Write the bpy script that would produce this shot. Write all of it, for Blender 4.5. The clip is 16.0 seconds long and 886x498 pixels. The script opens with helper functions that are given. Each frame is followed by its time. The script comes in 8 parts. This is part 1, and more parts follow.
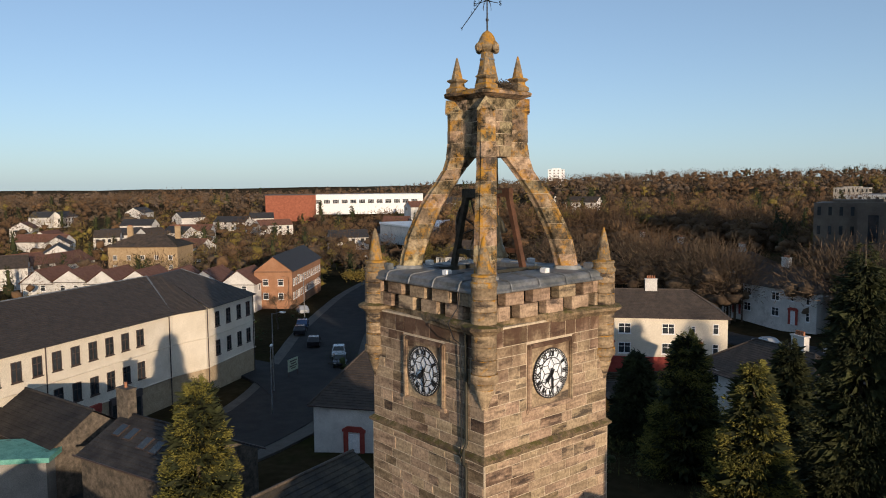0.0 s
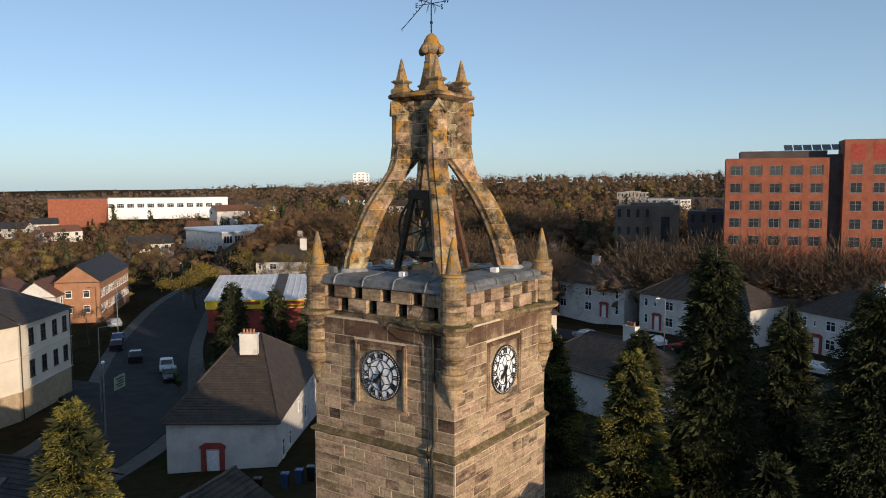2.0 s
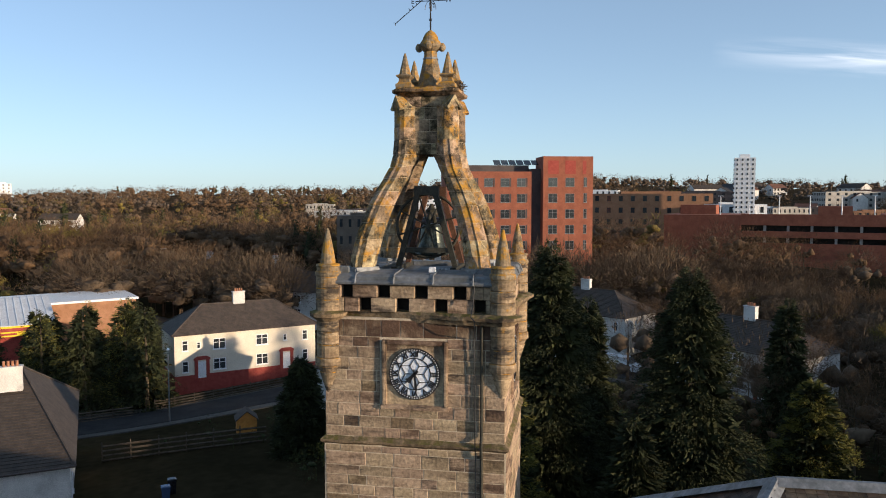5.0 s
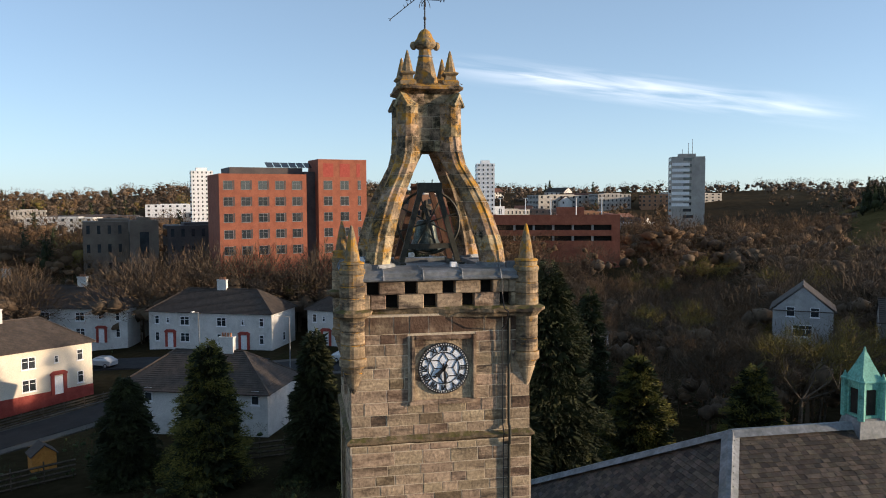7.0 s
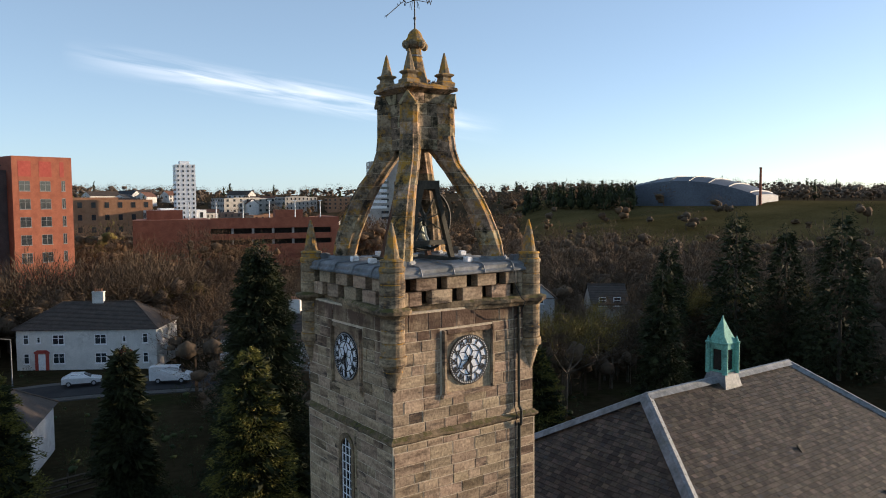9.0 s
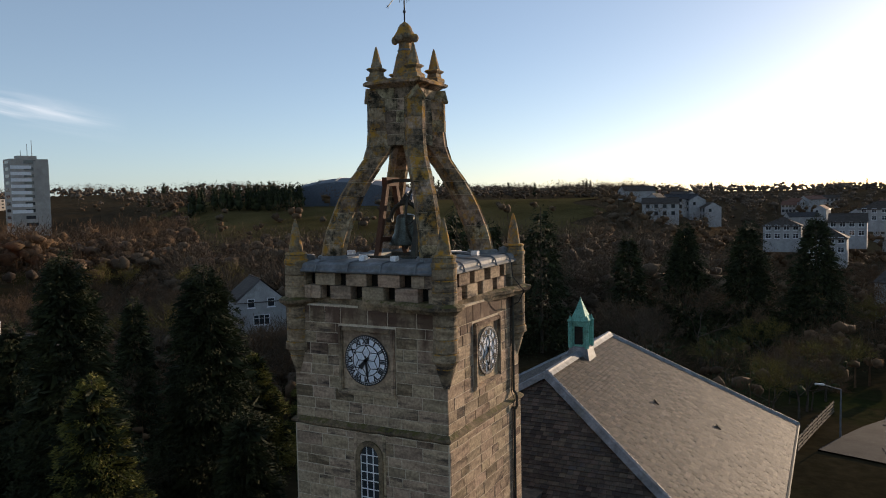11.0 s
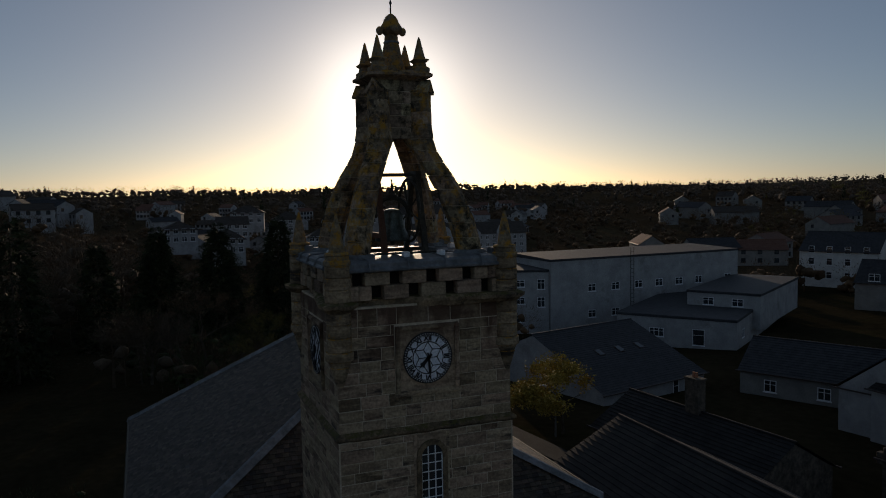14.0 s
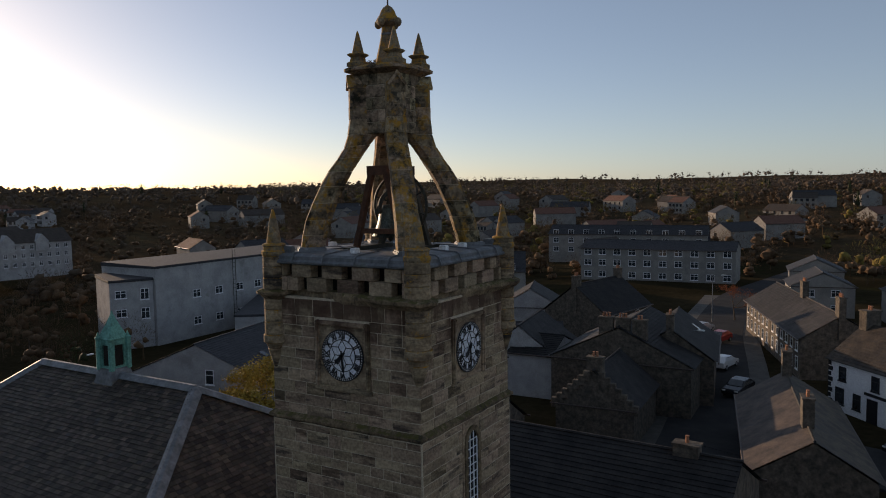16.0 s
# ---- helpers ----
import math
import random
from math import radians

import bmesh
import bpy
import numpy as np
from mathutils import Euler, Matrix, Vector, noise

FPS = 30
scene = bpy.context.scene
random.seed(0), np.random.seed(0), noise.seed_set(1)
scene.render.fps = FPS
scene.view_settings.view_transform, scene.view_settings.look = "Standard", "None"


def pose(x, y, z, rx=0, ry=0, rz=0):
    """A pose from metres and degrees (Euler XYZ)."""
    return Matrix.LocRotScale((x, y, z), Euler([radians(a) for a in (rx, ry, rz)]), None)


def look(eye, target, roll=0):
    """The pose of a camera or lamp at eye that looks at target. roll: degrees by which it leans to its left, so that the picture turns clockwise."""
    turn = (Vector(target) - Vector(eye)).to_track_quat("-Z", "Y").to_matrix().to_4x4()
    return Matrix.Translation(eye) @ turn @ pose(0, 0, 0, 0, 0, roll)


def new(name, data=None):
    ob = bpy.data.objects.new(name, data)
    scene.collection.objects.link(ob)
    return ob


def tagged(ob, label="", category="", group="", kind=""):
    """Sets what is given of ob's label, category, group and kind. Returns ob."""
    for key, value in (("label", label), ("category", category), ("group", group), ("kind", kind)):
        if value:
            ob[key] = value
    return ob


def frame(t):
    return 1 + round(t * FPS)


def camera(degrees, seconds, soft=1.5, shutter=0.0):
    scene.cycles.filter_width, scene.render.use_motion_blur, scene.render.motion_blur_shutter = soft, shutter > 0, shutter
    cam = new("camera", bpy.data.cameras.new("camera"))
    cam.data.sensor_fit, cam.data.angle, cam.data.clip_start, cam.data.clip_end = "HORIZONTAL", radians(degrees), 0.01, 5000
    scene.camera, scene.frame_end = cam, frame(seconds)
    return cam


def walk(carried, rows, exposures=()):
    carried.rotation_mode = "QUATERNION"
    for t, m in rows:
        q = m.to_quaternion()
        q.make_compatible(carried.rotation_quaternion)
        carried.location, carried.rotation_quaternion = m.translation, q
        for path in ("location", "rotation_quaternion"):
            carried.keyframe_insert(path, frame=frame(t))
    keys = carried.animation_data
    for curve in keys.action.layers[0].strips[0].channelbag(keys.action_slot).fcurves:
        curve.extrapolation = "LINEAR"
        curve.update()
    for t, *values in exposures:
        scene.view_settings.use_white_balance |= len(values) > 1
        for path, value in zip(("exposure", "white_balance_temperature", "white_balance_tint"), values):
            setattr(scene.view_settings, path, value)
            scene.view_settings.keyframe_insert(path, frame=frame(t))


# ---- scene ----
cam = camera(60.9, 16.0, 1.0)
PATH = [
    (0, (19.057, -17.89, 21.034), (17.526, -16.616, 20.857), -0.5),
    (0.5, (18.369, -18.685, 21.025), (16.917, -17.322, 20.848), -0.3),
    (1, (17.491, -19.496, 21.022), (16.146, -18.027, 20.846), -0.3),
    (1.5, (16.493, -20.323, 21.027), (15.255, -18.762, 20.851), -0.3),
    (2, (15.41, -21.224, 20.982), (14.262, -19.595, 20.812), -0.2),
    (2.5, (14.13, -22.16, 20.918), (13.084, -20.463, 20.754), -0.0),
    (3, (12.546, -23.13, 20.839), (11.623, -21.363, 20.68), 0.0),
    (5.5, (2.902, -26.167, 20.342), (2.715, -24.18, 20.21), -0.1),
    (6, (0.588, -26.405, 20.296), (0.58, -24.409, 20.166), -0.2),
    (6.5, (-1.837, -26.417, 20.255), (-1.658, -24.429, 20.126), -0.2),
    (7, (-4.326, -26.183, 20.173), (-3.957, -24.221, 20.046), -0.3),
    (7.5, (-6.989, -25.735, 20.15), (-6.421, -23.821, 20.023), -0.3),
    (8, (-9.587, -24.988, 20.103), (-8.823, -23.144, 19.977), -0.3),
    (8.5, (-12.267, -23.898, 20.052), (-11.303, -22.15, 19.929), -0.4),
    (9, (-14.881, -22.399, 20.043), (-13.72, -20.775, 19.919), -0.5),
    (11.5, (-24.465, -10.222, 20.009), (-22.589, -9.54, 19.873), -1.2),
    (12, (-25.662, -6.894, 19.995), (-23.711, -6.477, 19.857), -1.2),
    (12.5, (-26.283, -3.253, 19.985), (-24.292, -3.117, 19.844), -1.2),
    (13, (-26.384, 0.538, 20.019), (-24.395, 0.381, 19.875), -1.3),
    (13.5, (-25.896, 4.398, 20.048), (-23.953, 3.945, 19.9), -1.1),
    (14, (-24.845, 8.189, 20.064), (-22.993, 7.448, 19.913), -1.1),
    (14.5, (-23.148, 11.89, 20.076), (-21.437, 10.867, 19.919), -1.1),
    (15, (-20.882, 15.31, 20.135), (-19.357, 14.026, 19.972), -1.0),
    (15.5, (-18.086, 18.415, 20.083), (-16.788, 16.902, 19.921), -0.9),
    (16, (-14.686, 21.126, 20.056), (-13.66, 19.417, 19.893), -0.9),
]
EXPOSURES = [(0.0, 0.5, 6400, 14), (3.0, 0.7, 6400, 14), (5.5, 0.95, 6450, 14), (9.0, 1.05, 6550, 15), (11.5, 0.5, 6950, 18), (12.5, 0.1, 7200, 22), (14.0, -1.1, 6600, 16), (15.0, -0.85, 6900, 20), (15.5, -0.5, 7000, 20), (16.0, 0.2, 7200, 22)]
walk(cam, [(t, look(eye, target, roll)) for t, eye, target, roll in PATH], EXPOSURES)

# ---- sky and sun ----
SUN = Vector((0.947, -0.304, 0.131)).normalized()
world = bpy.data.worlds.new("sky")
scene.world = world
world.use_nodes = True
wn = world.node_tree
sky = wn.nodes.new("ShaderNodeTexSky")
sky.sky_type = "NISHITA"
sky.sun_disc = False
sky.sun_elevation = math.asin(SUN.z)
sky.sun_rotation = math.atan2(SUN.x, SUN.y)
sky.altitude = 2000
sky.air_density = 0.8
sky.dust_density = 2.1
sky.ozone_density = 1.6
bg = wn.nodes["Background"]
bg.inputs["Strength"].default_value = 0.12
# one band of thin cirrus in the north
coord = wn.nodes.new("ShaderNodeTexCoord")


def sky_math(op, a, b=None, c=None):
    nd = wn.nodes.new("ShaderNodeMath")
    nd.operation = op
    for k, v in enumerate((a, b, c)):
        if isinstance(v, (int, float)):
            nd.inputs[k].default_value = v
        elif v is not None:
            wn.links.new(v, nd.inputs[k])
    return nd.outputs[0]


def sky_dot(v):
    nd = wn.nodes.new("ShaderNodeVectorMath")
    nd.operation = "DOT_PRODUCT"
    nd.inputs[1].default_value = v
    wn.links.new(coord.outputs["Generated"], nd.inputs[0])
    return nd.outputs["Value"]


CIRRUS_START, mid, CIRRUS_END = Vector((0.19, 0.965, 0.171)), Vector((0.401, 0.905, 0.142)).normalized(), Vector((0.62, 0.778, 0.095))
along_v = (CIRRUS_END - CIRRUS_START).normalized()
across_v = mid.cross(along_v).normalized()
pa, pb = sky_dot(along_v), sky_dot(across_v)
combine = wn.nodes.new("ShaderNodeCombineXYZ")
wn.links.new(sky_math("MULTIPLY", pa, 5.0), combine.inputs[0])
wn.links.new(sky_math("MULTIPLY", pb, 55.0), combine.inputs[1])
wisp = wn.nodes.new("ShaderNodeTexNoise")
wisp.inputs["Scale"].default_value, wisp.inputs["Detail"].default_value, wisp.inputs["Distortion"].default_value = 1.6, 6, 0.5
wn.links.new(combine.outputs[0], wisp.inputs["Vector"])
edge = sky_math("SUBTRACT", 1.0, sky_math("POWER", sky_math("DIVIDE", sky_math("ABSOLUTE", pa), 0.27), 2.0))
core = sky_math("SUBTRACT", 1.0, sky_math("DIVIDE", sky_math("ABSOLUTE", pb), 0.022))
body = sky_math("MULTIPLY", sky_math("MAXIMUM", edge, 0.0), sky_math("MAXIMUM", core, 0.0))
front = sky_math("GREATER_THAN", sky_dot(mid), 0.5)
cover = sky_math("MULTIPLY", sky_math("MULTIPLY", body, front), sky_math("MAXIMUM", sky_math("MULTIPLY_ADD", wisp.outputs["Fac"], 3.2, -1.15), 0.0))
veil = wn.nodes.new("ShaderNodeMix")
veil.data_type = "RGBA"
wn.links.new(sky_math("MINIMUM", sky_math("MULTIPLY", cover, 0.40), 0.36), veil.inputs["Factor"])
haze = wn.nodes.new("ShaderNodeMix")
haze.data_type = "RGBA"
up_z = sky_math("MAXIMUM", sky_dot((0, 0, 1)), 0.0)
away = sky_math("SUBTRACT", 1.0, sky_math("MAXIMUM", sky_dot(tuple(SUN)), 0.0))
low = sky_math("POWER", 2.718, sky_math("MULTIPLY", up_z, -9.0))
wn.links.new(sky_math("MULTIPLY_ADD", sky_math("MULTIPLY", low, away), 0.42, 0.27), haze.inputs["Factor"])
haze.inputs["B"].default_value = (2.3, 3.15, 3.65, 1)
wn.links.new(sky.outputs["Color"], haze.inputs["A"])
wn.links.new(haze.outputs["Result"], veil.inputs["A"])
veil.inputs["B"].default_value = (9.0, 8.8, 8.6, 1)
# bright aureole round the low sun
aureole = wn.nodes.new("ShaderNodeMix")
aureole.data_type, aureole.blend_type = "RGBA", "ADD"
aureole.inputs["B"].default_value = (1.0, 0.93, 0.80, 1)
glow = sky_math("POWER", sky_math("MAXIMUM", sky_dot(tuple(SUN)), 0.0), 300.0)
wn.links.new(sky_math("MULTIPLY", glow, 13.0), aureole.inputs["Factor"])
aureole.clamp_factor = False
wn.links.new(veil.outputs["Result"], aureole.inputs["A"])
wn.links.new(aureole.outputs["Result"], bg.inputs["Color"])
sun = new("sun", bpy.data.lights.new("sun", "SUN"))
sun.data.energy = 3.2
sun.data.angle = radians(0.6)
sun.data.color = (1.0, 0.80, 0.56)
sun.matrix_world = look((0, 0, 60), Vector((0, 0, 60)) - SUN)


# ---- builders ----
def smooth(v, a, b):
    k = min(1.0, max(0.0, (v - a) / (b - a)))
    return k * k * (3 - 2 * k)


def mesh_of(name, bm, mat):
    me = bpy.data.meshes.new(name)
    bm.normal_update()
    bm.to_mesh(me)
    bm.free()
    for m in (mat if isinstance(mat, (list, tuple)) else [mat]):
        me.materials.append(m)
    return me


def part(name, bm, mat, parent, label="", m=None):
    me = bm if isinstance(bm, bpy.types.Mesh) else mesh_of(name, bm, mat)
    ob = new(name, me)
    ob.parent = parent
    if m is not None:
        ob.matrix_basis = m
    return tagged(ob, label)


def thing(name, m, label, category, group="", kind=""):
    ob = new(name)
    ob.empty_display_size = 0.3
    ob.matrix_world = m
    return tagged(ob, label, category, group, kind)


def box(bm, x0, x1, y0, y1, z0, z1, m=None):
    vs = [bm.verts.new((x, y, z)) for z in (z0, z1) for x, y in ((x0, y0), (x1, y0), (x1, y1), (x0, y1))]
    for f in ((3, 2, 1, 0), (4, 5, 6, 7), (0, 1, 5, 4), (1, 2, 6, 5), (2, 3, 7, 6), (3, 0, 4, 7)):
        bm.faces.new([vs[i] for i in f])
    if m is not None:
        for v in vs:
            v.co = m @ v.co
    return vs


def prism(bm, rings, cap=True):
    """Skin closed rings of equal length, bottom first."""
    made = [[bm.verts.new(p) for p in ring] for ring in rings]
    n = len(made[0])
    for a, b in zip(made, made[1:]):
        for i in range(n):
            bm.faces.new((a[i], a[(i + 1) % n], b[(i + 1) % n], b[i]))
    if cap:
        bm.faces.new(list(reversed(made[0])))
        bm.faces.new(made[-1])
    return made


def ring(r, z, n=16, cx=0.0, cy=0.0, turn=0.0):
    return [(cx + r * math.cos(turn + 2 * math.pi * i / n), cy + r * math.sin(turn + 2 * math.pi * i / n), z) for i in range(n)]


def lathe(profile, n=16, cx=0.0, cy=0.0, turn=0.0):
    bm = bmesh.new()
    prism(bm, [ring(max(r, 0.004), z, n, cx, cy, turn) for r, z in profile])
    return bm


def rod(bm, a, b, r0, r1=None, n=6):
    a, b = Vector(a), Vector(b)
    q = (b - a).to_track_quat("Z", "Y").to_matrix()
    r1 = r0 if r1 is None else r1
    prism(bm, [[a + q @ Vector((r0 * math.cos(k), r0 * math.sin(k), 0)) for k in [2 * math.pi * i / n for i in range(n)]],
               [b + q @ Vector((r1 * math.cos(k), r1 * math.sin(k), 0)) for k in [2 * math.pi * i / n for i in range(n)]]])


def mesh_raw(name, verts, faces, mat):
    me = bpy.data.meshes.new(name)
    me.from_pydata(verts, [], faces)
    me.materials.append(mat)
    me.update()
    return me


def text_mesh(body, size, mat, thick=0.006, bold=0.0):
    cu = bpy.data.curves.new("lettering", "FONT")
    cu.body, cu.size, cu.align_x, cu.align_y, cu.extrude, cu.offset = body, size, "CENTER", "CENTER", thick, bold
    ob = new("lettering", cu)
    me = bpy.data.meshes.new_from_object(ob.evaluated_get(bpy.context.evaluated_depsgraph_get()))
    bpy.data.objects.remove(ob)
    me.materials.clear()
    me.materials.append(mat)
    return me


# ---- materials ----
def surface(name, c1, c2, scale=1.5, rough=0.85, bump=0.3, grain=14.0, rand=0.0, metal=0.0, c3=None, stretch=(1, 1, 1), spec=0.3, dist=0.02, c3at=0.56, hue=0.0, sooty=0.0, deep=0.2):
    m = bpy.data.materials.new(name)
    m.use_nodes = True
    t = m.node_tree
    b = t.nodes["Principled BSDF"]
    co = t.nodes.new("ShaderNodeTexCoord")
    mp = t.nodes.new("ShaderNodeMapping")
    mp.inputs["Scale"].default_value = stretch
    geo = t.nodes.new("ShaderNodeNewGeometry")
    if hue:
        # every block has its own bedding
        shift = t.nodes.new("ShaderNodeVectorMath")
        shift.operation = "MULTIPLY_ADD"
        oi0 = t.nodes.new("ShaderNodeObjectInfo")
        sum0 = t.nodes.new("ShaderNodeMath")
        sum0.operation = "ADD"
        t.links.new(oi0.outputs["Random"], sum0.inputs[0])
        t.links.new(geo.outputs["Random Per Island"], sum0.inputs[1])
        t.links.new(sum0.outputs[0], shift.inputs[0])
        shift.inputs[1].default_value = (37.0, 53.0, 71.0)
        t.links.new(geo.outputs["Position"], shift.inputs[2])
        t.links.new(shift.outputs[0], mp.inputs["Vector"])
    else:
        t.links.new(geo.outputs["Position"], mp.inputs["Vector"])
    n1 = t.nodes.new("ShaderNodeTexNoise")
    n1.inputs["Scale"].default_value, n1.inputs["Detail"].default_value = scale, 6
    n1.inputs["Roughness"].default_value = 0.65
    n2 = t.nodes.new("ShaderNodeTexNoise")
    n2.inputs["Scale"].default_value, n2.inputs["Detail"].default_value = grain, 4
    t.links.new(mp.outputs[0], n1.inputs["Vector"])
    t.links.new(geo.outputs["Position"], n2.inputs["Vector"])
    r1 = t.nodes.new("ShaderNodeValToRGB")
    r1.color_ramp.elements[0].position, r1.color_ramp.elements[1].position = 0.36, 0.66
    r1.color_ramp.elements[0].color, r1.color_ramp.elements[1].color = (*c1, 1), (*c2, 1)
    t.links.new(n1.outputs["Fac"], r1.inputs["Fac"])
    last = r1.outputs["Color"]
    if c3:
        n3 = t.nodes.new("ShaderNodeTexNoise")
        n3.inputs["Scale"].default_value, n3.inputs["Detail"].default_value = scale * 0.45, 7
        n3.inputs["Roughness"].default_value = 0.7
        t.links.new(mp.outputs[0], n3.inputs["Vector"])
        r3 = t.nodes.new("ShaderNodeValToRGB")
        r3.color_ramp.elements[0].position, r3.color_ramp.elements[1].position = c3at, c3at + 0.1
        t.links.new(n3.outputs["Fac"], r3.inputs["Fac"])
        mx = t.nodes.new("ShaderNodeMix")
        mx.data_type = "RGBA"
        mx.inputs["B"].default_value = (*c3, 1)
        t.links.new(r3.outputs["Color"], mx.inputs["Factor"])
        t.links.new(last, mx.inputs["A"])
        last = mx.outputs["Result"]
    mr = t.nodes.new("ShaderNodeMapRange")
    mr.inputs["From Min"].default_value, mr.inputs["From Max"].default_value = 0.3, 0.7
    mr.inputs["To Min"].default_value, mr.inputs["To Max"].default_value = 1 - deep, 1 + deep
    t.links.new(n2.outputs["Fac"], mr.inputs["Value"])
    hs = t.nodes.new("ShaderNodeHueSaturation")
    t.links.new(last, hs.inputs["Color"])
    if rand:
        oi = t.nodes.new("ShaderNodeObjectInfo")
        r2 = t.nodes.new("ShaderNodeMapRange")
        r2.inputs["To Min"].default_value, r2.inputs["To Max"].default_value = 1 - rand, 1 + rand
        add = t.nodes.new("ShaderNodeMath")
        add.operation = "ADD"
        t.links.new(oi.outputs["Random"], add.inputs[0])
        t.links.new(geo.outputs["Random Per Island"], add.inputs[1])
        fr = t.nodes.new("ShaderNodeMath")
        fr.operation = "FRACT"
        t.links.new(add.outputs[0], fr.inputs[0])
        t.links.new(fr.outputs[0], r2.inputs["Value"])
        mu = t.nodes.new("ShaderNodeMath")
        mu.operation = "MULTIPLY"
        t.links.new(r2.outputs[0], mu.inputs[0])
        t.links.new(mr.outputs[0], mu.inputs[1])
        t.links.new(mu.outputs[0], hs.inputs["Value"])
        if hue:
            f2 = t.nodes.new("ShaderNodeMath")
            f2.operation, f2.inputs[1].default_value = "MULTIPLY", 7.31
            t.links.new(fr.outputs[0], f2.inputs[0])
            f3 = t.nodes.new("ShaderNodeMath")
            f3.operation = "FRACT"
            t.links.new(f2.outputs[0], f3.inputs[0])
            r4 = t.nodes.new("ShaderNodeMapRange")
            r4.inputs["To Min"].default_value, r4.inputs["To Max"].default_value = 0.5 - hue, 0.5 + hue
            t.links.new(f3.outputs[0], r4.inputs["Value"])
            t.links.new(r4.outputs[0], hs.inputs["Hue"])
        if sooty:
            # a share of the blocks is soot-stained
            f5 = t.nodes.new("ShaderNodeMath")
            f5.operation, f5.inputs[1].default_value = "MULTIPLY", 3.77
            t.links.new(fr.outputs[0], f5.inputs[0])
            f6 = t.nodes.new("ShaderNodeMath")
            f6.operation = "FRACT"
            t.links.new(f5.outputs[0], f6.inputs[0])
            n6 = t.nodes.new("ShaderNodeMath")
            n6.operation = "MULTIPLY_ADD"
            n6.inputs[1].default_value = 0.9
            t.links.new(n1.outputs["Fac"], n6.inputs[0])
            t.links.new(f6.outputs[0], n6.inputs[2])
            r6 = t.nodes.new("ShaderNodeValToRGB")
            r6.color_ramp.elements[0].position, r6.color_ramp.elements[1].position = 0.28 + 0.45 * sooty, 0.45 + 0.5 * sooty
            r6.color_ramp.elements[0].color, r6.color_ramp.elements[1].color = (0.5, 0.47, 0.45, 1), (1, 1, 1, 1)
            t.links.new(n6.outputs[0], r6.inputs["Fac"])
            m6 = t.nodes.new("ShaderNodeMix")
            m6.data_type, m6.blend_type = "RGBA", "MULTIPLY"
            m6.inputs["Factor"].default_value = 1.0
            t.links.new(last, m6.inputs["A"])
            t.links.new(r6.outputs["Color"], m6.inputs["B"])
            t.links.new(m6.outputs["Result"], hs.inputs["Color"])
    else:
        t.links.new(mr.outputs[0], hs.inputs["Value"])
    t.links.new(hs.outputs[0], b.inputs["Base Color"])
    b.inputs["Roughness"].default_value, b.inputs["Metallic"].default_value = rough, metal
    b.inputs["Specular IOR Level"].default_value = spec
    if bump:
        bp = t.nodes.new("ShaderNodeBump")
        bp.inputs["Strength"].default_value, bp.inputs["Distance"].default_value = bump, dist
        t.links.new(n2.outputs["Fac"], bp.inputs["Height"])
        t.links.new(bp.outputs[0], b.inputs["Normal"])
    return m


def overgrow(m, colour, amount, scale=2.2, up=0.35, seed=0.0):
    """Lichen or moss: patches that favour faces turned upwards."""
    t = m.node_tree
    b = t.nodes["Principled BSDF"]
    src = b.inputs["Base Color"].links[0].from_socket
    geo = t.nodes.new("ShaderNodeNewGeometry")
    sep = t.nodes.new("ShaderNodeSeparateXYZ")
    t.links.new(geo.outputs["Normal"], sep.inputs[0])
    mp = t.nodes.new("ShaderNodeMapping")
    mp.inputs["Location"].default_value = (seed, seed, seed)
    t.links.new(geo.outputs["Position"], mp.inputs[0])
    n = t.nodes.new("ShaderNodeTexNoise")
    n.inputs["Scale"].default_value, n.inputs["Detail"].default_value = scale, 8
    n.inputs["Roughness"].default_value = 0.75
    t.links.new(mp.outputs[0], n.inputs["Vector"])
    ma = t.nodes.new("ShaderNodeMath")
    ma.operation = "MULTIPLY_ADD"
    ma.inputs[1].default_value = up
    t.links.new(sep.outputs["Z"], ma.inputs[0])
    t.links.new(n.outputs["Fac"], ma.inputs[2])
    r = t.nodes.new("ShaderNodeValToRGB")
    r.color_ramp.elements[0].position, r.color_ramp.elements[1].position = 1 - amount, min(1.0, 1 - amount + 0.12)
    t.links.new(ma.outputs[0], r.inputs["Fac"])
    mx = t.nodes.new("ShaderNodeMix")
    mx.data_type = "RGBA"
    mx.inputs["B"].default_value = (*colour, 1)
    t.links.new(r.outputs["Color"], mx.inputs["Factor"])
    t.links.new(src, mx.inputs["A"])
    t.links.new(mx.outputs["Result"], b.inputs["Base Color"])
    return m


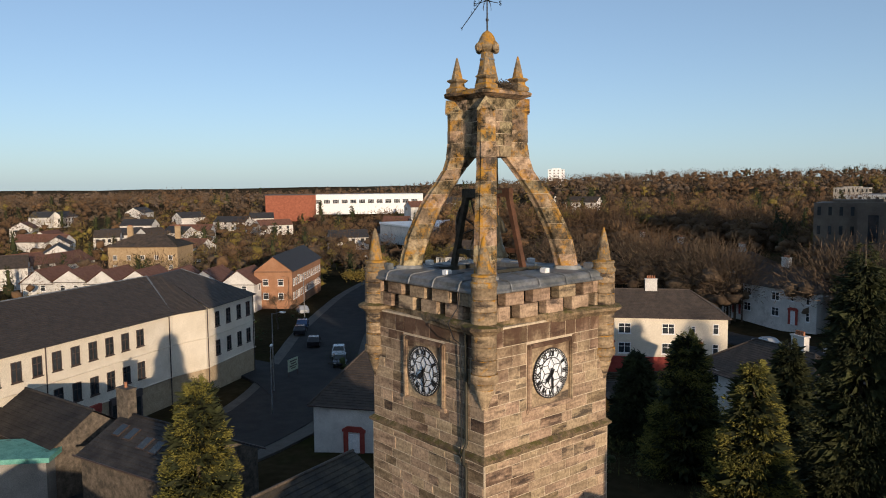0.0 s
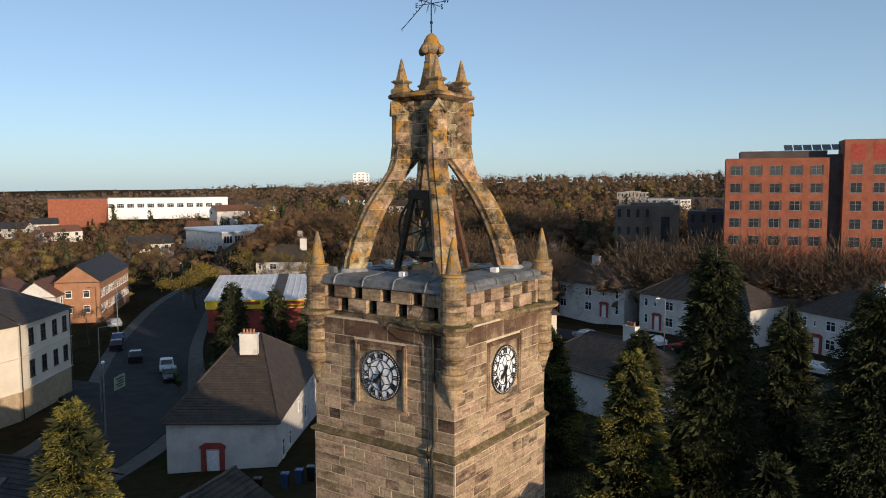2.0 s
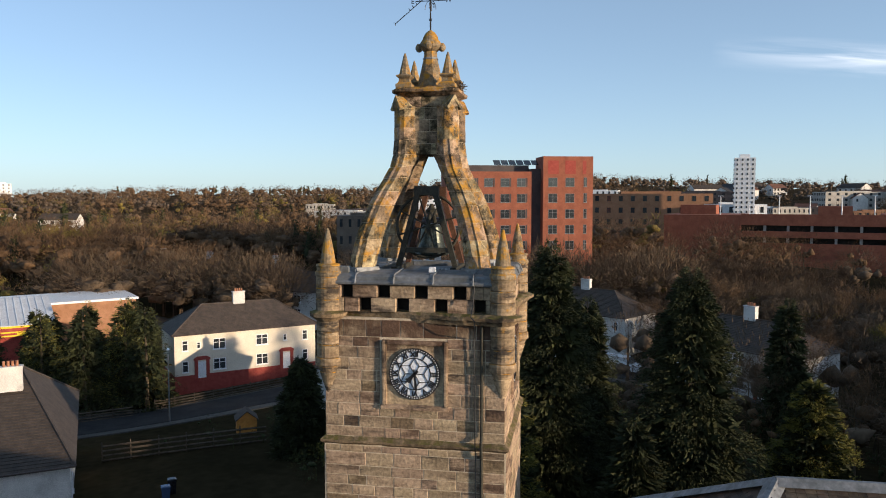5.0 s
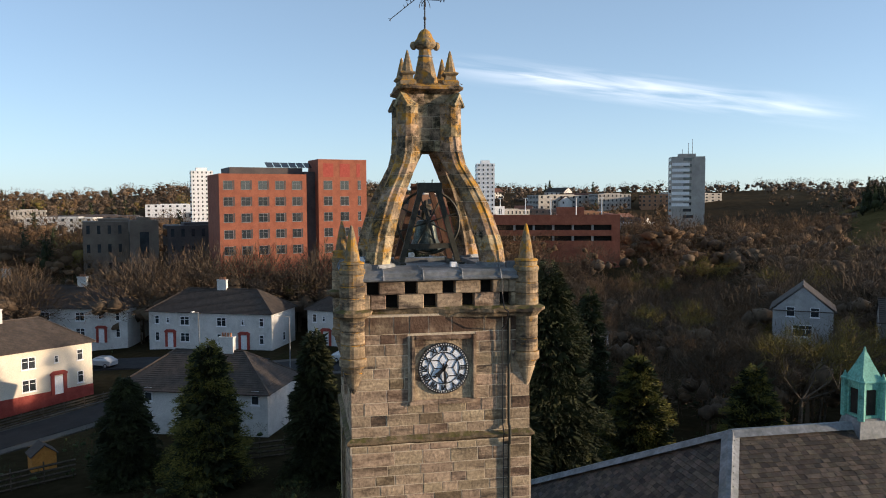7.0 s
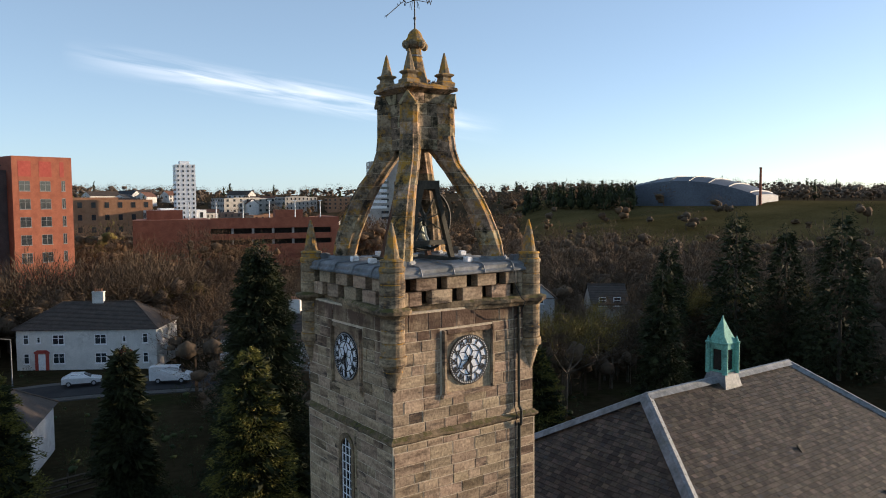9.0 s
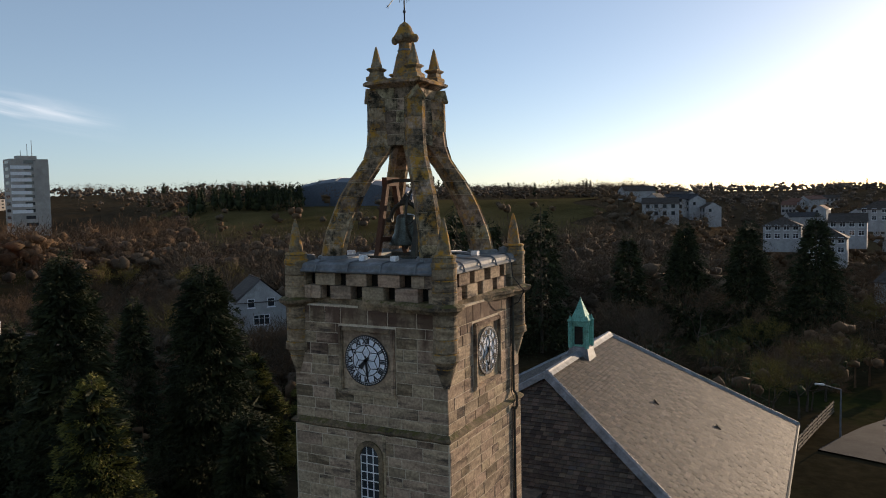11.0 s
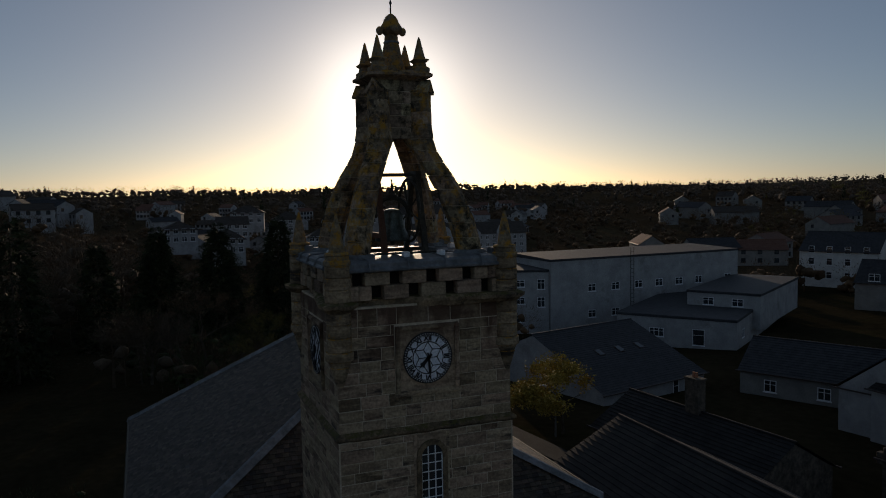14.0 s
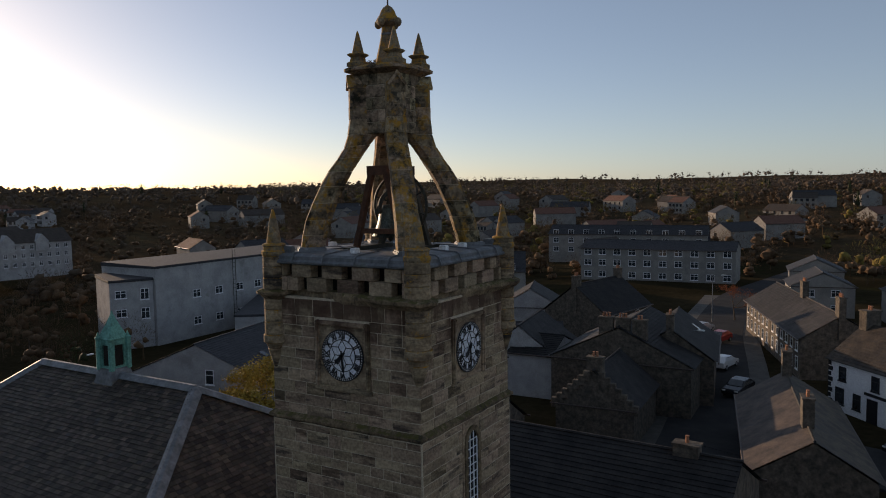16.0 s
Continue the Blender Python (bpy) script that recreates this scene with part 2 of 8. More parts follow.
LICHEN, MOSS = (0.40, 0.20, 0.025), (0.035, 0.035, 0.012)
def stain(m, colour, z0, z1, lo, hi):
    """Rusty water stain spreading down the wall under the cornice."""
    t = m.node_tree
    b = t.nodes["Principled BSDF"]
    src = b.inputs["Base Color"].links[0].from_socket
    geo = t.nodes.new("ShaderNodeNewGeometry")
    sep = t.nodes.new("ShaderNodeSeparateXYZ")
    t.links.new(geo.outputs["Position"], sep.inputs[0])
    up = t.nodes.new("ShaderNodeMapRange")
    up.inputs["From Min"].default_value, up.inputs["From Max"].default_value = z0, z1
    t.links.new(sep.outputs["Z"], up.inputs["Value"])
    below = t.nodes.new("ShaderNodeMath")
    below.operation, below.inputs[1].default_value = "LESS_THAN", z1 + 0.05
    t.links.new(sep.outputs["Z"], below.inputs[0])
    mp = t.nodes.new("ShaderNodeMapping")
    mp.inputs["Scale"].default_value = (1.3, 1.3, 0.45)
    t.links.new(geo.outputs["Position"], mp.inputs[0])
    n = t.nodes.new("ShaderNodeTexNoise")
    n.inputs["Scale"].default_value, n.inputs["Detail"].default_value = 1.7, 6
    t.links.new(mp.outputs[0], n.inputs["Vector"])
    ma = t.nodes.new("ShaderNodeMath")
    ma.operation, ma.inputs[1].default_value = "MULTIPLY_ADD", 0.5
    t.links.new(up.outputs[0], ma.inputs[0])
    t.links.new(n.outputs["Fac"], ma.inputs[2])
    r = t.nodes.new("ShaderNodeMapRange")
    r.inputs["From Min"].default_value, r.inputs["From Max"].default_value = lo, hi
    r.inputs["To Max"].default_value = 0.85
    t.links.new(ma.outputs[0], r.inputs["Value"])
    both = t.nodes.new("ShaderNodeMath")
    both.operation = "MULTIPLY"
    t.links.new(r.outputs[0], both.inputs[0])
    t.links.new(below.outputs[0], both.inputs[1])
    mx = t.nodes.new("ShaderNodeMix")
    mx.data_type = "RGBA"
    mx.inputs["B"].default_value = (*colour, 1)
    t.links.new(both.outputs[0], mx.inputs["Factor"])
    t.links.new(src, mx.inputs["A"])
    t.links.new(mx.outputs["Result"], b.inputs["Base Color"])
    return m


STONE = surface("sandstone", (0.225, 0.158, 0.104), (0.43, 0.318, 0.21), 1.6, 0.9, 0.7, 12, 0.17, c3=(0.075, 0.055, 0.042), stretch=(0.5, 0.5, 2.4), dist=0.035, c3at=0.545, hue=0.012, sooty=0.43, deep=0.30)
stain(STONE, (0.075, 0.038, 0.024), 14.6, 16.5, 0.66, 0.95)
STONE_STRING = overgrow(surface("weathered_sandstone", (0.09, 0.064, 0.038), (0.26, 0.185, 0.11), 2.2, 0.92, 0.8, 12, 0.15, c3=(0.045, 0.033, 0.025), deep=0.34), (0.085, 0.075, 0.02), 0.42, 3.4, 0.16)
STONE_TURRET = overgrow(surface("turret_sandstone", (0.16, 0.11, 0.065), (0.38, 0.285, 0.18), 1.6, 0.9, 0.8, 11, 0.2, c3=(0.055, 0.042, 0.032), stretch=(0.7, 0.7, 2.4), c3at=0.53, deep=0.32), LICHEN, 0.42, 3.2, 0.16)
STONE_SPIKE = overgrow(overgrow(surface("lichen_sandstone", (0.14, 0.105, 0.065), (0.30, 0.23, 0.145), 2.4, 0.9, 0.8, 13, 0.1, c3=(0.07, 0.055, 0.04), deep=0.32), LICHEN, 0.50, 3.0, 0.1, 5.0), (0.05, 0.04, 0.025), 0.40, 4.0, 0.05, 2.0)
STONE_CROWN = overgrow(overgrow(surface("crown_sandstone", (0.14, 0.10, 0.06), (0.42, 0.32, 0.205), 2.2, 0.9, 0.8, 11, 0.28, c3=(0.05, 0.042, 0.03), c3at=0.53, hue=0.02, deep=0.34), LICHEN, 0.495, 2.4, 0.06), (0.022, 0.019, 0.010), 0.49, 1.6, 0.02, 9.0)
STONE_CAP = overgrow(overgrow(surface("cap_sandstone", (0.16, 0.12, 0.075), (0.42, 0.32, 0.205), 2.2, 0.9, 0.8, 11, 0.28, c3=(0.05, 0.042, 0.03), hue=0.02, deep=0.34), LICHEN, 0.40, 2.6, 0.06), (0.028, 0.022, 0.010), 0.52, 1.5, 0.0, 3.0)
MORTAR = surface("mortar", (0.42, 0.34, 0.24), (0.58, 0.48, 0.36), 3, 0.95, 0.3, 20)
# near-black colour standing in for shade inside openings and under the slates
SHADE_BLACK = surface("shade_black", (0.015, 0.013, 0.011), (0.03, 0.025, 0.02), 2, 0.95, 0)
LEAD = surface("lead_sheet", (0.13, 0.14, 0.145), (0.24, 0.25, 0.265), 1.5, 0.6, 0.3, 7, 0.06, 0.35, c3=(0.16, 0.17, 0.15), dist=0.02)
IRON = surface("painted_iron", (0.035, 0.035, 0.028), (0.07, 0.065, 0.05), 4, 0.6, 0.3, 20, 0, 0.4)
RUST = surface("rusty_iron", (0.075, 0.038, 0.024), (0.13, 0.06, 0.035), 4, 0.8, 0.4, 20, 0, 0.1)
BRONZE = surface("bell_bronze", (0.05, 0.055, 0.045), (0.11, 0.12, 0.10), 5, 0.42, 0.15, 20, 0, 0.8)
DIAL = surface("dial_glass", (0.66, 0.70, 0.76), (0.78, 0.80, 0.83), 2.5, 0.35, 0.05, 20, 0.05)
BLACK = surface("black_paint", (0.012, 0.012, 0.014), (0.022, 0.022, 0.024), 5, 0.5, 0.1, 20)
COPPER = surface("copper_patina", (0.10, 0.30, 0.25), (0.17, 0.42, 0.35), 1.6, 0.7, 0.2, 12, 0, 0.1, c3=(0.06, 0.16, 0.13))
SLATE = overgrow(surface("slate", (0.036, 0.030, 0.026), (0.095, 0.073, 0.054), 0.9, 0.70, 0.45, 9, 0.48, c3=(0.045, 0.042, 0.042), dist=0.02, spec=0.28, hue=0.02), (0.16, 0.13, 0.06), 0.33, 3.0, 0.05)
SLATE_D = surface("dark_slate", (0.018, 0.017, 0.018), (0.045, 0.041, 0.039), 0.9, 0.72, 0.45, 9, 0.4, dist=0.02, spec=0.22)
TILE = surface("concrete_tile", (0.050, 0.040, 0.034), (0.085, 0.066, 0.054), 1.5, 0.75, 0.3, 8, 0.12)
TILE_GREY = surface("grey_tile", (0.032, 0.032, 0.036), (0.056, 0.056, 0.06), 1.5, 0.7, 0.3, 8, 0.1)
TILE_RED = surface("red_brown_tile", (0.14, 0.065, 0.045), (0.20, 0.10, 0.07), 1.5, 0.8, 0.3, 8, 0.1)
RENDER_W = surface("white_render", (0.53, 0.51, 0.48), (0.66, 0.635, 0.595), 0.7, 0.9, 0.25, 18, 0, c3=(0.43, 0.41, 0.38))
HARL = surface("grey_white_harling", (0.31, 0.30, 0.295), (0.43, 0.415, 0.40), 0.6, 0.95, 0.3, 18, 0, c3=(0.27, 0.26, 0.245))
RENDER_C = surface("cream_render", (0.62, 0.55, 0.44), (0.72, 0.65, 0.54), 0.5, 0.9, 0.2, 18)
RENDER_G = surface("grey_render", (0.21, 0.195, 0.18), (0.30, 0.28, 0.25), 0.5, 0.9, 0.2, 18, 0, c3=(0.20, 0.19, 0.175))
BRICK = surface("red_brick", (0.23, 0.075, 0.045), (0.31, 0.11, 0.065), 0.8, 0.9, 0.25, 22)
BRICK_O = surface("orange_brick", (0.28, 0.14, 0.075), (0.36, 0.19, 0.11), 0.8, 0.9, 0.25, 22)
RUBBLE = surface("rubble_stone", (0.06, 0.05, 0.04), (0.16, 0.13, 0.10), 2.2, 0.95, 0.7, 5, 0.1, c3=(0.07, 0.06, 0.05), dist=0.05)
CONCRETE = surface("concrete", (0.30, 0.28, 0.25), (0.42, 0.39, 0.35), 0.4, 0.9, 0.2, 9)
CONCRETE_B = surface("brown_concrete", (0.13, 0.10, 0.08), (0.20, 0.16, 0.125), 0.4, 0.9, 0.2, 9)
DARKCLAD = surface("dark_cladding", (0.06, 0.05, 0.05), (0.10, 0.08, 0.075), 0.6, 0.7, 0.1, 9)
REDPAINT = surface("red_paint", (0.27, 0.04, 0.03), (0.36, 0.07, 0.05), 2, 0.7, 0.1, 15)
FRAME_W = surface("white_frame", (0.72, 0.72, 0.72), (0.82, 0.82, 0.82), 3, 0.5, 0.05, 15)
FRAME_D = surface("dark_frame", (0.05, 0.035, 0.03), (0.08, 0.055, 0.045), 3, 0.5, 0.05, 15)
GLASS = surface("window_glass", (0.02, 0.025, 0.03), (0.05, 0.055, 0.06), 0.35, 0.06, 0, 3, 0, spec=0.8)
POT = surface("clay_pot", (0.30, 0.13, 0.07), (0.40, 0.19, 0.11), 3, 0.9, 0.2, 15)
ASPHALT = surface("asphalt", (0.030, 0.030, 0.032), (0.046, 0.045, 0.045), 0.5, 0.95, 0.2, 12, spec=0.12)
PAVING = surface("paving", (0.065, 0.062, 0.057), (0.10, 0.094, 0.086), 0.7, 0.9, 0.2, 8)
GRASS = surface("grass_field", (0.072, 0.056, 0.022), (0.12, 0.090, 0.038), 0.04, 1.0, 0.4, 1.5, c3=(0.08, 0.058, 0.028), spec=0.0)
GROUND = surface("winter_ground", (0.024, 0.020, 0.011), (0.050, 0.038, 0.021), 0.05, 1.0, 0.5, 1.2, c3=(0.026, 0.030, 0.011), dist=0.1, spec=0.0)
# hill pasture, with distance haze put into its paler colour
HILLS = surface("hazed_hill_pasture", (0.048, 0.034, 0.021), (0.085, 0.061, 0.036), 0.012, 1.0, 0.4, 0.4, c3=(0.10, 0.074, 0.040), dist=0.2, spec=0.0)
BARK = surface("bark", (0.055, 0.042, 0.030), (0.12, 0.095, 0.07), 2, 0.95, 0.5, 12)
TWIG_B = surface("brown_twigs", (0.075, 0.045, 0.025), (0.15, 0.088, 0.044), 0.08, 0.95, 0, 3, 0.22)
TWIG_G = surface("grey_twigs", (0.068, 0.046, 0.030), (0.13, 0.092, 0.058), 0.08, 0.95, 0, 3, 0.22)
# twigs of the far woods, paled and greyed to paint in aerial haze
TWIG_FAR = surface("hazed_hill_woods", (0.085, 0.060, 0.042), (0.15, 0.108, 0.076), 0.02, 0.95, 0, 3, 0.15)
TWIG_Y = surface("budding_twigs", (0.11, 0.085, 0.02), (0.20, 0.15, 0.035), 0.08, 0.95, 0, 3, 0.35)
LEAF_Y = surface("yellow_leaves", (0.30, 0.20, 0.03), (0.44, 0.31, 0.055), 0.4, 0.8, 0, 5, 0.3)
NEEDLE = surface("conifer_needles", (0.016, 0.022, 0.008), (0.044, 0.048, 0.015), 0.6, 0.85, 0, 5, 0.4)
NEEDLE_L = surface("cypress_sprays", (0.095, 0.095, 0.020), (0.21, 0.18, 0.038), 0.5, 0.85, 0, 5, 0.35)
HEDGE = surface("hedge_leaves", (0.022, 0.036, 0.012), (0.06, 0.07, 0.022), 0.5, 0.9, 0, 5, 0.35)


# ---- the church tower ----
HALF = 2.90


def face_matrix(k):
    """Local x along the face, y outwards, z up; k: 0 south, 1 east, 2 north, 3 west."""
    return pose(0, 0, 0, 0, 0, (180, -90, 0, 90)[k])


def tower_build():
    rng = random.Random(4)
    tower = thing("clock_tower", pose(0, 0, 0), "weathered brown sandstone church tower with four clock dials", "tower")
    # core behind the ashlar, with the tall west window's opening left as a dark recess
    bm = bmesh.new()
    box(bm, -HALF + 0.014, HALF - 0.014, -HALF + 0.014, HALF - 0.014, 12.6, 16.62)
    box(bm, -HALF - 0.036, HALF + 0.036, -HALF - 0.036, HALF + 0.036, -1.0, 12.6)
    part("core", bm, MORTAR, tower)
    # ashlar: courses of cut blocks with recessed joints
    courses, z = [], 8.55
    while z < 16.5:
        h = rng.choice((0.32, 0.36, 0.40, 0.44))
        top = z + h
        for stop in (12.49, 16.57):
            if z < stop - 0.01 and top > stop - 0.2:
                top = stop
        courses.append((z, top))
        z = top if abs(top - 12.49) > 0.01 else 12.77
    shapes, made = {}, 0
    loose_v, loose_f = [], []

    def stone_mesh(w, h):
        key = (round(w, 2), round(h, 2))
        if key not in shapes:
            bm = bmesh.new()
            w2, h2, c, d = key[0] / 2 - 0.012, key[1] / 2 - 0.012, 0.010, 0.09
            prism(bm, [[(-w2, 0, -h2), (w2, 0, -h2), (w2, 0, h2), (-w2, 0, h2)],
                       [(-w2, d - c, -h2), (w2, d - c, -h2), (w2, d - c, h2), (-w2, d - c, h2)],
                       [(-w2 + c, d, -h2 + c), (w2 - c, d, -h2 + c), (w2 - c, d, h2 - c), (-w2 + c, d, h2 - c)]], False)
            bmesh.ops.reverse_faces(bm, faces=bm.faces)
            f = bm.faces.new([v for v in bm.verts][8:12])
            bm.normal_update()
            if f.normal.y < 0:
                f.normal_flip()
            shapes[key] = mesh_of("ashlar_block", bm, STONE)
        return shapes[key]

    for k in (0, 1, 3, 2):
        fm = face_matrix(k)
        for z0, z1 in courses:
            x, end = -HALF, HALF
            lean = 0.0 if z0 > 12.6 else 0.05
            while x < end - 0.01:
                w = rng.choice((0.5, 0.62, 0.75, 0.9, 1.05))
                if z0 < 9.6:
                    w *= 1.4
                if end - (x + w) < 0.4:
                    w = end - x
                x0, x1 = x, x + w
                x += w
                if k in (0, 1, 2, 3) and 13.80 < z0 + 0.2 and z1 - 0.2 < 15.98:
                    # the clock panel takes the middle of the face
                    if x0 > -1.08 and x1 < 1.08:
                        continue
                    if x0 < -1.08 < x1:
                        x1 = -1.08
                    elif x0 < 1.08 < x1:
                        x0 = 1.08
                    if x1 - x0 > 2.2 or x1 - x0 < 0.05:
                        continue
                if k == 3 and z0 < 12.0:
                    if x0 > -0.5 and x1 < 0.5:
                        continue
                    if x0 < -0.5 < x1:
                        x1 = -0.5
                    elif x0 < 0.5 < x1:
                        x0 = 0.5
                m = fm @ pose((x0 + x1) / 2, HALF - 0.09 + lean + rng.uniform(-0.007, 0.012), (z0 + z1) / 2, 0, 0, rng.uniform(-0.3, 0.3))
                me = stone_mesh(x1 - x0, z1 - z0)
                if made < 300 and z0 > 9.6:
                    part("ashlar_block", me, None, tower, m=m)
                    made += 1
                else:
                    o = len(loose_v)
                    loose_v.extend(tuple(m @ v.co) for v in me.vertices)
                    loose_f.extend(tuple(o + i for i in p.vertices) for p in me.polygons)
    tagged(part("ashlar_walling", mesh_raw("ashlar_walling", loose_v, loose_f, STONE), None, tower), kind="stuff")
    # lower shaft and string courses
    bm = bmesh.new()
    box(bm, -HALF - 0.05, HALF + 0.05, -HALF - 0.05, HALF + 0.05, -1.0, 8.53)
    part("plinth_walling", bm, STONE, tower)
    for z0, z1, out, mat in ((12.49, 12.77, 0.14, STONE_STRING),):
        bm = bmesh.new()
        sq = lambda h, z: [(-h, -h, z), (h, -h, z), (h, h, z), (-h, h, z)]
        prism(bm, [sq(HALF + 0.02, z0), sq(HALF + out * 0.6, z0 + 0.06), sq(HALF + out, z0 + 0.10), sq(HALF + out, z0 + 0.17), sq(HALF + 0.0, z1)])
        bmesh.ops.subdivide_edges(bm, edges=[e for e in bm.edges if e.calc_length() > 3], cuts=24)
        for v in bm.verts:
            v.co += Vector((noise.noise(v.co * 2.0), noise.noise(v.co * 2.3 + Vector((5, 0, 0))), noise.noise(v.co * 2.6 + Vector((0, 9, 0))))) * 0.03
        part("string_course", bm, mat, tower)
    # main cornice, bending out round the corner turrets
    C = 2.80
    loop = []
    for cx, cy, a0 in ((C, -C, -135), (C, C, -45), (-C, C, 45), (-C, -C, 135)):
        for i in range(9):
            a = radians(a0 + 22.5 + (225 / 8) * i)
            loop.append((cx, cy, a))

    def cornice_ring(r, off, z):
        pts = []
        for cx, cy, a in loop:
            p = Vector((cx + r * math.cos(a), cy + r * math.sin(a), z))
            pts.append(p)
        return pts
    bm = bmesh.new()
    prism(bm, [cornice_ring(r, 0, z) for r, z in ((0.40, 16.50), (0.50, 16.60), (0.60, 16.66), (0.62, 16.76), (0.42, 16.83))])
    bmesh.ops.subdivide_edges(bm, edges=[e for e in bm.edges if e.calc_length() > 2], cuts=30)
    for v in bm.verts:
        v.co += Vector((noise.noise(v.co * 2.2), noise.noise(v.co * 2.0 + Vector((5, 0, 0))), noise.noise(v.co * 3.1 + Vector((0, 9, 0))))) * 0.045
    part("cornice", bm, STONE_STRING, tower)
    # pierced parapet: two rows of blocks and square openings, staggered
    # solid near-black box paints the shade seen through the openings
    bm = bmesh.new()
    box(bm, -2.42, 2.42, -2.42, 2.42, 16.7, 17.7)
    part("parapet_shade_fill", bm, SHADE_BLACK, tower)
    for k in range(4):
        fm = face_matrix(k)
        upper = [(-2.36, -1.98), (-1.17, -0.77), (0.04, 0.45), (1.27, 1.67)]
        lower = [(-1.76, -1.38), (-0.56, -0.15), (0.68, 1.07), (1.92, 2.28)]
        for row, z0, z1 in ((upper, 17.25, 17.66), (lower, 16.80, 17.25)):
            xs = [-2.75] + [v for g in row for v in g] + [2.75]
            for a, b in zip(xs[::2], xs[1::2]):
                cuts = [a, b] if b - a < 0.95 else [a, (a + b) / 2 + rng.uniform(-0.1, 0.1), b]
                for u, w in zip(cuts, cuts[1:]):
                    if w - u < 0.05:
                        continue
                    bm = bmesh.new()
                    box(bm, -w + 0.006, -u - 0.006, -0.36, rng.uniform(-0.02, 0.02), z0 + 0.006, z1 - 0.006)
                    bmesh.ops.bevel(bm, geom=bm.edges[:], offset=0.018, segments=1, affect="EDGES")
                    part("parapet_block", bm, STONE, tower, m=fm @ pose(0, HALF - 0.02, 0))
    # lead-covered coping and roof deck
    bm = bmesh.new()
    sq = lambda h, z: [(-h, -h, z), (h, -h, z), (h, h, z), (-h, h, z)]
    prism(bm, [sq(2.90, 17.66), sq(3.02, 17.70), sq(3.03, 17.76), sq(2.95, 17.82), sq(2.95, 17.93), sq(2.86, 18.0), sq(1.9, 18.06), sq(1.55, 18.06), sq(1.55, 17.9)])
    part("lead_roof", bm, LEAD, tower, "grey lead sheet roof and coping")
    for k in range(4):
        for u in (-1.9, -0.65, 0.6, 1.85):
            fm, bm = face_matrix(k), bmesh.new()
            for a, b in (((u, 3.05, 17.72), (u, 2.97, 17.94)), ((u, 2.97, 17.94), (u, 2.86, 18.02)), ((u, 2.86, 18.02), (u, 1.7, 18.08))):
                rod(bm, fm @ Vector(a), fm @ Vector(b), 0.028, n=8)
            part("lead_roll", bm, LEAD, tower)
    # corner turrets, corbelled out from the angles
    first = None
    for cx, cy in ((-C, -C), (C, -C), (C, C), (-C, C)):
        t = new("corner_turret")
        t.parent = tower
        t.matrix_basis = pose(cx, cy, 0, 0, 0, 0)
        drums = [(14.15, 14.85, 0.10, 0.30), (14.85, 15.05, 0.30, 0.36), (15.05, 15.32, 0.44, 0.43), (15.32, 15.75, 0.385, 0.385),
                 (15.75, 16.15, 0.38, 0.38), (16.15, 16.55, 0.385, 0.385), (16.82, 17.2, 0.40, 0.40), (17.2, 17.56, 0.395, 0.395), (17.56, 17.92, 0.39, 0.385)]
        for z0, z1, r0, r1 in drums:
            bm = lathe([(r0 - 0.02, z0 + 0.004), (r0, z0 + 0.03), (r1, z1 - 0.03), (r1 - 0.02, z1 - 0.004)], 20)
            part("drum", bm, STONE_TURRET, t)
        bm = lathe([(0.40, 17.92), (0.42, 17.98), (0.41, 18.06), (0.36, 18.10), (0.36, 18.22), (0.39, 18.25), (0.37, 18.30), (0.26, 18.33)], 20)
        part("turret_cap", bm, STONE_SPIKE, t)
        bm = lathe([(0.245, 18.3), (0.225, 18.5), (0.15, 18.95), (0.075, 19.28), (0.05, 19.36), (0.045, 19.40), (0.02, 19.44)], 14)
        for v in bm.verts:
            v.co += Vector((noise.noise(v.co * 6 + Vector((cx, cy, 0))), noise.noise(v.co * 6 + Vector((cy, 3, cx))), 0)) * 0.012
        part("turret_spike", bm, STONE_SPIKE, t)
        bm = bmesh.new()
        s = -1 if cx > 0 else 1
        box(bm, min(s * 0.2, s * 0.62), max(s * 0.2, s * 0.62), -0.35 if cy > 0 else 0.1, -0.1 if cy > 0 else 0.35, 17.9, 18.22)
        bmesh.ops.bevel(bm, geom=bm.edges[:], offset=0.03, segments=2, affect="EDGES")
        part("lead_flashing", bm, LEAD, t)
    # clock dials in moulded stone panels
    for k in range(4):
        fm = face_matrix(k)
        clock = new("clock")
        clock.parent = tower
        clock.matrix_basis = fm @ pose(-0.05 if k in (0, 2) else 0, HALF, 14.88)
        bm = bmesh.new()
        box(bm, -1.06, 1.06, -0.06, -0.012, -1.08, 1.06)
        part("clock_panel", bm, STONE, clock)
        for x0, x1, z0, z1 in ((-1.06, -0.92, -1.06, 1.06), (0.92, 1.06, -1.06, 1.06), (-0.92, 0.92, 0.92, 1.06), (-1.12, 1.12, -1.16, -1.0)):
            bm = bmesh.new()
            box(bm, x0, x1, -0.06, 0.10, z0, z1)
            bmesh.ops.bevel(bm, geom=bm.edges[:], offset=0.035, segments=2, affect="EDGES")
            part("panel_moulding", bm, STONE, clock)
        flat = pose(0, 0, 0, 90, 0, 180)
        dial = part("dial", lathe([(0.79, -0.02), (0.79, 0.035), (0.60, 0.035)], 48), DIAL, clock, "white glass dial", flat)
        for r0, r1, z in ((0.725, 0.82, 0.055), (0.49, 0.52, 0.05), (0.70, 0.712, 0.047)):
            n, bm = 60, bmesh.new()
            a, b = [bm.verts.new(p) for p in ring(r0, z, n)], [bm.verts.new(p) for p in ring(r1, z, n)]
            c = [bm.verts.new(p) for p in ring(r1, z - 0.03, n)]
            for i in range(n):
                j = (i + 1) % n
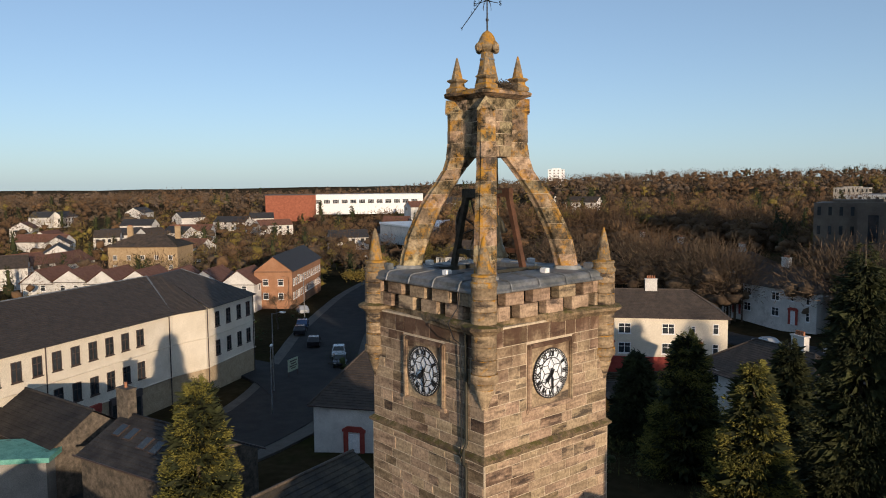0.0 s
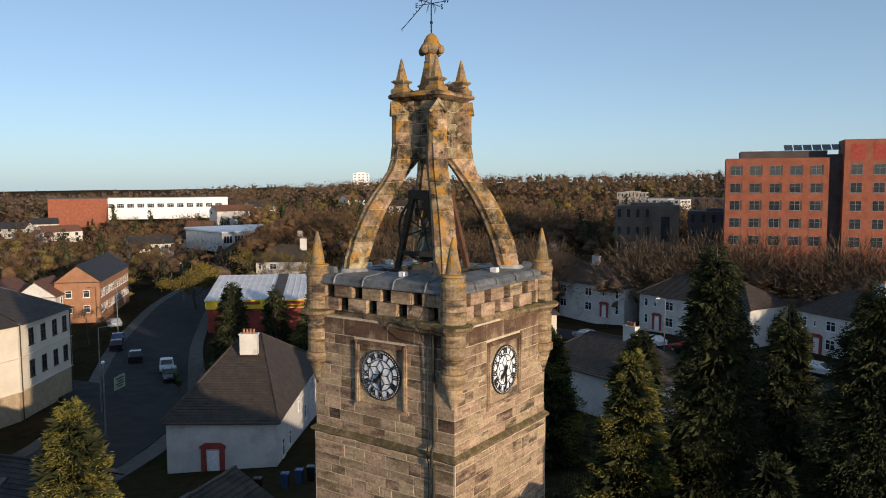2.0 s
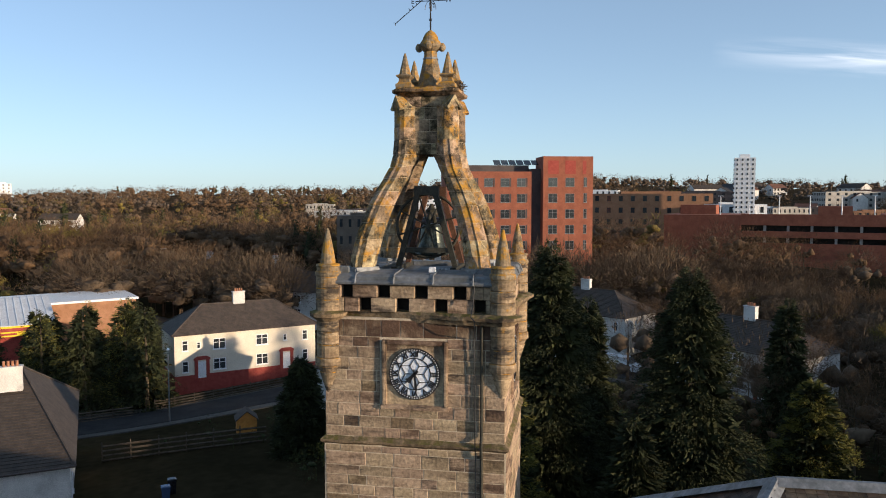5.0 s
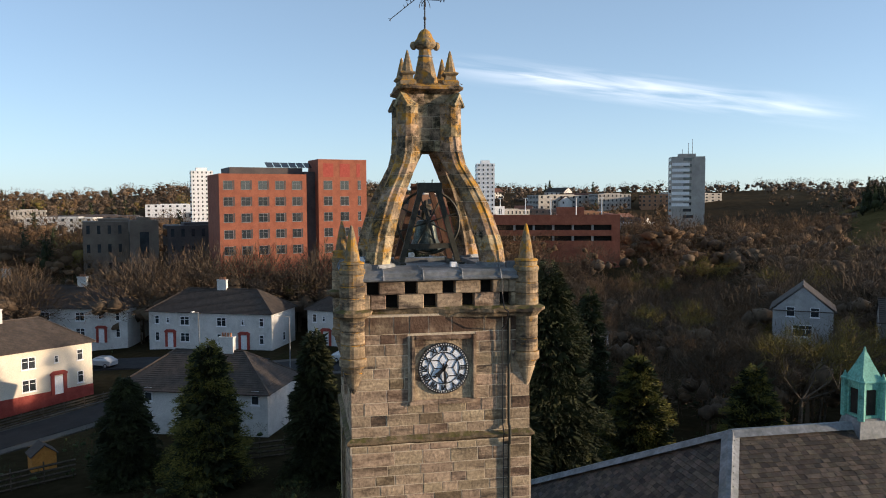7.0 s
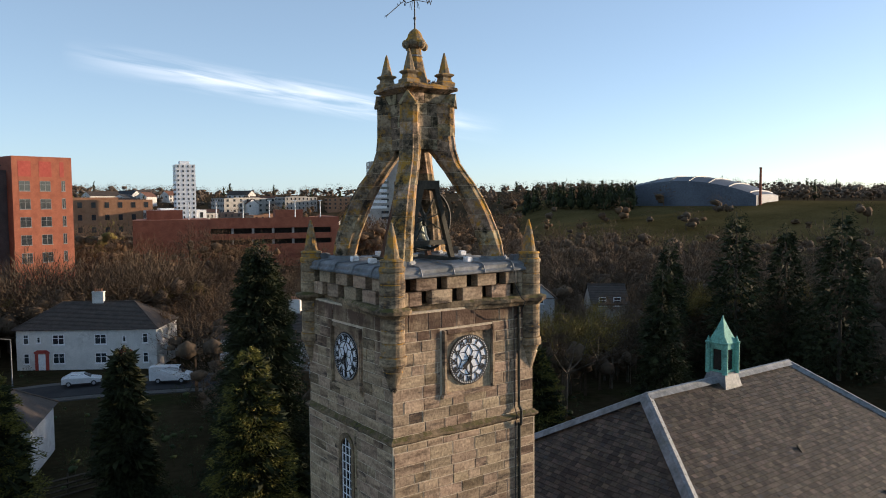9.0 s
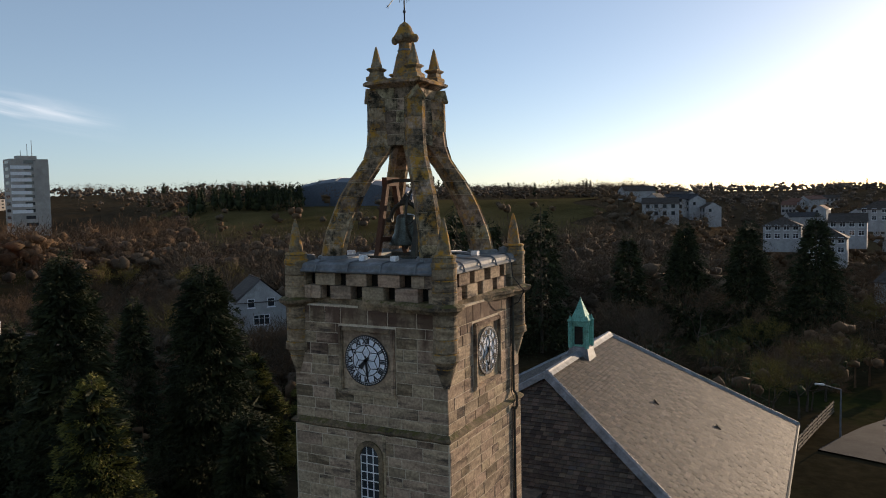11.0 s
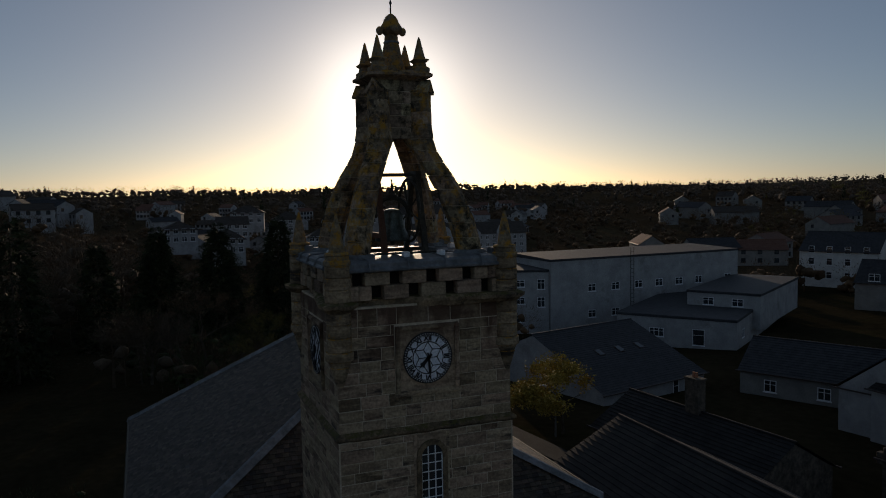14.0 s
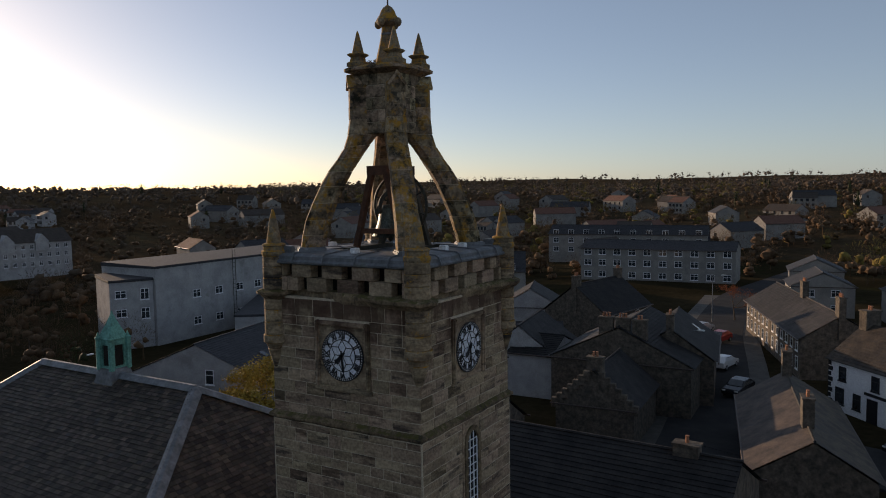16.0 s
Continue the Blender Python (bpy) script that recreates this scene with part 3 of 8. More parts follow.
                bm.faces.new((a[i], b[i], b[j], a[j]))
                bm.faces.new((b[i], c[i], c[j], b[j]))
            part("dial_ring", bm, BLACK, dial)
        bm = bmesh.new()
        for i in range(60):
            a = radians(6 * i)
            box(bm, -0.013, 0.013, 0.748, 0.785, 0.05, 0.058, Matrix.Rotation(a, 4, "Z"))
        tagged(part("minute_ring", bm, FRAME_W, dial), kind="stuff")
        bm = bmesh.new()
        for i in range(6):
            a, b = radians(60 * i + 30), radians(60 * i + 60)
            p, q, s = [Vector((r * math.sin(v), r * math.cos(v), 0.045)) for r, v in ((0.0, a), (0.30, a), (0.50, b))]
            p2 = Vector((0.50 * math.sin(a - radians(30)), 0.50 * math.cos(a - radians(30)), 0.045))
            rod(bm, p, q, 0.013, n=4)
            rod(bm, q, s, 0.013, n=4)
            rod(bm, q, p2, 0.013, n=4)
        part("glazing_bars", bm, BLACK, dial)
        for i, word in enumerate(("XII", "I", "II", "III", "IIII", "V", "VI", "VII", "VIII", "IX", "X", "XI")):
            me = text_mesh(word, 0.25, BLACK, 0.006, 0.011)
            a = -radians(30 * i)
            part("numeral", me, None, dial, m=Matrix.Rotation(a, 4, "Z") @ Matrix.Translation((0, 0.615, 0.05)) @ Matrix.Diagonal((0.85, 0.9, 1, 1)))
        for name, turn, length, w in (("hour_hand", -224.5, 0.46, 0.065), ("minute_hand", -174.0, 0.70, 0.042)):
            bm = bmesh.new()
            prism(bm, [[(-w * 0.5, -0.16, z), (w * 0.5, -0.16, z), (w, length * 0.62, z), (w * 0.35, length * 0.75, z), (0, length, z), (-w * 0.35, length * 0.75, z), (-w, length * 0.62, z)] for z in (0.075, 0.095)])
            if name == "hour_hand":
                box(bm, -0.085, 0.085, length * 0.58, length * 0.72, 0.075, 0.094)
            prism(bm, [ring(0.06, 0.07, 12), ring(0.06, 0.11, 12)])
            part(name, bm, BLACK, dial, m=Matrix.Rotation(radians(turn), 4, "Z"))
    # tall round-headed window in the west face
    fm = face_matrix(3)
    win = new("arched_window")
    win.parent = tower
    win.matrix_basis = fm @ pose(-0.05, HALF + 0.05, 0)
    bm = bmesh.new()
    box(bm, -0.52, 0.52, -0.06, -0.008, 8.0, 12.3)
    part("pane", bm, GLASS, win)
    bm = bmesh.new()
    arc = lambda r, y: [(-r, y, 8.6)] + [(r * math.cos(math.pi - a), y, 11.72 + r * 1.05 * math.sin(a)) for a in [math.pi * i / 12 for i in range(13)]] + [(r, y, 8.6)]
    for ra, rb, y0, y1, in ((0.36, 0.52, -0.1, 0.08),):
        o, i_, o2, i2 = [[bm.verts.new(p) for p in arc(r, y)] for r, y in ((rb, y1), (ra, y1), (rb, y0), (ra, y0))]
        for a, b in zip(range(14), range(1, 15)):
            bm.faces.new((o[a], o[b], i_[b], i_[a]))
            bm.faces.new((i_[a], i_[b], i2[b], i2[a]))
            bm.faces.new((o2[a], o2[b], o[b], o[a]))
    part("stone_surround", bm, STONE_STRING, win)
    bm = bmesh.new()
    box(bm, -0.60, -0.5, -0.1, 0.03, 8.5, 12.45)
    box(bm, 0.5, 0.60, -0.1, 0.03, 8.5, 12.45)
    prism(bm, [[(x, y, z) for x, z in [(-0.5, 12.45), (-0.5, 11.9)] + [(0.5 * math.cos(math.pi - a), 11.75 + 0.5 * math.sin(a)) for a in [math.pi * i / 8 for i in range(1, 8)]] + [(0.5, 11.9), (0.5, 12.45)]] for y in (0.02, -0.05)])
    part("window_spandrel", bm, STONE, win)
    bm = bmesh.new()
    for x in (-0.35, -0.12, 0.12, 0.35):
        rod(bm, (x, 0.01, 8.5), (x, 0.01, 12.05 if abs(x) < 0.2 else 11.75), 0.022, n=4)
    for i in range(12):
        rod(bm, (-0.36, 0.01, 8.7 + 0.28 * i), (0.36, 0.01, 8.7 + 0.28 * i), 0.018, n=4)
    part("glazing_grid", bm, FRAME_W, win)
    # rainwater pipe and cable down the south face
    bm = bmesh.new()
    rod(bm, (2.18, -HALF - 0.10, 0), (2.18, -HALF - 0.10, 12.4), 0.05, n=8)
    rod(bm, (2.18, -HALF - 0.20, 12.4), (2.18, -HALF - 0.10, 12.3), 0.05, n=8)
    rod(bm, (2.18, -HALF - 0.20, 12.4), (2.18, -HALF - 0.20, 12.85), 0.05, n=8)
    rod(bm, (2.18, -HALF - 0.20, 12.85), (2.18, -HALF - 0.08, 13.0), 0.05, n=8)
    rod(bm, (2.18, -HALF - 0.08, 13.0), (2.18, -HALF - 0.08, 16.5), 0.05, n=8)
    part("drain_pipe", bm, IRON, tower)
    bm = bmesh.new()
    pts = [(2.02, -3.5, 16.7), (2.0, -3.3, 16.3), (1.95, -3.0, 16.1), (1.97, -2.98, 13.0), (1.99, -3.1, 12.7), (1.99, -3.0, 12.4), (2.0, -3.0, 6)]
    pts = [(1.95, -3.05, 17.7), (1.93, -3.1, 17.2), (1.9, -3.45, 16.8)] + pts
    for a, b in zip(pts, pts[1:]):
        rod(bm, a, b, 0.018, n=5)
    part("lightning_cable", bm, BLACK, tower)
    return tower


def crown_build():
    rng = random.Random(8)
    crown = thing("crown_spire", pose(0, 0, 18.0), "open stone crown of four curved ribs with orange lichen", "spire")
    L = lambda z: z - 18.0
    outer = [(3.10, 18.04), (3.02, 18.55), (2.88, 19.05), (2.66, 19.60), (2.40, 20.15), (2.12, 20.62), (1.80, 21.05), (1.56, 21.42), (1.42, 21.85), (1.36, 22.35)]
    inner = [(2.34, 18.04), (2.22, 18.55), (2.06, 19.05), (1.85, 19.60), (1.60, 20.15), (1.34, 20.62), (1.02, 21.10), (0.72, 21.52), (0.45, 21.85), (0.30, 22.35)]
    for k in range(4):
        leg = new("flying_rib")
        leg.parent = crown
        leg.matrix_basis = pose(0, 0, 0, 0, 0, 45 + 90 * k)
        bm = bmesh.new()
        box(bm, 2.28, 3.18, -0.42, 0.42, L(17.95), L(18.16))
        bmesh.ops.bevel(bm, geom=bm.edges[:], offset=0.04, segments=2, affect="EDGES")
        part("lead_shoe", bm, LEAD, leg)
        for i in range(len(outer) - 1):
            bm = bmesh.new()
            rings = []
            for j, e in ((i, 0.007), (i + 1, -0.007)):
                (ro, zo), (ri, zi) = outer[j], inner[j]
                d = Vector((ro - ri, 0, zo - zi)).normalized()
                up = Vector((-d.z, 0, d.x)) * e
                jig = rng.uniform(-0.012, 0.012)
                o, n_ = Vector((ro + jig, 0, L(zo))) + up, Vector((ri + jig, 0, L(zi))) + up
                w = 0.36 - 0.004 * j + rng.uniform(-0.008, 0.008)
                prof = [(o, -0.17), (o, 0.17), (o - d * 0.07, 0.20), (o - d * 0.16, w), (n_ + d * 0.20, w), (n_ + d * 0.10, 0.24), (n_, 0.20), (n_, -0.20), (n_ + d * 0.10, -0.24), (n_ + d * 0.20, -w), (o - d * 0.16, -w), (o - d * 0.07, -0.20)]
                rings.append([p + Vector((0, s, 0)) for p, s in prof])
            prism(bm, rings)
            part("voussoir", bm, STONE_CROWN, leg)
        # bed joints: a slightly slimmer core inside the rib
        bm = bmesh.new()
        rings = []
        for (ro, zo), (ri, zi) in zip(outer, inner):
            d = Vector((ro - ri, 0, zo - zi)).normalized()
            o, n_ = Vector((ro, 0, L(zo))) - d * 0.05, Vector((ri, 0, L(zi))) + d * 0.05
            rings.append([o + Vector((0, -0.14, 0)), o + Vector((0, 0.14, 0)), o - d * 0.14 + Vector((0, 0.30, 0)), n_ + d * 0.18 + Vector((0, 0.30, 0)), n_ + Vector((0, 0.16, 0)), n_ + Vector((0, -0.16, 0)), n_ + d * 0.18 + Vector((0, -0.30, 0)), o - d * 0.14 + Vector((0, -0.30, 0))])
        prism(bm, rings)
        part("rib_core", bm, MORTAR, leg)
        # buttress of the cap and its gablet
        for z0, z1, r1 in ((22.35, 22.755, 1.37), (22.76, 23.125, 1.36), (23.13, 23.48, 1.36)):
            bm = bmesh.new()
            prism(bm, [[(0.55, -0.30, L(z)), (r1 - 0.10, -0.30, L(z)), (r1, -0.17, L(z)), (r1, 0.17, L(z)), (r1 - 0.10, 0.30, L(z)), (0.55, 0.30, L(z))] for z in (z0, z1)])
            part("buttress_stone", bm, STONE_CROWN, leg)
        bm = bmesh.new()
        prism(bm, [[(r, -0.31, L(23.38)), (r, 0, L(23.82)), (r, 0.31, L(23.38)), (r, 0.25, L(23.32)), (r, 0, L(23.67)), (r, -0.25, L(23.32))] for r in (0.6, 1.43)])
        part("gablet", bm, STONE_CROWN, leg)
        bm = bmesh.new()
        prism(bm, [[(r, -0.28, L(23.4)), (r, 0.28, L(23.4)), (r, 0, L(23.75))] for r in (0.6, 1.40)])
        part("gablet_panel", bm, STONE_CROWN, leg)
        # pinnacle
        p = new("pinnacle")
        p.parent = crown
        p.matrix_basis = pose(0.73 * math.cos(radians(45 + 90 * k)) * 1.4142, 0.73 * math.sin(radians(45 + 90 * k)) * 1.4142, L(24.08))
        s4 = lambda h, z: [(-h, -h, z), (h, -h, z), (h, h, z), (-h, h, z)]
        bm = bmesh.new()
        prism(bm, [s4(0.27, 0), s4(0.27, 0.12), s4(0.19, 0.18), s4(0.17, 0.30), s4(0.24, 0.36), s4(0.26, 0.40), s4(0.20, 0.44)])
        part("pinnacle_base", bm, STONE_SPIKE, p)
        bm = bmesh.new()
        prism(bm, [ring(0.21, 0.43, 8, turn=0.39), ring(0.12, 0.80, 8, turn=0.39), ring(0.045, 1.10, 8, turn=0.39), ring(0.015, 1.17, 8, turn=0.39)])
        part("pinnacle_spike", bm, STONE_SPIKE, p)
    # cap walls between the buttresses
    for k in range(4):
        fm = face_matrix(k)
        for i, (z0, z1) in enumerate(((21.86, 22.22), (22.24, 22.62), (22.64, 23.02), (23.04, 23.42), (23.44, 23.84))):
            cut = rng.uniform(-0.2, 0.2)
            for a, b in ((-0.78, cut), (cut, 0.78)):
                bm = bmesh.new()
                box(bm, a + 0.006, b - 0.006, 0.4, 0.80 + rng.uniform(-0.01, 0.01), L(z0), L(z1))
                bmesh.ops.bevel(bm, geom=bm.edges[:], offset=0.014, segments=1, affect="EDGES")
                part("cap_block", bm, STONE_CAP, crown, m=fm)
    bm = bmesh.new()
    box(bm, -0.77, 0.77, -0.77, 0.77, L(21.95), L(23.8))
    part("cap_core", bm, MORTAR, crown)

    def oct_ring(h, c, z):
        return [(-h + c, -h, z), (h - c, -h, z), (h, -h + c, z), (h, h - c, z), (h - c, h, z), (-h + c, h, z), (-h, h - c, z), (-h, -h + c, z)]
    bm = bmesh.new()
    prism(bm, [oct_ring(h, c, L(z)) for h, c, z in ((0.86, 0.05, 23.80), (1.02, 0.12, 23.88), (1.12, 0.14, 23.92), (1.13, 0.14, 24.0), (1.02, 0.12, 24.06), (0.96, 0.1, 24.10))])
    bmesh.ops.subdivide_edges(bm, edges=[e for e in bm.edges if e.calc_length() > 1], cuts=10)
    for v in bm.verts:
        v.co += Vector((noise.noise(v.co * 3), noise.noise(v.co * 3 + Vector((4, 0, 0))), noise.noise(v.co * 3.3 + Vector((0, 7, 0))))) * 0.03
    part("cap_cornice", bm, STONE_CROWN, crown)
    bm = bmesh.new()
    prism(bm, [ring(r, L(z), 8, turn=math.pi / 8) for r, z in ((0.48, 24.06), (0.46, 24.25), (0.36, 24.65), (0.27, 25.05), (0.255, 25.10), (0.24, 25.14), (0.22, 25.42))])
    part("central_spirelet", bm, STONE_SPIKE, crown)
    part("lead_band", lathe([(0.27, L(25.13)), (0.275, L(25.15)), (0.26, L(25.19)), (0.24, L(25.2))], 8, turn=math.pi / 8), LEAD, crown)
    part("finial", lathe([(0.22, L(25.40)), (0.30, L(25.46)), (0.38, L(25.54)), (0.40, L(25.62)), (0.34, L(25.72)), (0.28, L(25.80)), (0.24, L(25.92)), (0.17, L(26.03)), (0.08, L(26.10)), (0.03, L(26.13))], 16), STONE_SPIKE, crown)
    for k in range(4):
        bm = bmesh.new()
        bmesh.ops.create_uvsphere(bm, u_segments=10, v_segments=7, radius=0.13)
        for v in bm.verts:
            v.co.z *= 1.15
        part("crocket", bm, STONE_SPIKE, crown, m=Matrix.Rotation(radians(90 * k), 4, "Z") @ Matrix.Translation((0.40, 0, L(25.54))))
    # vane
    vane = thing("weather_vane", pose(0, 0, 26.1), "black iron weather vane with compass letters and drooping pointer", "weather vane")
    bm = bmesh.new()
    rod(bm, (0, 0, 0), (0, 0, 1.9), 0.028, 0.016, 8)
    prism(bm, [ring(0.05, 0.35, 8), ring(0.05, 0.42, 8)])
    part("pole", bm, BLACK, vane)
    for word, dx, dy in (("W", 1, 0), ("E", -1, 0), ("N", 0, -1), ("S", 0, 1)):
        bm = bmesh.new()
        rod(bm, (0, 0, 1.02), (dx * 0.52, dy * 0.52, 1.02), 0.014, n=5)
        pts = [(dx * (0.03 + 0.16 * math.sin(a)), dy * (0.03 + 0.16 * math.sin(a)), 1.02 - 0.30 * (1 - math.cos(a))) for a in [math.pi / 2 * i / 6 for i in range(7)]]
        for a, b in zip(pts, pts[1:]):
            rod(bm, a, b, 0.010, n=4)
        part("arm", bm, BLACK, vane)
        part("compass_letter", text_mesh(word, 0.24, BLACK, 0.01), None, vane, m=pose(dx * 0.62, dy * 0.62, 1.02, 90, 0, 0 if dx else 90))
    bm = bmesh.new()
    rod(bm, (-1.22, -0.08, 0.28), (0.25, 0.03, 1.50), 0.015, n=5)
    for d in ((-0.1, 0, 0.02), (-0.02, 0, -0.1), (-0.05, 0.06, -0.05)):
        rod(bm, (-1.2, -0.08, 0.3), (-1.2 + d[0], -0.08 + d[1], 0.3 + d[2]), 0.012, 0.004, n=4)
    for i in range(7):
        u = 0.35 + i * 0.08
        rod(bm, (-1.22 + 1.47 * u, -0.08 + 0.11 * u, 0.28 + 1.22 * u), (-1.22 + 1.47 * u - 0.05, -0.08 + 0.11 * u, 0.28 + 1.22 * u + 0.10), 0.02, 0.005, n=4)
    part("pointer", bm, BLACK, vane)
    # nest of sticks on the cap
    bm = bmesh.new()
    for i in range(150):
        a, r = rng.uniform(0, 6.28), rng.uniform(0.05, 0.34)
        p = Vector((0.86 + r * math.cos(a) * 0.6, r * math.sin(a) * 1.2, L(24.08) + rng.uniform(0.02, 0.22)))
        d = Vector((rng.uniform(-1, 1), rng.uniform(-1, 1), rng.uniform(-0.25, 0.35))).normalized() * rng.uniform(0.12, 0.28)
        rod(bm, p - d, p + d, 0.010, n=3)
    nest = tagged(new("bird_nest", mesh_of("bird_nest", bm, BARK)), "loose brown stick nest on the stone crown", "nest")
    nest.matrix_world = pose(0, 0, 18.0)
    return crown


def bell_build():
    frame_ = thing("bell_frame", pose(0, 0, 18.0), "dark iron A-frame bell hanger with a rusty side", "bell frame")
    for s, mat in ((-0.72, IRON), (0.72, RUST)):
        for d in (-1, 1):
            bm = bmesh.new()
            prism(bm, [[(d * x - 0.09, s - 0.09, z), (d * x + 0.09, s - 0.09, z), (d * x + 0.09, s + 0.09, z), (d * x - 0.09, s + 0.09, z)] for x, z in ((1.02, -0.05), (0.30, 2.55))])
            part("frame_leg", bm, mat, frame_)
        bm = bmesh.new()
        box(bm, -0.42, 0.42, s - 0.10, s + 0.10, 2.50, 2.80)
        part("head_beam", bm, mat, frame_)
        bm = bmesh.new()
        box(bm, -0.78, 0.78, s - 0.06, s + 0.06, 0.55, 0.72)
        part("cross_beam", bm, mat, frame_)
    bm = bmesh.new()
    box(bm, -0.06, 0.06, -0.72, 0.72, 2.62, 2.74)
    part("tie_beam", bm, IRON, frame_)
    for x in (-1.0, 1.0):
        bm = bmesh.new()
        box(bm, x - 0.1, x + 0.1, -1.3, 1.3, -0.05, 0.10)
        part("sole_beam", bm, IRON, frame_)
    wheel = bmesh.new()
    n = 40
    for a, b in zip(range(n), range(1, n + 1)):
        p, q = [(1.08 * math.cos(2 * math.pi * i / n), -0.50, 1.45 + 1.08 * math.sin(2 * math.pi * i / n)) for i in (a, b)]
        rod(wheel, p, q, 0.05, n=6)
    part("wheel_rim", wheel, IRON, frame_)
    for i in range(4):
        a = math.pi * i / 4 + 0.3
        bm = bmesh.new()
        rod(bm, (1.06 * math.cos(a), -0.50, 1.45 + 1.06 * math.sin(a)), (-1.06 * math.cos(a), -0.50, 1.45 - 1.06 * math.sin(a)), 0.03, n=5)
        part("wheel_spoke", bm, IRON, frame_)
    bell = thing("church_bell", pose(0, 0.12, 18.0), "dark bronze church bell hung from an iron yoke", "bell")
    part("bell_body", lathe([(0.60, 0.42), (0.62, 0.46), (0.55, 0.60), (0.44, 0.85), (0.38, 1.15), (0.35, 1.38), (0.28, 1.48), (0.10, 1.52)], 28), BRONZE, bell)
    bm = bmesh.new()
    rings = []
    for i in range(13):
        a = math.pi * i / 12
        rings.append([(0.08 * math.sin(t), (0.62 + 0.08 * math.cos(t)) * math.cos(a), 1.28 + (0.62 + 0.08 * math.cos(t)) * math.sin(a)) for t in [2 * math.pi * k / 8 for k in range(8)]])
    prism(bm, rings)
    bmesh.ops.recalc_face_normals(bm, faces=bm.faces)
    for y0, y1 in ((-0.75, -0.55), (0.55, 0.75)):
        pin = bmesh.new()
        rod(pin, (0, y0, 1.30), (0, y1, 1.30), 0.09, n=8)
        part("pivot_pin", pin, IRON, bell)
    part("yoke", bm, IRON, bell)
    part("headstock", lathe([(0.20, 1.86), (0.22, 1.98), (0.12, 2.05), (0.05, 2.2)], 8), IRON, bell)
    part("clapper", lathe([(0.03, 1.2), (0.04, 0.6), (0.10, 0.45), (0.09, 0.32), (0.02, 0.25)], 10), IRON, bell)
    for i, (x, y) in enumerate(((-2.3, 0.45), (-2.3, -0.75), (2.3, 0.4), (0.5, -2.3), (-0.2, 2.35))):
        bm = bmesh.new()
        box(bm, -0.12, 0.12, -0.1, 0.1, 0, 0.17)
        box(bm, -0.13, 0.13, -0.11, -0.09, 0.02, 0.15)
        bmesh.ops.bevel(bm, geom=bm.edges[:], offset=0.015, segments=1, affect="EDGES")
        o = tagged(new("floodlight", mesh_of("floodlight", bm, FRAME_W)), "small white floodlight on the lead roof", "lamp", "roof floodlights")
        o.matrix_world = pose(x, y, 18.035, 0, 0, 0 if abs(x) > 1 else 90)


tower_build()
crown_build()
bell_build()


# ---- ground ----
def gz(x, y):
    r = math.hypot(x, y)
    near = max(-1.5 * smooth(y, 15, 50) - 2.4 * smooth(-x, 14, 55) - 1.0 * smooth(-y, 15, 45) - 1.4 * smooth(x, 35, 70), -3.2)
    near -= 0.6 * smooth(-x, 90, 160)
    az = math.atan2(y, x)
    amp = 18 + 9 * max(0.0, math.sin(az)) - 12 * max(0.0, -math.cos(az)) ** 1.3
    amp += 6.0 * max(0.0, math.cos(az - radians(48))) ** 2
    rise = amp * smooth(r, 170, 620)
    if y > 60 and abs(az - radians(90)) < 0.9:
        rise = max(rise, 9.0 * smooth(y, 97, 130))
    if abs(az - radians(29)) < 0.5:
        rise = max(rise, (9.0 * smooth(r, 85, 170) + 14.5 * smooth(r, 170, 310)) * smooth(0.5 - abs(az - radians(29)), 0, 0.22))
    south = max(0.0, math.cos(az - radians(-78))) ** 2
    rise += 15 * south * smooth(r, 600, 1400)
    rise += 5.0 * noise.noise(Vector((x * 0.0022, y * 0.0022, 9.0))) * smooth(r, 400, 700)
    rise += (6.5 * noise.noise(Vector((x * 0.004, y * 0.004, 1.0))) + 2.0 * noise.noise(Vector((x * 0.011, y * 0.011, 4.0)))) * smooth(r, 150, 350)
    rise -= 14 * smooth(r, 2200, 4200)
    return near + rise


def sheet(name, mat, inside=None, rings=None, lift=0.0):
    rings = rings or [0, 6, 12, 18, 24, 30, 36, 42, 50, 58, 66, 75, 85, 95, 105, 115, 125, 138, 150, 165, 180, 200, 225, 250, 280, 320, 370, 430, 500, 600, 720, 880, 1080, 1350, 1700, 2200, 3000, 4200]
    n = 120
    verts, faces = [], []
    for r in rings:
        for i in range(n):
            a = 2 * math.pi * i / n
            x, y = r * math.cos(a), r * math.sin(a)
            verts.append((x, y, gz(x, y) + lift))
    for j in range(len(rings) - 1):
        for i in range(n):
            k = (i + 1) % n
            faces.append((j * n + i, (j + 1) * n + i, (j + 1) * n + k, j * n + k))
    me = mesh_raw(name, verts, faces, mat)
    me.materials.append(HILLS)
    # far ground switches to the paler colour that carries the painted haze
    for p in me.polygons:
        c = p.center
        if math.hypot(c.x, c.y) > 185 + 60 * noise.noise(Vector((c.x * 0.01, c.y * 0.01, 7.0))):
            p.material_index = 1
    return me


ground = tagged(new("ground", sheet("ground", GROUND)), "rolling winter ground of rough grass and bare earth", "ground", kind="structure")


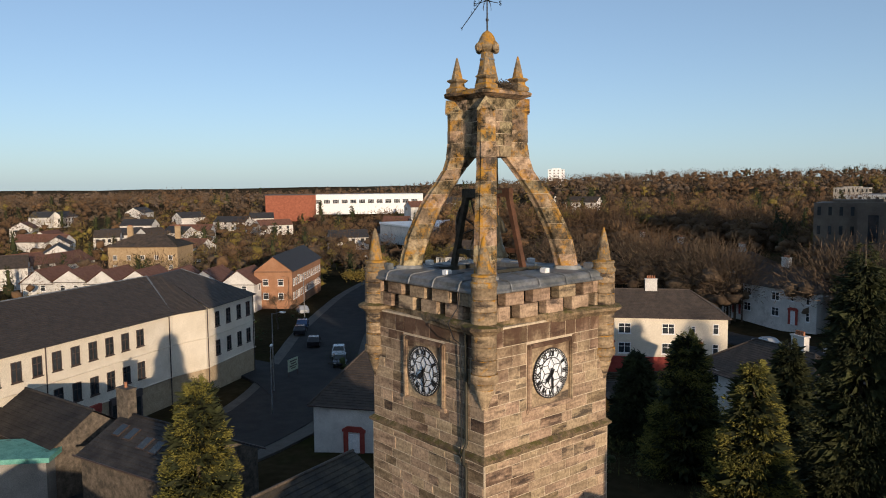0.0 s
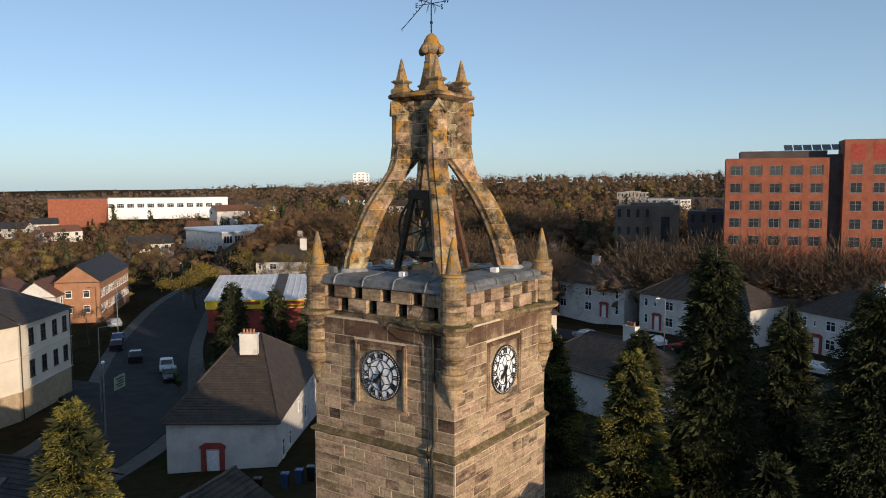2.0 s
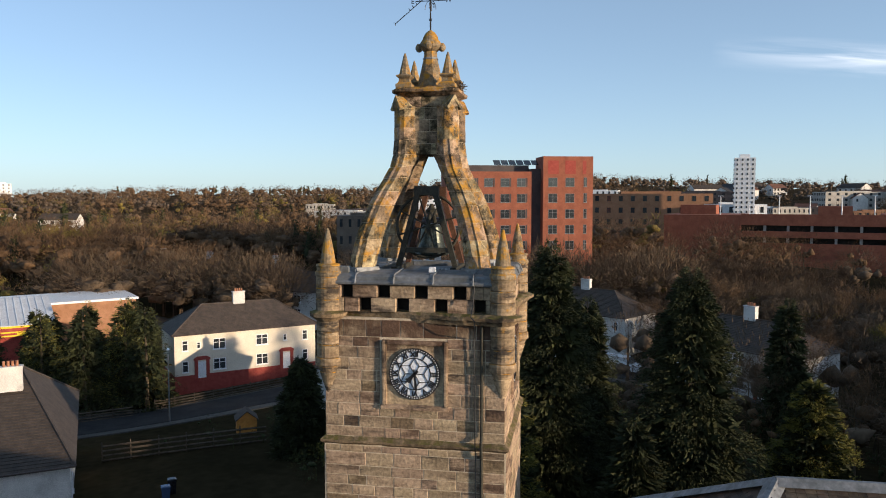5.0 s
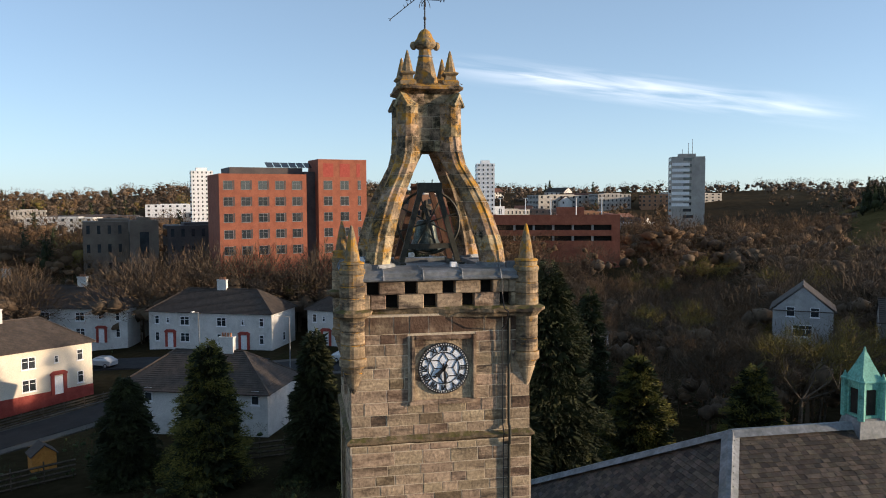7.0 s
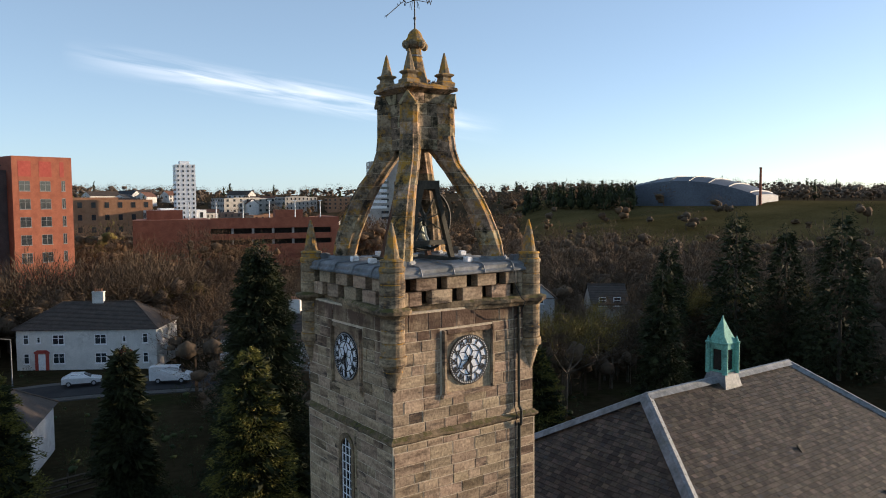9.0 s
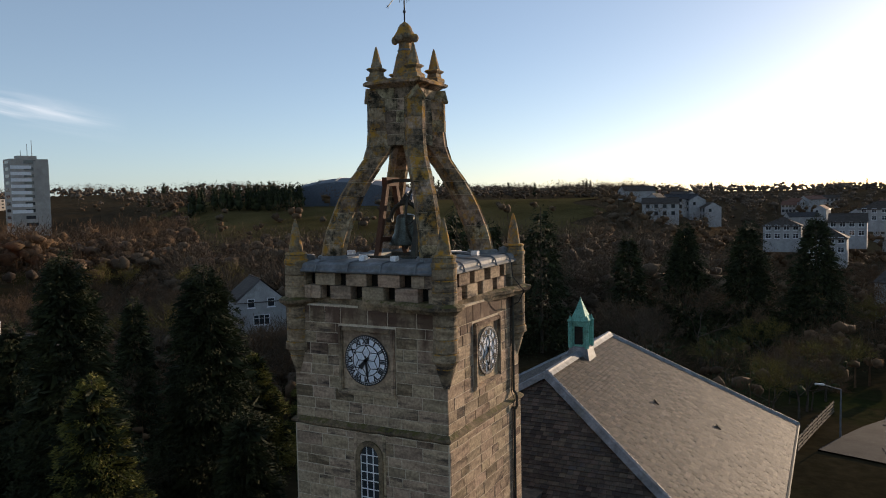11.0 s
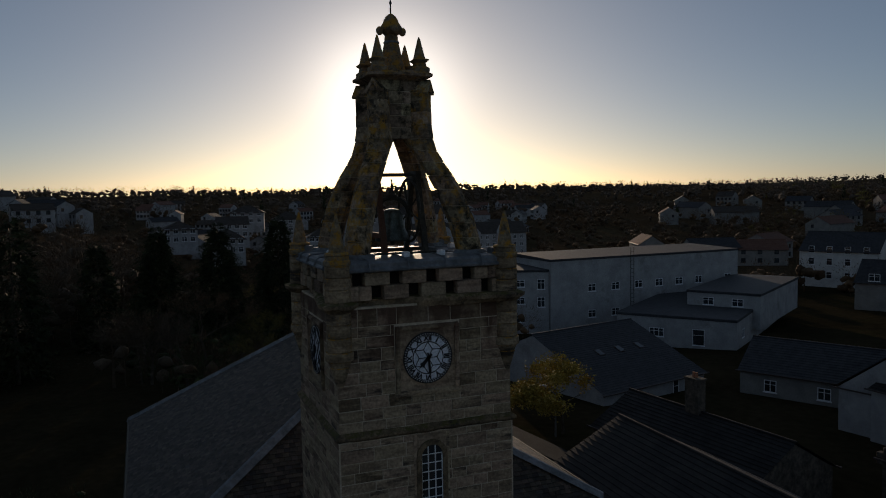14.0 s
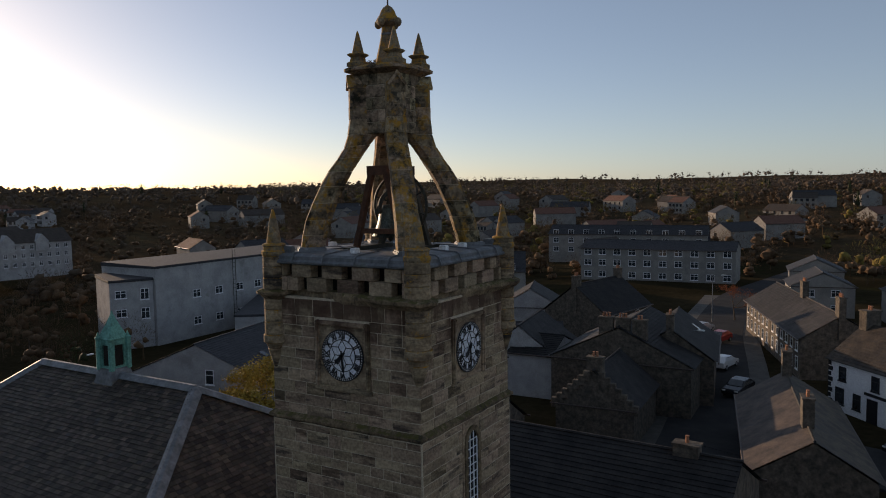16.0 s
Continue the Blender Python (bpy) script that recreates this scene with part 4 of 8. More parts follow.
def strip(name, pts, width, mat, lift, label, kind="structure", category="road"):
    """A ribbon laid along the ground."""
    fine = []
    for a, b in zip(pts, pts[1:]):
        n = max(2, int(math.dist(a, b) / 4))
        fine += [tuple(a[i] + (b[i] - a[i]) * k / n for i in (0, 1)) for k in range(n)]
    fine.append(pts[-1])
    for _ in range(6):
        fine = [fine[0]] + [tuple((fine[i - 1][j] + 2 * fine[i][j] + fine[i + 1][j]) / 4 for j in (0, 1)) for i in range(1, len(fine) - 1)] + [fine[-1]]
    verts, faces = [], []
    for i, p in enumerate(fine):
        q, o = fine[min(i + 1, len(fine) - 1)], fine[max(i - 1, 0)]
        d = Vector((q[0] - o[0], q[1] - o[1])).normalized()
        for s in (-1, -0.5, 0, 0.5, 1):
            x, y = p[0] - d.y * s * width / 2, p[1] + d.x * s * width / 2
            verts.append((x, y, gz(x, y) + lift))
        x0, y0, _ = verts[-5]
        x1, y1, _ = verts[-1]
        verts.append((x1, y1, gz(x1, y1) - 0.3))
        verts.append((x0, y0, gz(x0, y0) - 0.3))
    for i in range(len(fine) - 1):
        a, b = i * 7, (i + 1) * 7
        for s in range(4):
            faces.append((a + s, a + s + 1, b + s + 1, b + s)[::-1])
        faces.append((a + 4, a + 5, b + 5, b + 4)[::-1])
        faces.append((a + 6, a, b, b + 6)[::-1])
    return tagged(new(name, mesh_raw(name, verts, faces, mat)), label, category, kind=kind)


strip("pavement_west", [(-36, -16), (-42, 8), (-52, 22), (-82, 43), (-116, 73), (-150, 110)], 13.6, PAVING, 0.22, "grey paved footway beside the road", category="pavement")
strip("road_west", [(-33, -30), (-38, -6), (-43, 10), (-52, 21), (-82, 43), (-116, 73), (-150, 110), (-180, 145)], 10.0, ASPHALT, 0.27, "dark asphalt town road in shade")
strip("road_west_branch", [(-52, 22), (-66, 26.5), (-88, 16), (-110, 8)], 7, ASPHALT, 0.30, "dark asphalt side street")
strip("pavement_north", [(-62, 34), (-44, 42), (-24, 58), (-10, 76), (6, 72), (30, 60)], 9.5, PAVING, 0.12, "grey footway along the housing street", category="pavement")
strip("road_north", [(-66, 32), (-44, 42), (-24, 58), (-10, 76), (6, 72), (30, 60)], 6.4, ASPHALT, 0.17, "grey asphalt housing street")
strip("road_north_back", [(-10, 76), (-30, 84), (-60, 96), (-100, 110)], 6.4, ASPHALT, 0.21, "grey asphalt housing street")
strip("pavement_high_street", [(-3, -28), (-2, -42), (2, -66), (7, -90), (10, -125)], 11, PAVING, 0.16, "grey paved footway of the high street", category="pavement")
strip("road_high_street", [(-4, -20), (-2, -42), (2, -66), (7, -90), (10, -125), (0, -190)], 7, ASPHALT, 0.20, "dark asphalt high street")
strip("road_square", [(-2, -44), (-14, -40), (-30, -38)], 9, ASPHALT, 0.24, "dark asphalt square beside the inn")
strip("road_east", [(52, -20), (72, -22), (98, -33), (118, -41), (136, -41), (170, -52), (220, -60)], 5.2, ASPHALT, 0.15, "asphalt lane that shines in the low sun")
strip("road_yard", [(40, -16), (54, -20), (62, -26)], 7.5, ASPHALT, 0.12, "asphalt church yard and car park")
strip("path_east", [(20, -21), (29, -19.6), (44, -18)], 2.2, ASPHALT, 0.14, "narrow worn churchyard path", category="path")

field_v, field_f = [], []
for j in range(25):
    for i in range(31):
        a, near_edge = radians(15 + 34 * i / 30 + 1.5 * math.sin(j * 0.9)), 182 + 12 * math.sin(i * 0.8) + 6 * math.sin(i * 2.1)
        r = near_edge + (340 - near_edge) * (j / 24) ** 1.3
        x, y = r * math.cos(a), r * math.sin(a)
        field_v.append((x, y, gz(x, y) + 0.18))
for j in range(24):
    for i in range(30):
        k = j * 31 + i
        field_f.append((k, k + 31, k + 32, k + 1))
tagged(new("field", mesh_raw("field", field_v, field_f, GRASS)), "sunlit green hillside field", "field", kind="structure")


# ---- windows, doors, roofs ----
window_kit = {}


def window(parent, m, w, h, frame_mat, bars=1, name="window"):
    key = (round(w, 2), round(h, 2), frame_mat.name, bars)
    if key not in window_kit:
        t = 0.07
        bm = bmesh.new()
        rect = lambda i, y: [bm.verts.new(p) for p in ((-w / 2 + i, y, i), (w / 2 - i, y, i), (w / 2 - i, y, h - i), (-w / 2 + i, y, h - i))]
        oa, ob_, ia, ib = rect(0, -0.06), rect(0, 0.05), rect(t, 0.05), rect(t, -0.06)
        for p, q in ((oa, ob_), (ob_, ia), (ia, ib)):
            for i in range(4):
                j = (i + 1) % 4
                bm.faces.new((p[i], q[i], q[j], p[j]))
        bmesh.ops.recalc_face_normals(bm, faces=bm.faces)
        gl, rail, bar, sill = bmesh.new(), bmesh.new(), bmesh.new(), bmesh.new()
        box(gl, -w / 2 + 0.03, w / 2 - 0.03, -0.05, 0.006, 0.03, h - 0.03)
        box(rail, -w / 2 + t, w / 2 - t, -0.06, 0.04, h * 0.62, h * 0.62 + 0.05)
        box(bar, -0.04, 0.04, -0.06, 0.045, t, h - t)
        box(sill, -w / 2 - 0.08, w / 2 + 0.08, -0.05, 0.09, -0.10, 0.0)
        window_kit[key] = mesh_of("window", bm, frame_mat), mesh_of("pane", gl, GLASS), mesh_of("rail", rail, frame_mat), mesh_of("mullion", bar, frame_mat), mesh_of("sill", sill, frame_mat)
    f, g, rail, bar, sill = window_kit[key]
    ob = part(name, f, None, parent, m=m)
    part("pane", g, None, ob)
    part("rail", rail, None, ob)
    part("sill", sill, None, ob)
    for i in range(1, bars):
        part("mullion", bar, None, ob, m=pose(-w / 2 + w * i / bars, 0, 0))
    return ob


def courses(verts, faces, a, b, c, d, step=0.34, lift=0.04):
    """Stepped roof courses on the slope with eaves a-b and head d-c, as one surface."""
    a, b, c, d = map(Vector, (a, b, c, d))
    n = max(2, int(max((d - a).length, 0.6 * (c - b).length) / step))
    nrm = (b - a).cross(d - a)
    if nrm.length < 0.01:
        nrm = (b - a).cross(c - a)
    nrm.normalize()
    o = len(verts)
    verts.extend((tuple(a - nrm * lift), tuple(b - nrm * lift)))
    for i in range(n):
        u, v = i / n, (i + 1) / n
        verts.extend(map(tuple, (a.lerp(d, u) + nrm * lift, b.lerp(c, u) + nrm * lift, a.lerp(d, v), b.lerp(c, v))))
        k = o + 4 * i
        faces.extend(((k, k + 1, k + 3, k + 2), (k + 2, k + 3, k + 5, k + 4)))


def chimney_stack(house, x, y, z0, z1, w=0.9, d=0.55, mat=None, pots=3):
    bm = bmesh.new()
    box(bm, x - w / 2, x + w / 2, y - d / 2, y + d / 2, z0, z1)
    box(bm, x - w / 2 - 0.06, x + w / 2 + 0.06, y - d / 2 - 0.06, y + d / 2 + 0.06, z1, z1 + 0.12)
    st = part("chimney", bm, mat or RENDER_W, house)
    for i in range(pots):
        px = x + (i - (pots - 1) / 2) * 0.28
        part("chimney_pot", lathe([(0.11, z1 + 0.12), (0.09, z1 + 0.45), (0.11, z1 + 0.47), (0.11, z1 + 0.5), (0.07, z1 + 0.5)], 8, px, y), POT, st)


def house(p0, p1, depth, base, eave, ridge, label, roof="hip", wall=None, tile=None, fronts=(), backs=(), sides=(), frame_mat=None, chimneys=(), name="house", group="", over=0.35, category="house", hipin=None, band=None, roof_label="", far=False):
    """p0 to p1: foot of the front wall, left to right seen from outside. Openings are (fraction, sill, width, height, bars)."""
    wall, tile, frame_mat = wall or RENDER_W, tile or TILE, frame_mat or FRAME_W
    d = Vector((p1[0] - p0[0], p1[1] - p0[1]))
    w, ang = d.length, math.degrees(math.atan2(d.y, d.x))
    h = thing(name, pose(p0[0], p0[1], base, 0, 0, ang), label, category, group)
    e, r = eave - base, ridge - base
    bm = bmesh.new()
    if roof == "gable":
        prism(bm, [[(x, 0, -2.5), (x, depth, -2.5), (x, depth, e), (x, depth / 2, r - 0.12), (x, 0, e)][::-1] for x in (0, w)])
    elif roof == "cross":
        prism(bm, [[(0, y, -2.5), (w, y, -2.5), (w, y, e), (w / 2, y, r - 0.12), (0, y, e)] for y in (0, depth)][::-1])
    else:
        box(bm, 0, w, 0, depth, -2.5, e)
    part("wall", bm, wall, h)
    if band:
        bm = bmesh.new()
        box(bm, -0.03, w + 0.03, -0.03, depth + 0.03, -2.4, 0.55)
        part("plinth", bm, band, h)
    o, v, f = over, [], []
    ze = e - 0.05
    if roof == "hip":
        k = min(depth / 2, w / 2) if hipin is None else hipin
        A, B, C, D = (-o, -o, ze), (w + o, -o, ze), (w + o, depth + o, ze), (-o, depth + o, ze)
        R, S = (k, depth / 2, r), (w - k, depth / 2, r)
        for q in ((A, B, S, R), (B, C, S, S), (C, D, R, S), (D, A, R, R)):
            courses(v, f, *q)
        hips = ((A, R), (B, S), (C, S), (D, R), (R, S))
    elif roof == "gable":
        A, B, C, D = (-0.15, -o, ze), (w + 0.15, -o, ze), (w + 0.15, depth + o, ze), (-0.15, depth + o, ze)
        R, S = (-0.15, depth / 2, r), (w + 0.15, depth / 2, r)
        courses(v, f, A, B, S, R)
        courses(v, f, C, D, R, S)
        hips = ((R, S),)
    elif roof == "cross":
        A, B, C, D = (-o, -0.15, ze), (w + o, -0.15, ze), (w + o, depth + 0.15, ze), (-o, depth + 0.15, ze)
        R, S = (w / 2, -0.15, r), (w / 2, depth + 0.15, r)
        courses(v, f, B, C, S, R)
        courses(v, f, D, A, R, S)
        hips = ((R, S),)
    else:
        v, f = [(-o, -o, e), (w + o, -o, e), (w + o, depth + o, e), (-o, depth + o, e), (-o, -o, e + 0.35), (w + o, -o, e + 0.35), (w + o, depth + o, r), (-o, depth + o, r)], [(3, 2, 1, 0), (4, 5, 6, 7), (0, 1, 5, 4), (1, 2, 6, 5), (2, 3, 7, 6), (3, 0, 4, 7)]
        hips = ()
    part("roof", mesh_raw("roof", v, f, tile), None, h, roof_label)
    if hips:
        bm = bmesh.new()
        for a, b in hips:
            rod(bm, Vector(a) + Vector((0, 0, 0.03)), Vector(b) + Vector((0, 0, 0.03)), 0.10, n=6)
        part("ridge_tiles", bm, tile, h)
        bm = bmesh.new()
        rod(bm, (-o, -o - 0.05, ze), (w + o, -o - 0.05, ze), 0.07, n=6)
        part("gutter", bm, FRAME_D, h)
        bm = bmesh.new()
        rod(bm, (-o, depth + o + 0.05, ze), (w + o, depth + o + 0.05, ze), 0.07, n=6)
        part("gutter", bm, FRAME_D, h)
    far_bm = bmesh.new()
    for spec, m in ((fronts, lambda u: pose(u * w, 0, 0, 0, 0, 180)), (backs, lambda u: pose(u * w, depth, 0, 0, 0, 0)),
                    (sides, lambda u: pose(w if u >= 0 else 0, abs(u) * depth, 0, 0, 0, -90 if u >= 0 else 90))):
        for u, sill, ww, hh, bars in spec:
            if far:
                box(far_bm, -ww / 2, ww / 2, -0.1, 0.05, sill, sill + hh, m(u))
            elif bars == 0:
                dr = part("door", door_mesh(ww, hh), None, h, m=m(u) @ pose(0, 0, sill))
                part("door_surround", surround_mesh(ww, hh), None, dr)
            else:
                window(h, m(u) @ pose(0, 0, sill), ww, hh, frame_mat, bars)
    if far:
        tagged(part("glazing", far_bm, GLASS, h), kind="stuff")
    for x, y, z1, pots in chimneys:
        chimney_stack(h, x * w, y * depth, r - 1.2, z1 - base, 0.9 if pots < 4 else 1.5, 0.6, None if wall in (RENDER_W, RENDER_C) else wall, pots)
    return h


door_kit = {}


def door_mesh(w, h):
    if ("d", w, h) not in door_kit:
        bm = bmesh.new()
        box(bm, -w / 2, w / 2, -0.05, 0.06, 0, h)
        box(bm, -w / 2 + 0.12, -0.05, 0.06, 0.075, 0.15, h * 0.45)
        box(bm, 0.05, w / 2 - 0.12, 0.06, 0.075, 0.15, h * 0.45)
        box(bm, -w / 2 + 0.12, w / 2 - 0.12, 0.06, 0.07, h * 0.55, h * 0.9)
        door_kit["d", w, h] = mesh_of("door", bm, FRAME_W)
    return door_kit["d", w, h]


def surround_mesh(w, h):
    if ("s", w, h) not in door_kit:
        bm = bmesh.new()
        box(bm, -w / 2 - 0.40, -w / 2 - 0.02, -0.05, 0.14, 0, h + 0.25)
        box(bm, w / 2 + 0.02, w / 2 + 0.40, -0.05, 0.14, 0, h + 0.25)
        prism(bm, [[(x, y, z) for x, z in ((-w / 2 - 0.5, h + 0.2), (w / 2 + 0.5, h + 0.2), (w / 2 + 0.5, h + 0.4), (w / 2 + 0.1, h + 0.65), (-w / 2 - 0.1, h + 0.65), (-w / 2 - 0.5, h + 0.4))] for y in (0.16, -0.05)])
        door_kit["s", w, h] = mesh_of("door_surround", bm, REDPAINT)
    return door_kit["s", w, h]


# ---- the church ----
def church_build():
    rng = random.Random(12)
    church = thing("church", pose(0, 0, 0), "stone church hall with a hipped grey slate roof", "church")
    R, S = Vector((11.3, -1.0, 11.45)), Vector((22.7, -1.0, 11.45))
    ze = 5.6
    A, B, C, D = Vector((4.6, -11.5, ze)), Vector((27.8, -11.5, ze)), Vector((27.8, 9.5, ze)), Vector((4.6, 9.5, ze))
    bm = bmesh.new()
    prism(bm, [[(A.x + 0.5, A.y + 0.5, z), (B.x - 0.5, B.y + 0.5, z), (C.x - 0.5, C.y - 0.5, z), (D.x + 0.5, D.y - 0.5, z)] for z in (-2.5, ze - 0.05)])
    part("wall", bm, RUBBLE, church)
    bm = bmesh.new()
    prism(bm, [[(2.6, -2.4, z), (7, -2.4, z), (7, 2.4, z), (2.6, 2.4, z)] for z in (-2, 7.5)])
    part("porch_wall", bm, RUBBLE, church)
    # slates: staggered overlapping pieces on each slope
    groups = {}
    bm = bmesh.new()
    vs = [bm.verts.new(p - Vector((0, 0, 0.06))) for p in (A, B, C, D, R, S)]
    for f in ((0, 1, 5, 4), (1, 2, 5), (2, 3, 4, 5), (3, 0, 4)):
        bm.faces.new([vs[i] for i in f])
    part("roof_boarding", bm, SHADE_BLACK, church)
    sv, sf, made = [], [], 0
    for a, b, c, d in ((A, B, S, R), (D, A, R, R), (C, D, R, S), (B, C, S, S)):
        u = (b - a).normalized()
        n = u.cross(d - a).normalized()
        g = n.cross(u)
        h = (d - a).dot(g)
        rows = int(h / 0.21)
        for j in range(rows):
            t0, t1 = j / rows, min(1.0, (j + 1.35) / rows)
            l, r_ = a.lerp(d, t0), b.lerp(c, t0)
            width = (r_ - l).length
            x = -0.15 if j % 2 else 0.0
            while x < width:
                w = rng.uniform(0.24, 0.36)
                x0, x1 = max(0.0, x), min(width, x + w)
                x += w
                if x1 - x0 < 0.04:
                    continue
                lift = rng.uniform(0.022, 0.050)
                drop = rng.uniform(-0.012, 0.012)
                p0, p1 = l + u * (x0 + 0.005) + g * drop, l + u * (x1 - 0.005) + g * (drop + rng.uniform(-0.006, 0.006))
                up = g * (h / rows * 1.25)
                quad = [p0 + n * lift, p1 + n * lift, p1 + up + n * 0.002, p0 + up + n * 0.002, p0 + n * (lift - 0.018), p1 + n * (lift - 0.018)]
                fc = [(0, 1, 2, 3), (4, 5, 1, 0)]
                if made < 300 and a is A and 2.0 < (p0 - R).length < 5.2:
                    part("slate", mesh_raw("slate", [tuple(p) for p in quad], fc, SLATE), None, church)
                    made += 1
                else:
                    o = len(sv)
                    sv.extend(map(tuple, quad))
                    sf.extend(tuple(o + i for i in q) for q in fc)
    tagged(part("slating", mesh_raw("slating", sv, sf, SLATE), None, church), kind="stuff")
    for p, q in ((R, A), (R, D), (S, B), (S, C), (R, S)):
        k = max(2, int((q - p).length / 1.1))
        for i in range(k):
            bm = bmesh.new()
            a, b = p.lerp(q, i / k), p.lerp(q, (i + 1.02) / k)
            w = (b - a).cross(Vector((0, 0, 1))).normalized() * 0.32
            z = Vector((0, 0, 1))
            prism(bm, [[e - w - z * 0.06, e - w * 0.45 + z * 0.09, e - w * 0.25 + z * 0.16, e + w * 0.25 + z * 0.16, e + w * 0.45 + z * 0.09, e + w - z * 0.06] for e in (a, b + z * 0.006)])
            part("lead_hip", bm, LEAD, church)
    for x, y in ((16.5, -5.2), (18.6, -8.0)):
        t = (y - R.y) / (A.y - R.y)
        bm = bmesh.new()
        prism(bm, [[(x - 0.13, y - 0.16, 11.45 - 5.85 * t + dz - 0.12), (x + 0.13, y - 0.16, 11.45 - 5.85 * t + dz - 0.12), (x + 0.11, y + 0.12, 11.45 - 5.85 * t + dz + 0.2), (x - 0.11, y + 0.12, 11.45 - 5.85 * t + dz + 0.2)] for dz in (-0.1, 0.05)])
        part("roof_vent", bm, RUBBLE, church)
    bm = bmesh.new()
    for a, b in ((A, B), (B, C), (C, D), (D, A)):
        rod(bm, a, b, 0.09, n=6)
    part("gutter", bm, IRON, church)
    # ventilator lantern on the ridge
    lan = thing("ridge_lantern", pose(16.9, -1.0, 11.2), "green copper ventilator lantern with corner posts", "lantern")
    s4 = lambda h, z: [(-h, -h, z), (h, -h, z), (h, h, z), (-h, h, z)]
    bm = bmesh.new()
    prism(bm, [s4(0.78, -0.55), s4(0.50, 0.55), s4(0.50, 0.62)])
    part("base", bm, LEAD, lan, "streaked lead base")
    # near-black block in place of the lantern's shaded inside
    bm = bmesh.new()
    prism(bm, [s4(0.36, 0.6), s4(0.36, 1.95)])
    part("core", bm, SHADE_BLACK, lan)
    for x, y in ((-1, -1), (1, -1), (1, 1), (-1, 1)):
        part("post", lathe([(0.13, 0.55), (0.13, 1.98), (0.16, 2.0), (0.16, 2.06), (0.10, 2.1), (0.02, 2.32)], 8, x * 0.46, y * 0.46), COPPER, lan)
    for k in range(4):
        bm = bmesh.new()
        for x0, x1, z0, z1 in ((-0.40, -0.24, 0.6, 1.98), (0.24, 0.40, 0.6, 1.98), (-0.24, 0.24, 1.72, 1.98), (-0.24, 0.24, 0.6, 0.72)):
            box(bm, x0, x1, 0.36, 0.44, z0, z1)
        part("panel", bm, COPPER, lan, m=pose(0, 0, 0, 0, 0, 90 * k))
    bm = bmesh.new()
    prism(bm, [s4(0.48, 1.96), s4(0.50, 2.02), s4(0.46, 2.06), s4(0.24, 2.6), s4(0.05, 3.12), s4(0.02, 3.3)])
    part("roof", bm, COPPER, lan, "green copper pyramid roof")


church_build()


# ---- white semi-detached houses to the north ----
SEMI = [(0.07, 3.55, 0.7, 1.25, 1), (0.16, 3.7, 0.45, 0.8, 1), (0.30, 3.45, 1.5, 1.3, 2), (0.30, 0.95, 1.5, 1.35, 2), (0.07, 0.95, 0.7, 1.35, 1),
        (0.60, 3.45, 1.5, 1.3, 2), (0.60, 0.95, 1.5, 1.35, 2), (0.77, 3.7, 0.45, 0.8, 1), (0.92, 3.55, 0.7, 1.25, 1), (0.92, 0.95, 0.7, 1.35, 1),
        (0.18, 0.1, 0.95, 2.0, 0), (0.78, 0.1, 0.95, 2.0, 0)]
BACK = [(0.08, 3.4, 0.8, 1.3, 1), (0.22, 3.4, 0.8, 1.3, 1), (0.78, 3.4, 0.8, 1.3, 1), (0.92, 3.4, 0.8, 1.3, 1), (0.22, 0.9, 0.8, 1.4, 1), (0.78, 0.9, 1.2, 1.4, 2)]
GROUP_N = "white semi-detached houses"
house((-42.0, 55.6), (-28.6, 67.0), 8.2, -1.45, 4.1, 7.0, "cream rendered semi-detached house with brown tiled hipped roof", fronts=SEMI, backs=BACK, chimneys=((0.5, 0.5, 8.3, 4),), group=GROUP_N, band=REDPAINT, wall=RENDER_C)
house((-49.5, 102.0), (-31.0, 96.5), 8.5, -1.6, 3.9, 6.9, "white rendered semi-detached house with brown tiled roof", fronts=SEMI, chimneys=((0.5, 0.5, 8.2, 4),), group=GROUP_N, sides=((0.5, 0.9, 0.8, 1.3, 1),))
house((-27.2, 93.2), (-8.8, 85.5), 8.5, -1.6, 3.9, 6.9, "white rendered semi-detached house with brown tiled roof", fronts=SEMI, chimneys=((0.5, 0.5, 8.2, 4),), group=GROUP_N, sides=((0.5, 0.9, 0.8, 1.3, 1),))
house((-3.6, 89.5), (11.5, 79.5), 8.5, -1.6, 3.9, 6.9, "white rendered semi-detached house with brown tiled roof", fronts=SEMI, chimneys=((0.5, 0.5, 8.2, 4),), group=GROUP_N, sides=((0.5, 0.9, 0.8, 1.3, 1),))
house((16.0, 68.0), (27.0, 56.0), 8.5, -1.6, 3.7, 6.5, "white rendered house half hidden by conifers", fronts=SEMI, chimneys=((0.5, 0.5, 7.9, 4),), group=GROUP_N)
house((-21.8, 48.6), (-7.6, 43.4), 8.0, -1.8, 2.7, 5.7, "white rendered house with dark hipped roof, seen from its back", fronts=BACK, backs=SEMI, chimneys=((0.62, 0.5, 7.0, 4),), group=GROUP_N)
house((-66.0, 122.0), (-52.0, 116.0), 8.5, -1.6, 3.9, 6.9, "white rendered semi-detached house with brown tiled roof", fronts=SEMI, chimneys=((0.5, 0.5, 8.2, 4),), group=GROUP_N, sides=((0.5, 3.4, 0.8, 1.3, 1),))
house((-84.0, 128.0), (-71.0, 124.0), 9.5, -1.6, 3.9, 6.9, "white rendered house with gabled front and tiled roof", fronts=SEMI, chimneys=((0.5, 0.5, 8.2, 4),), group=GROUP_N, sides=((0.5, 3.4, 0.8, 1.3, 1),))
house((-101.0, 138.0), (-88.0, 132.0), 9.5, -1.6, 3.9, 6.9, "white rendered house with tiled hipped roof", fronts=SEMI, chimneys=((0.5, 0.5, 8.2, 4),), group=GROUP_N)
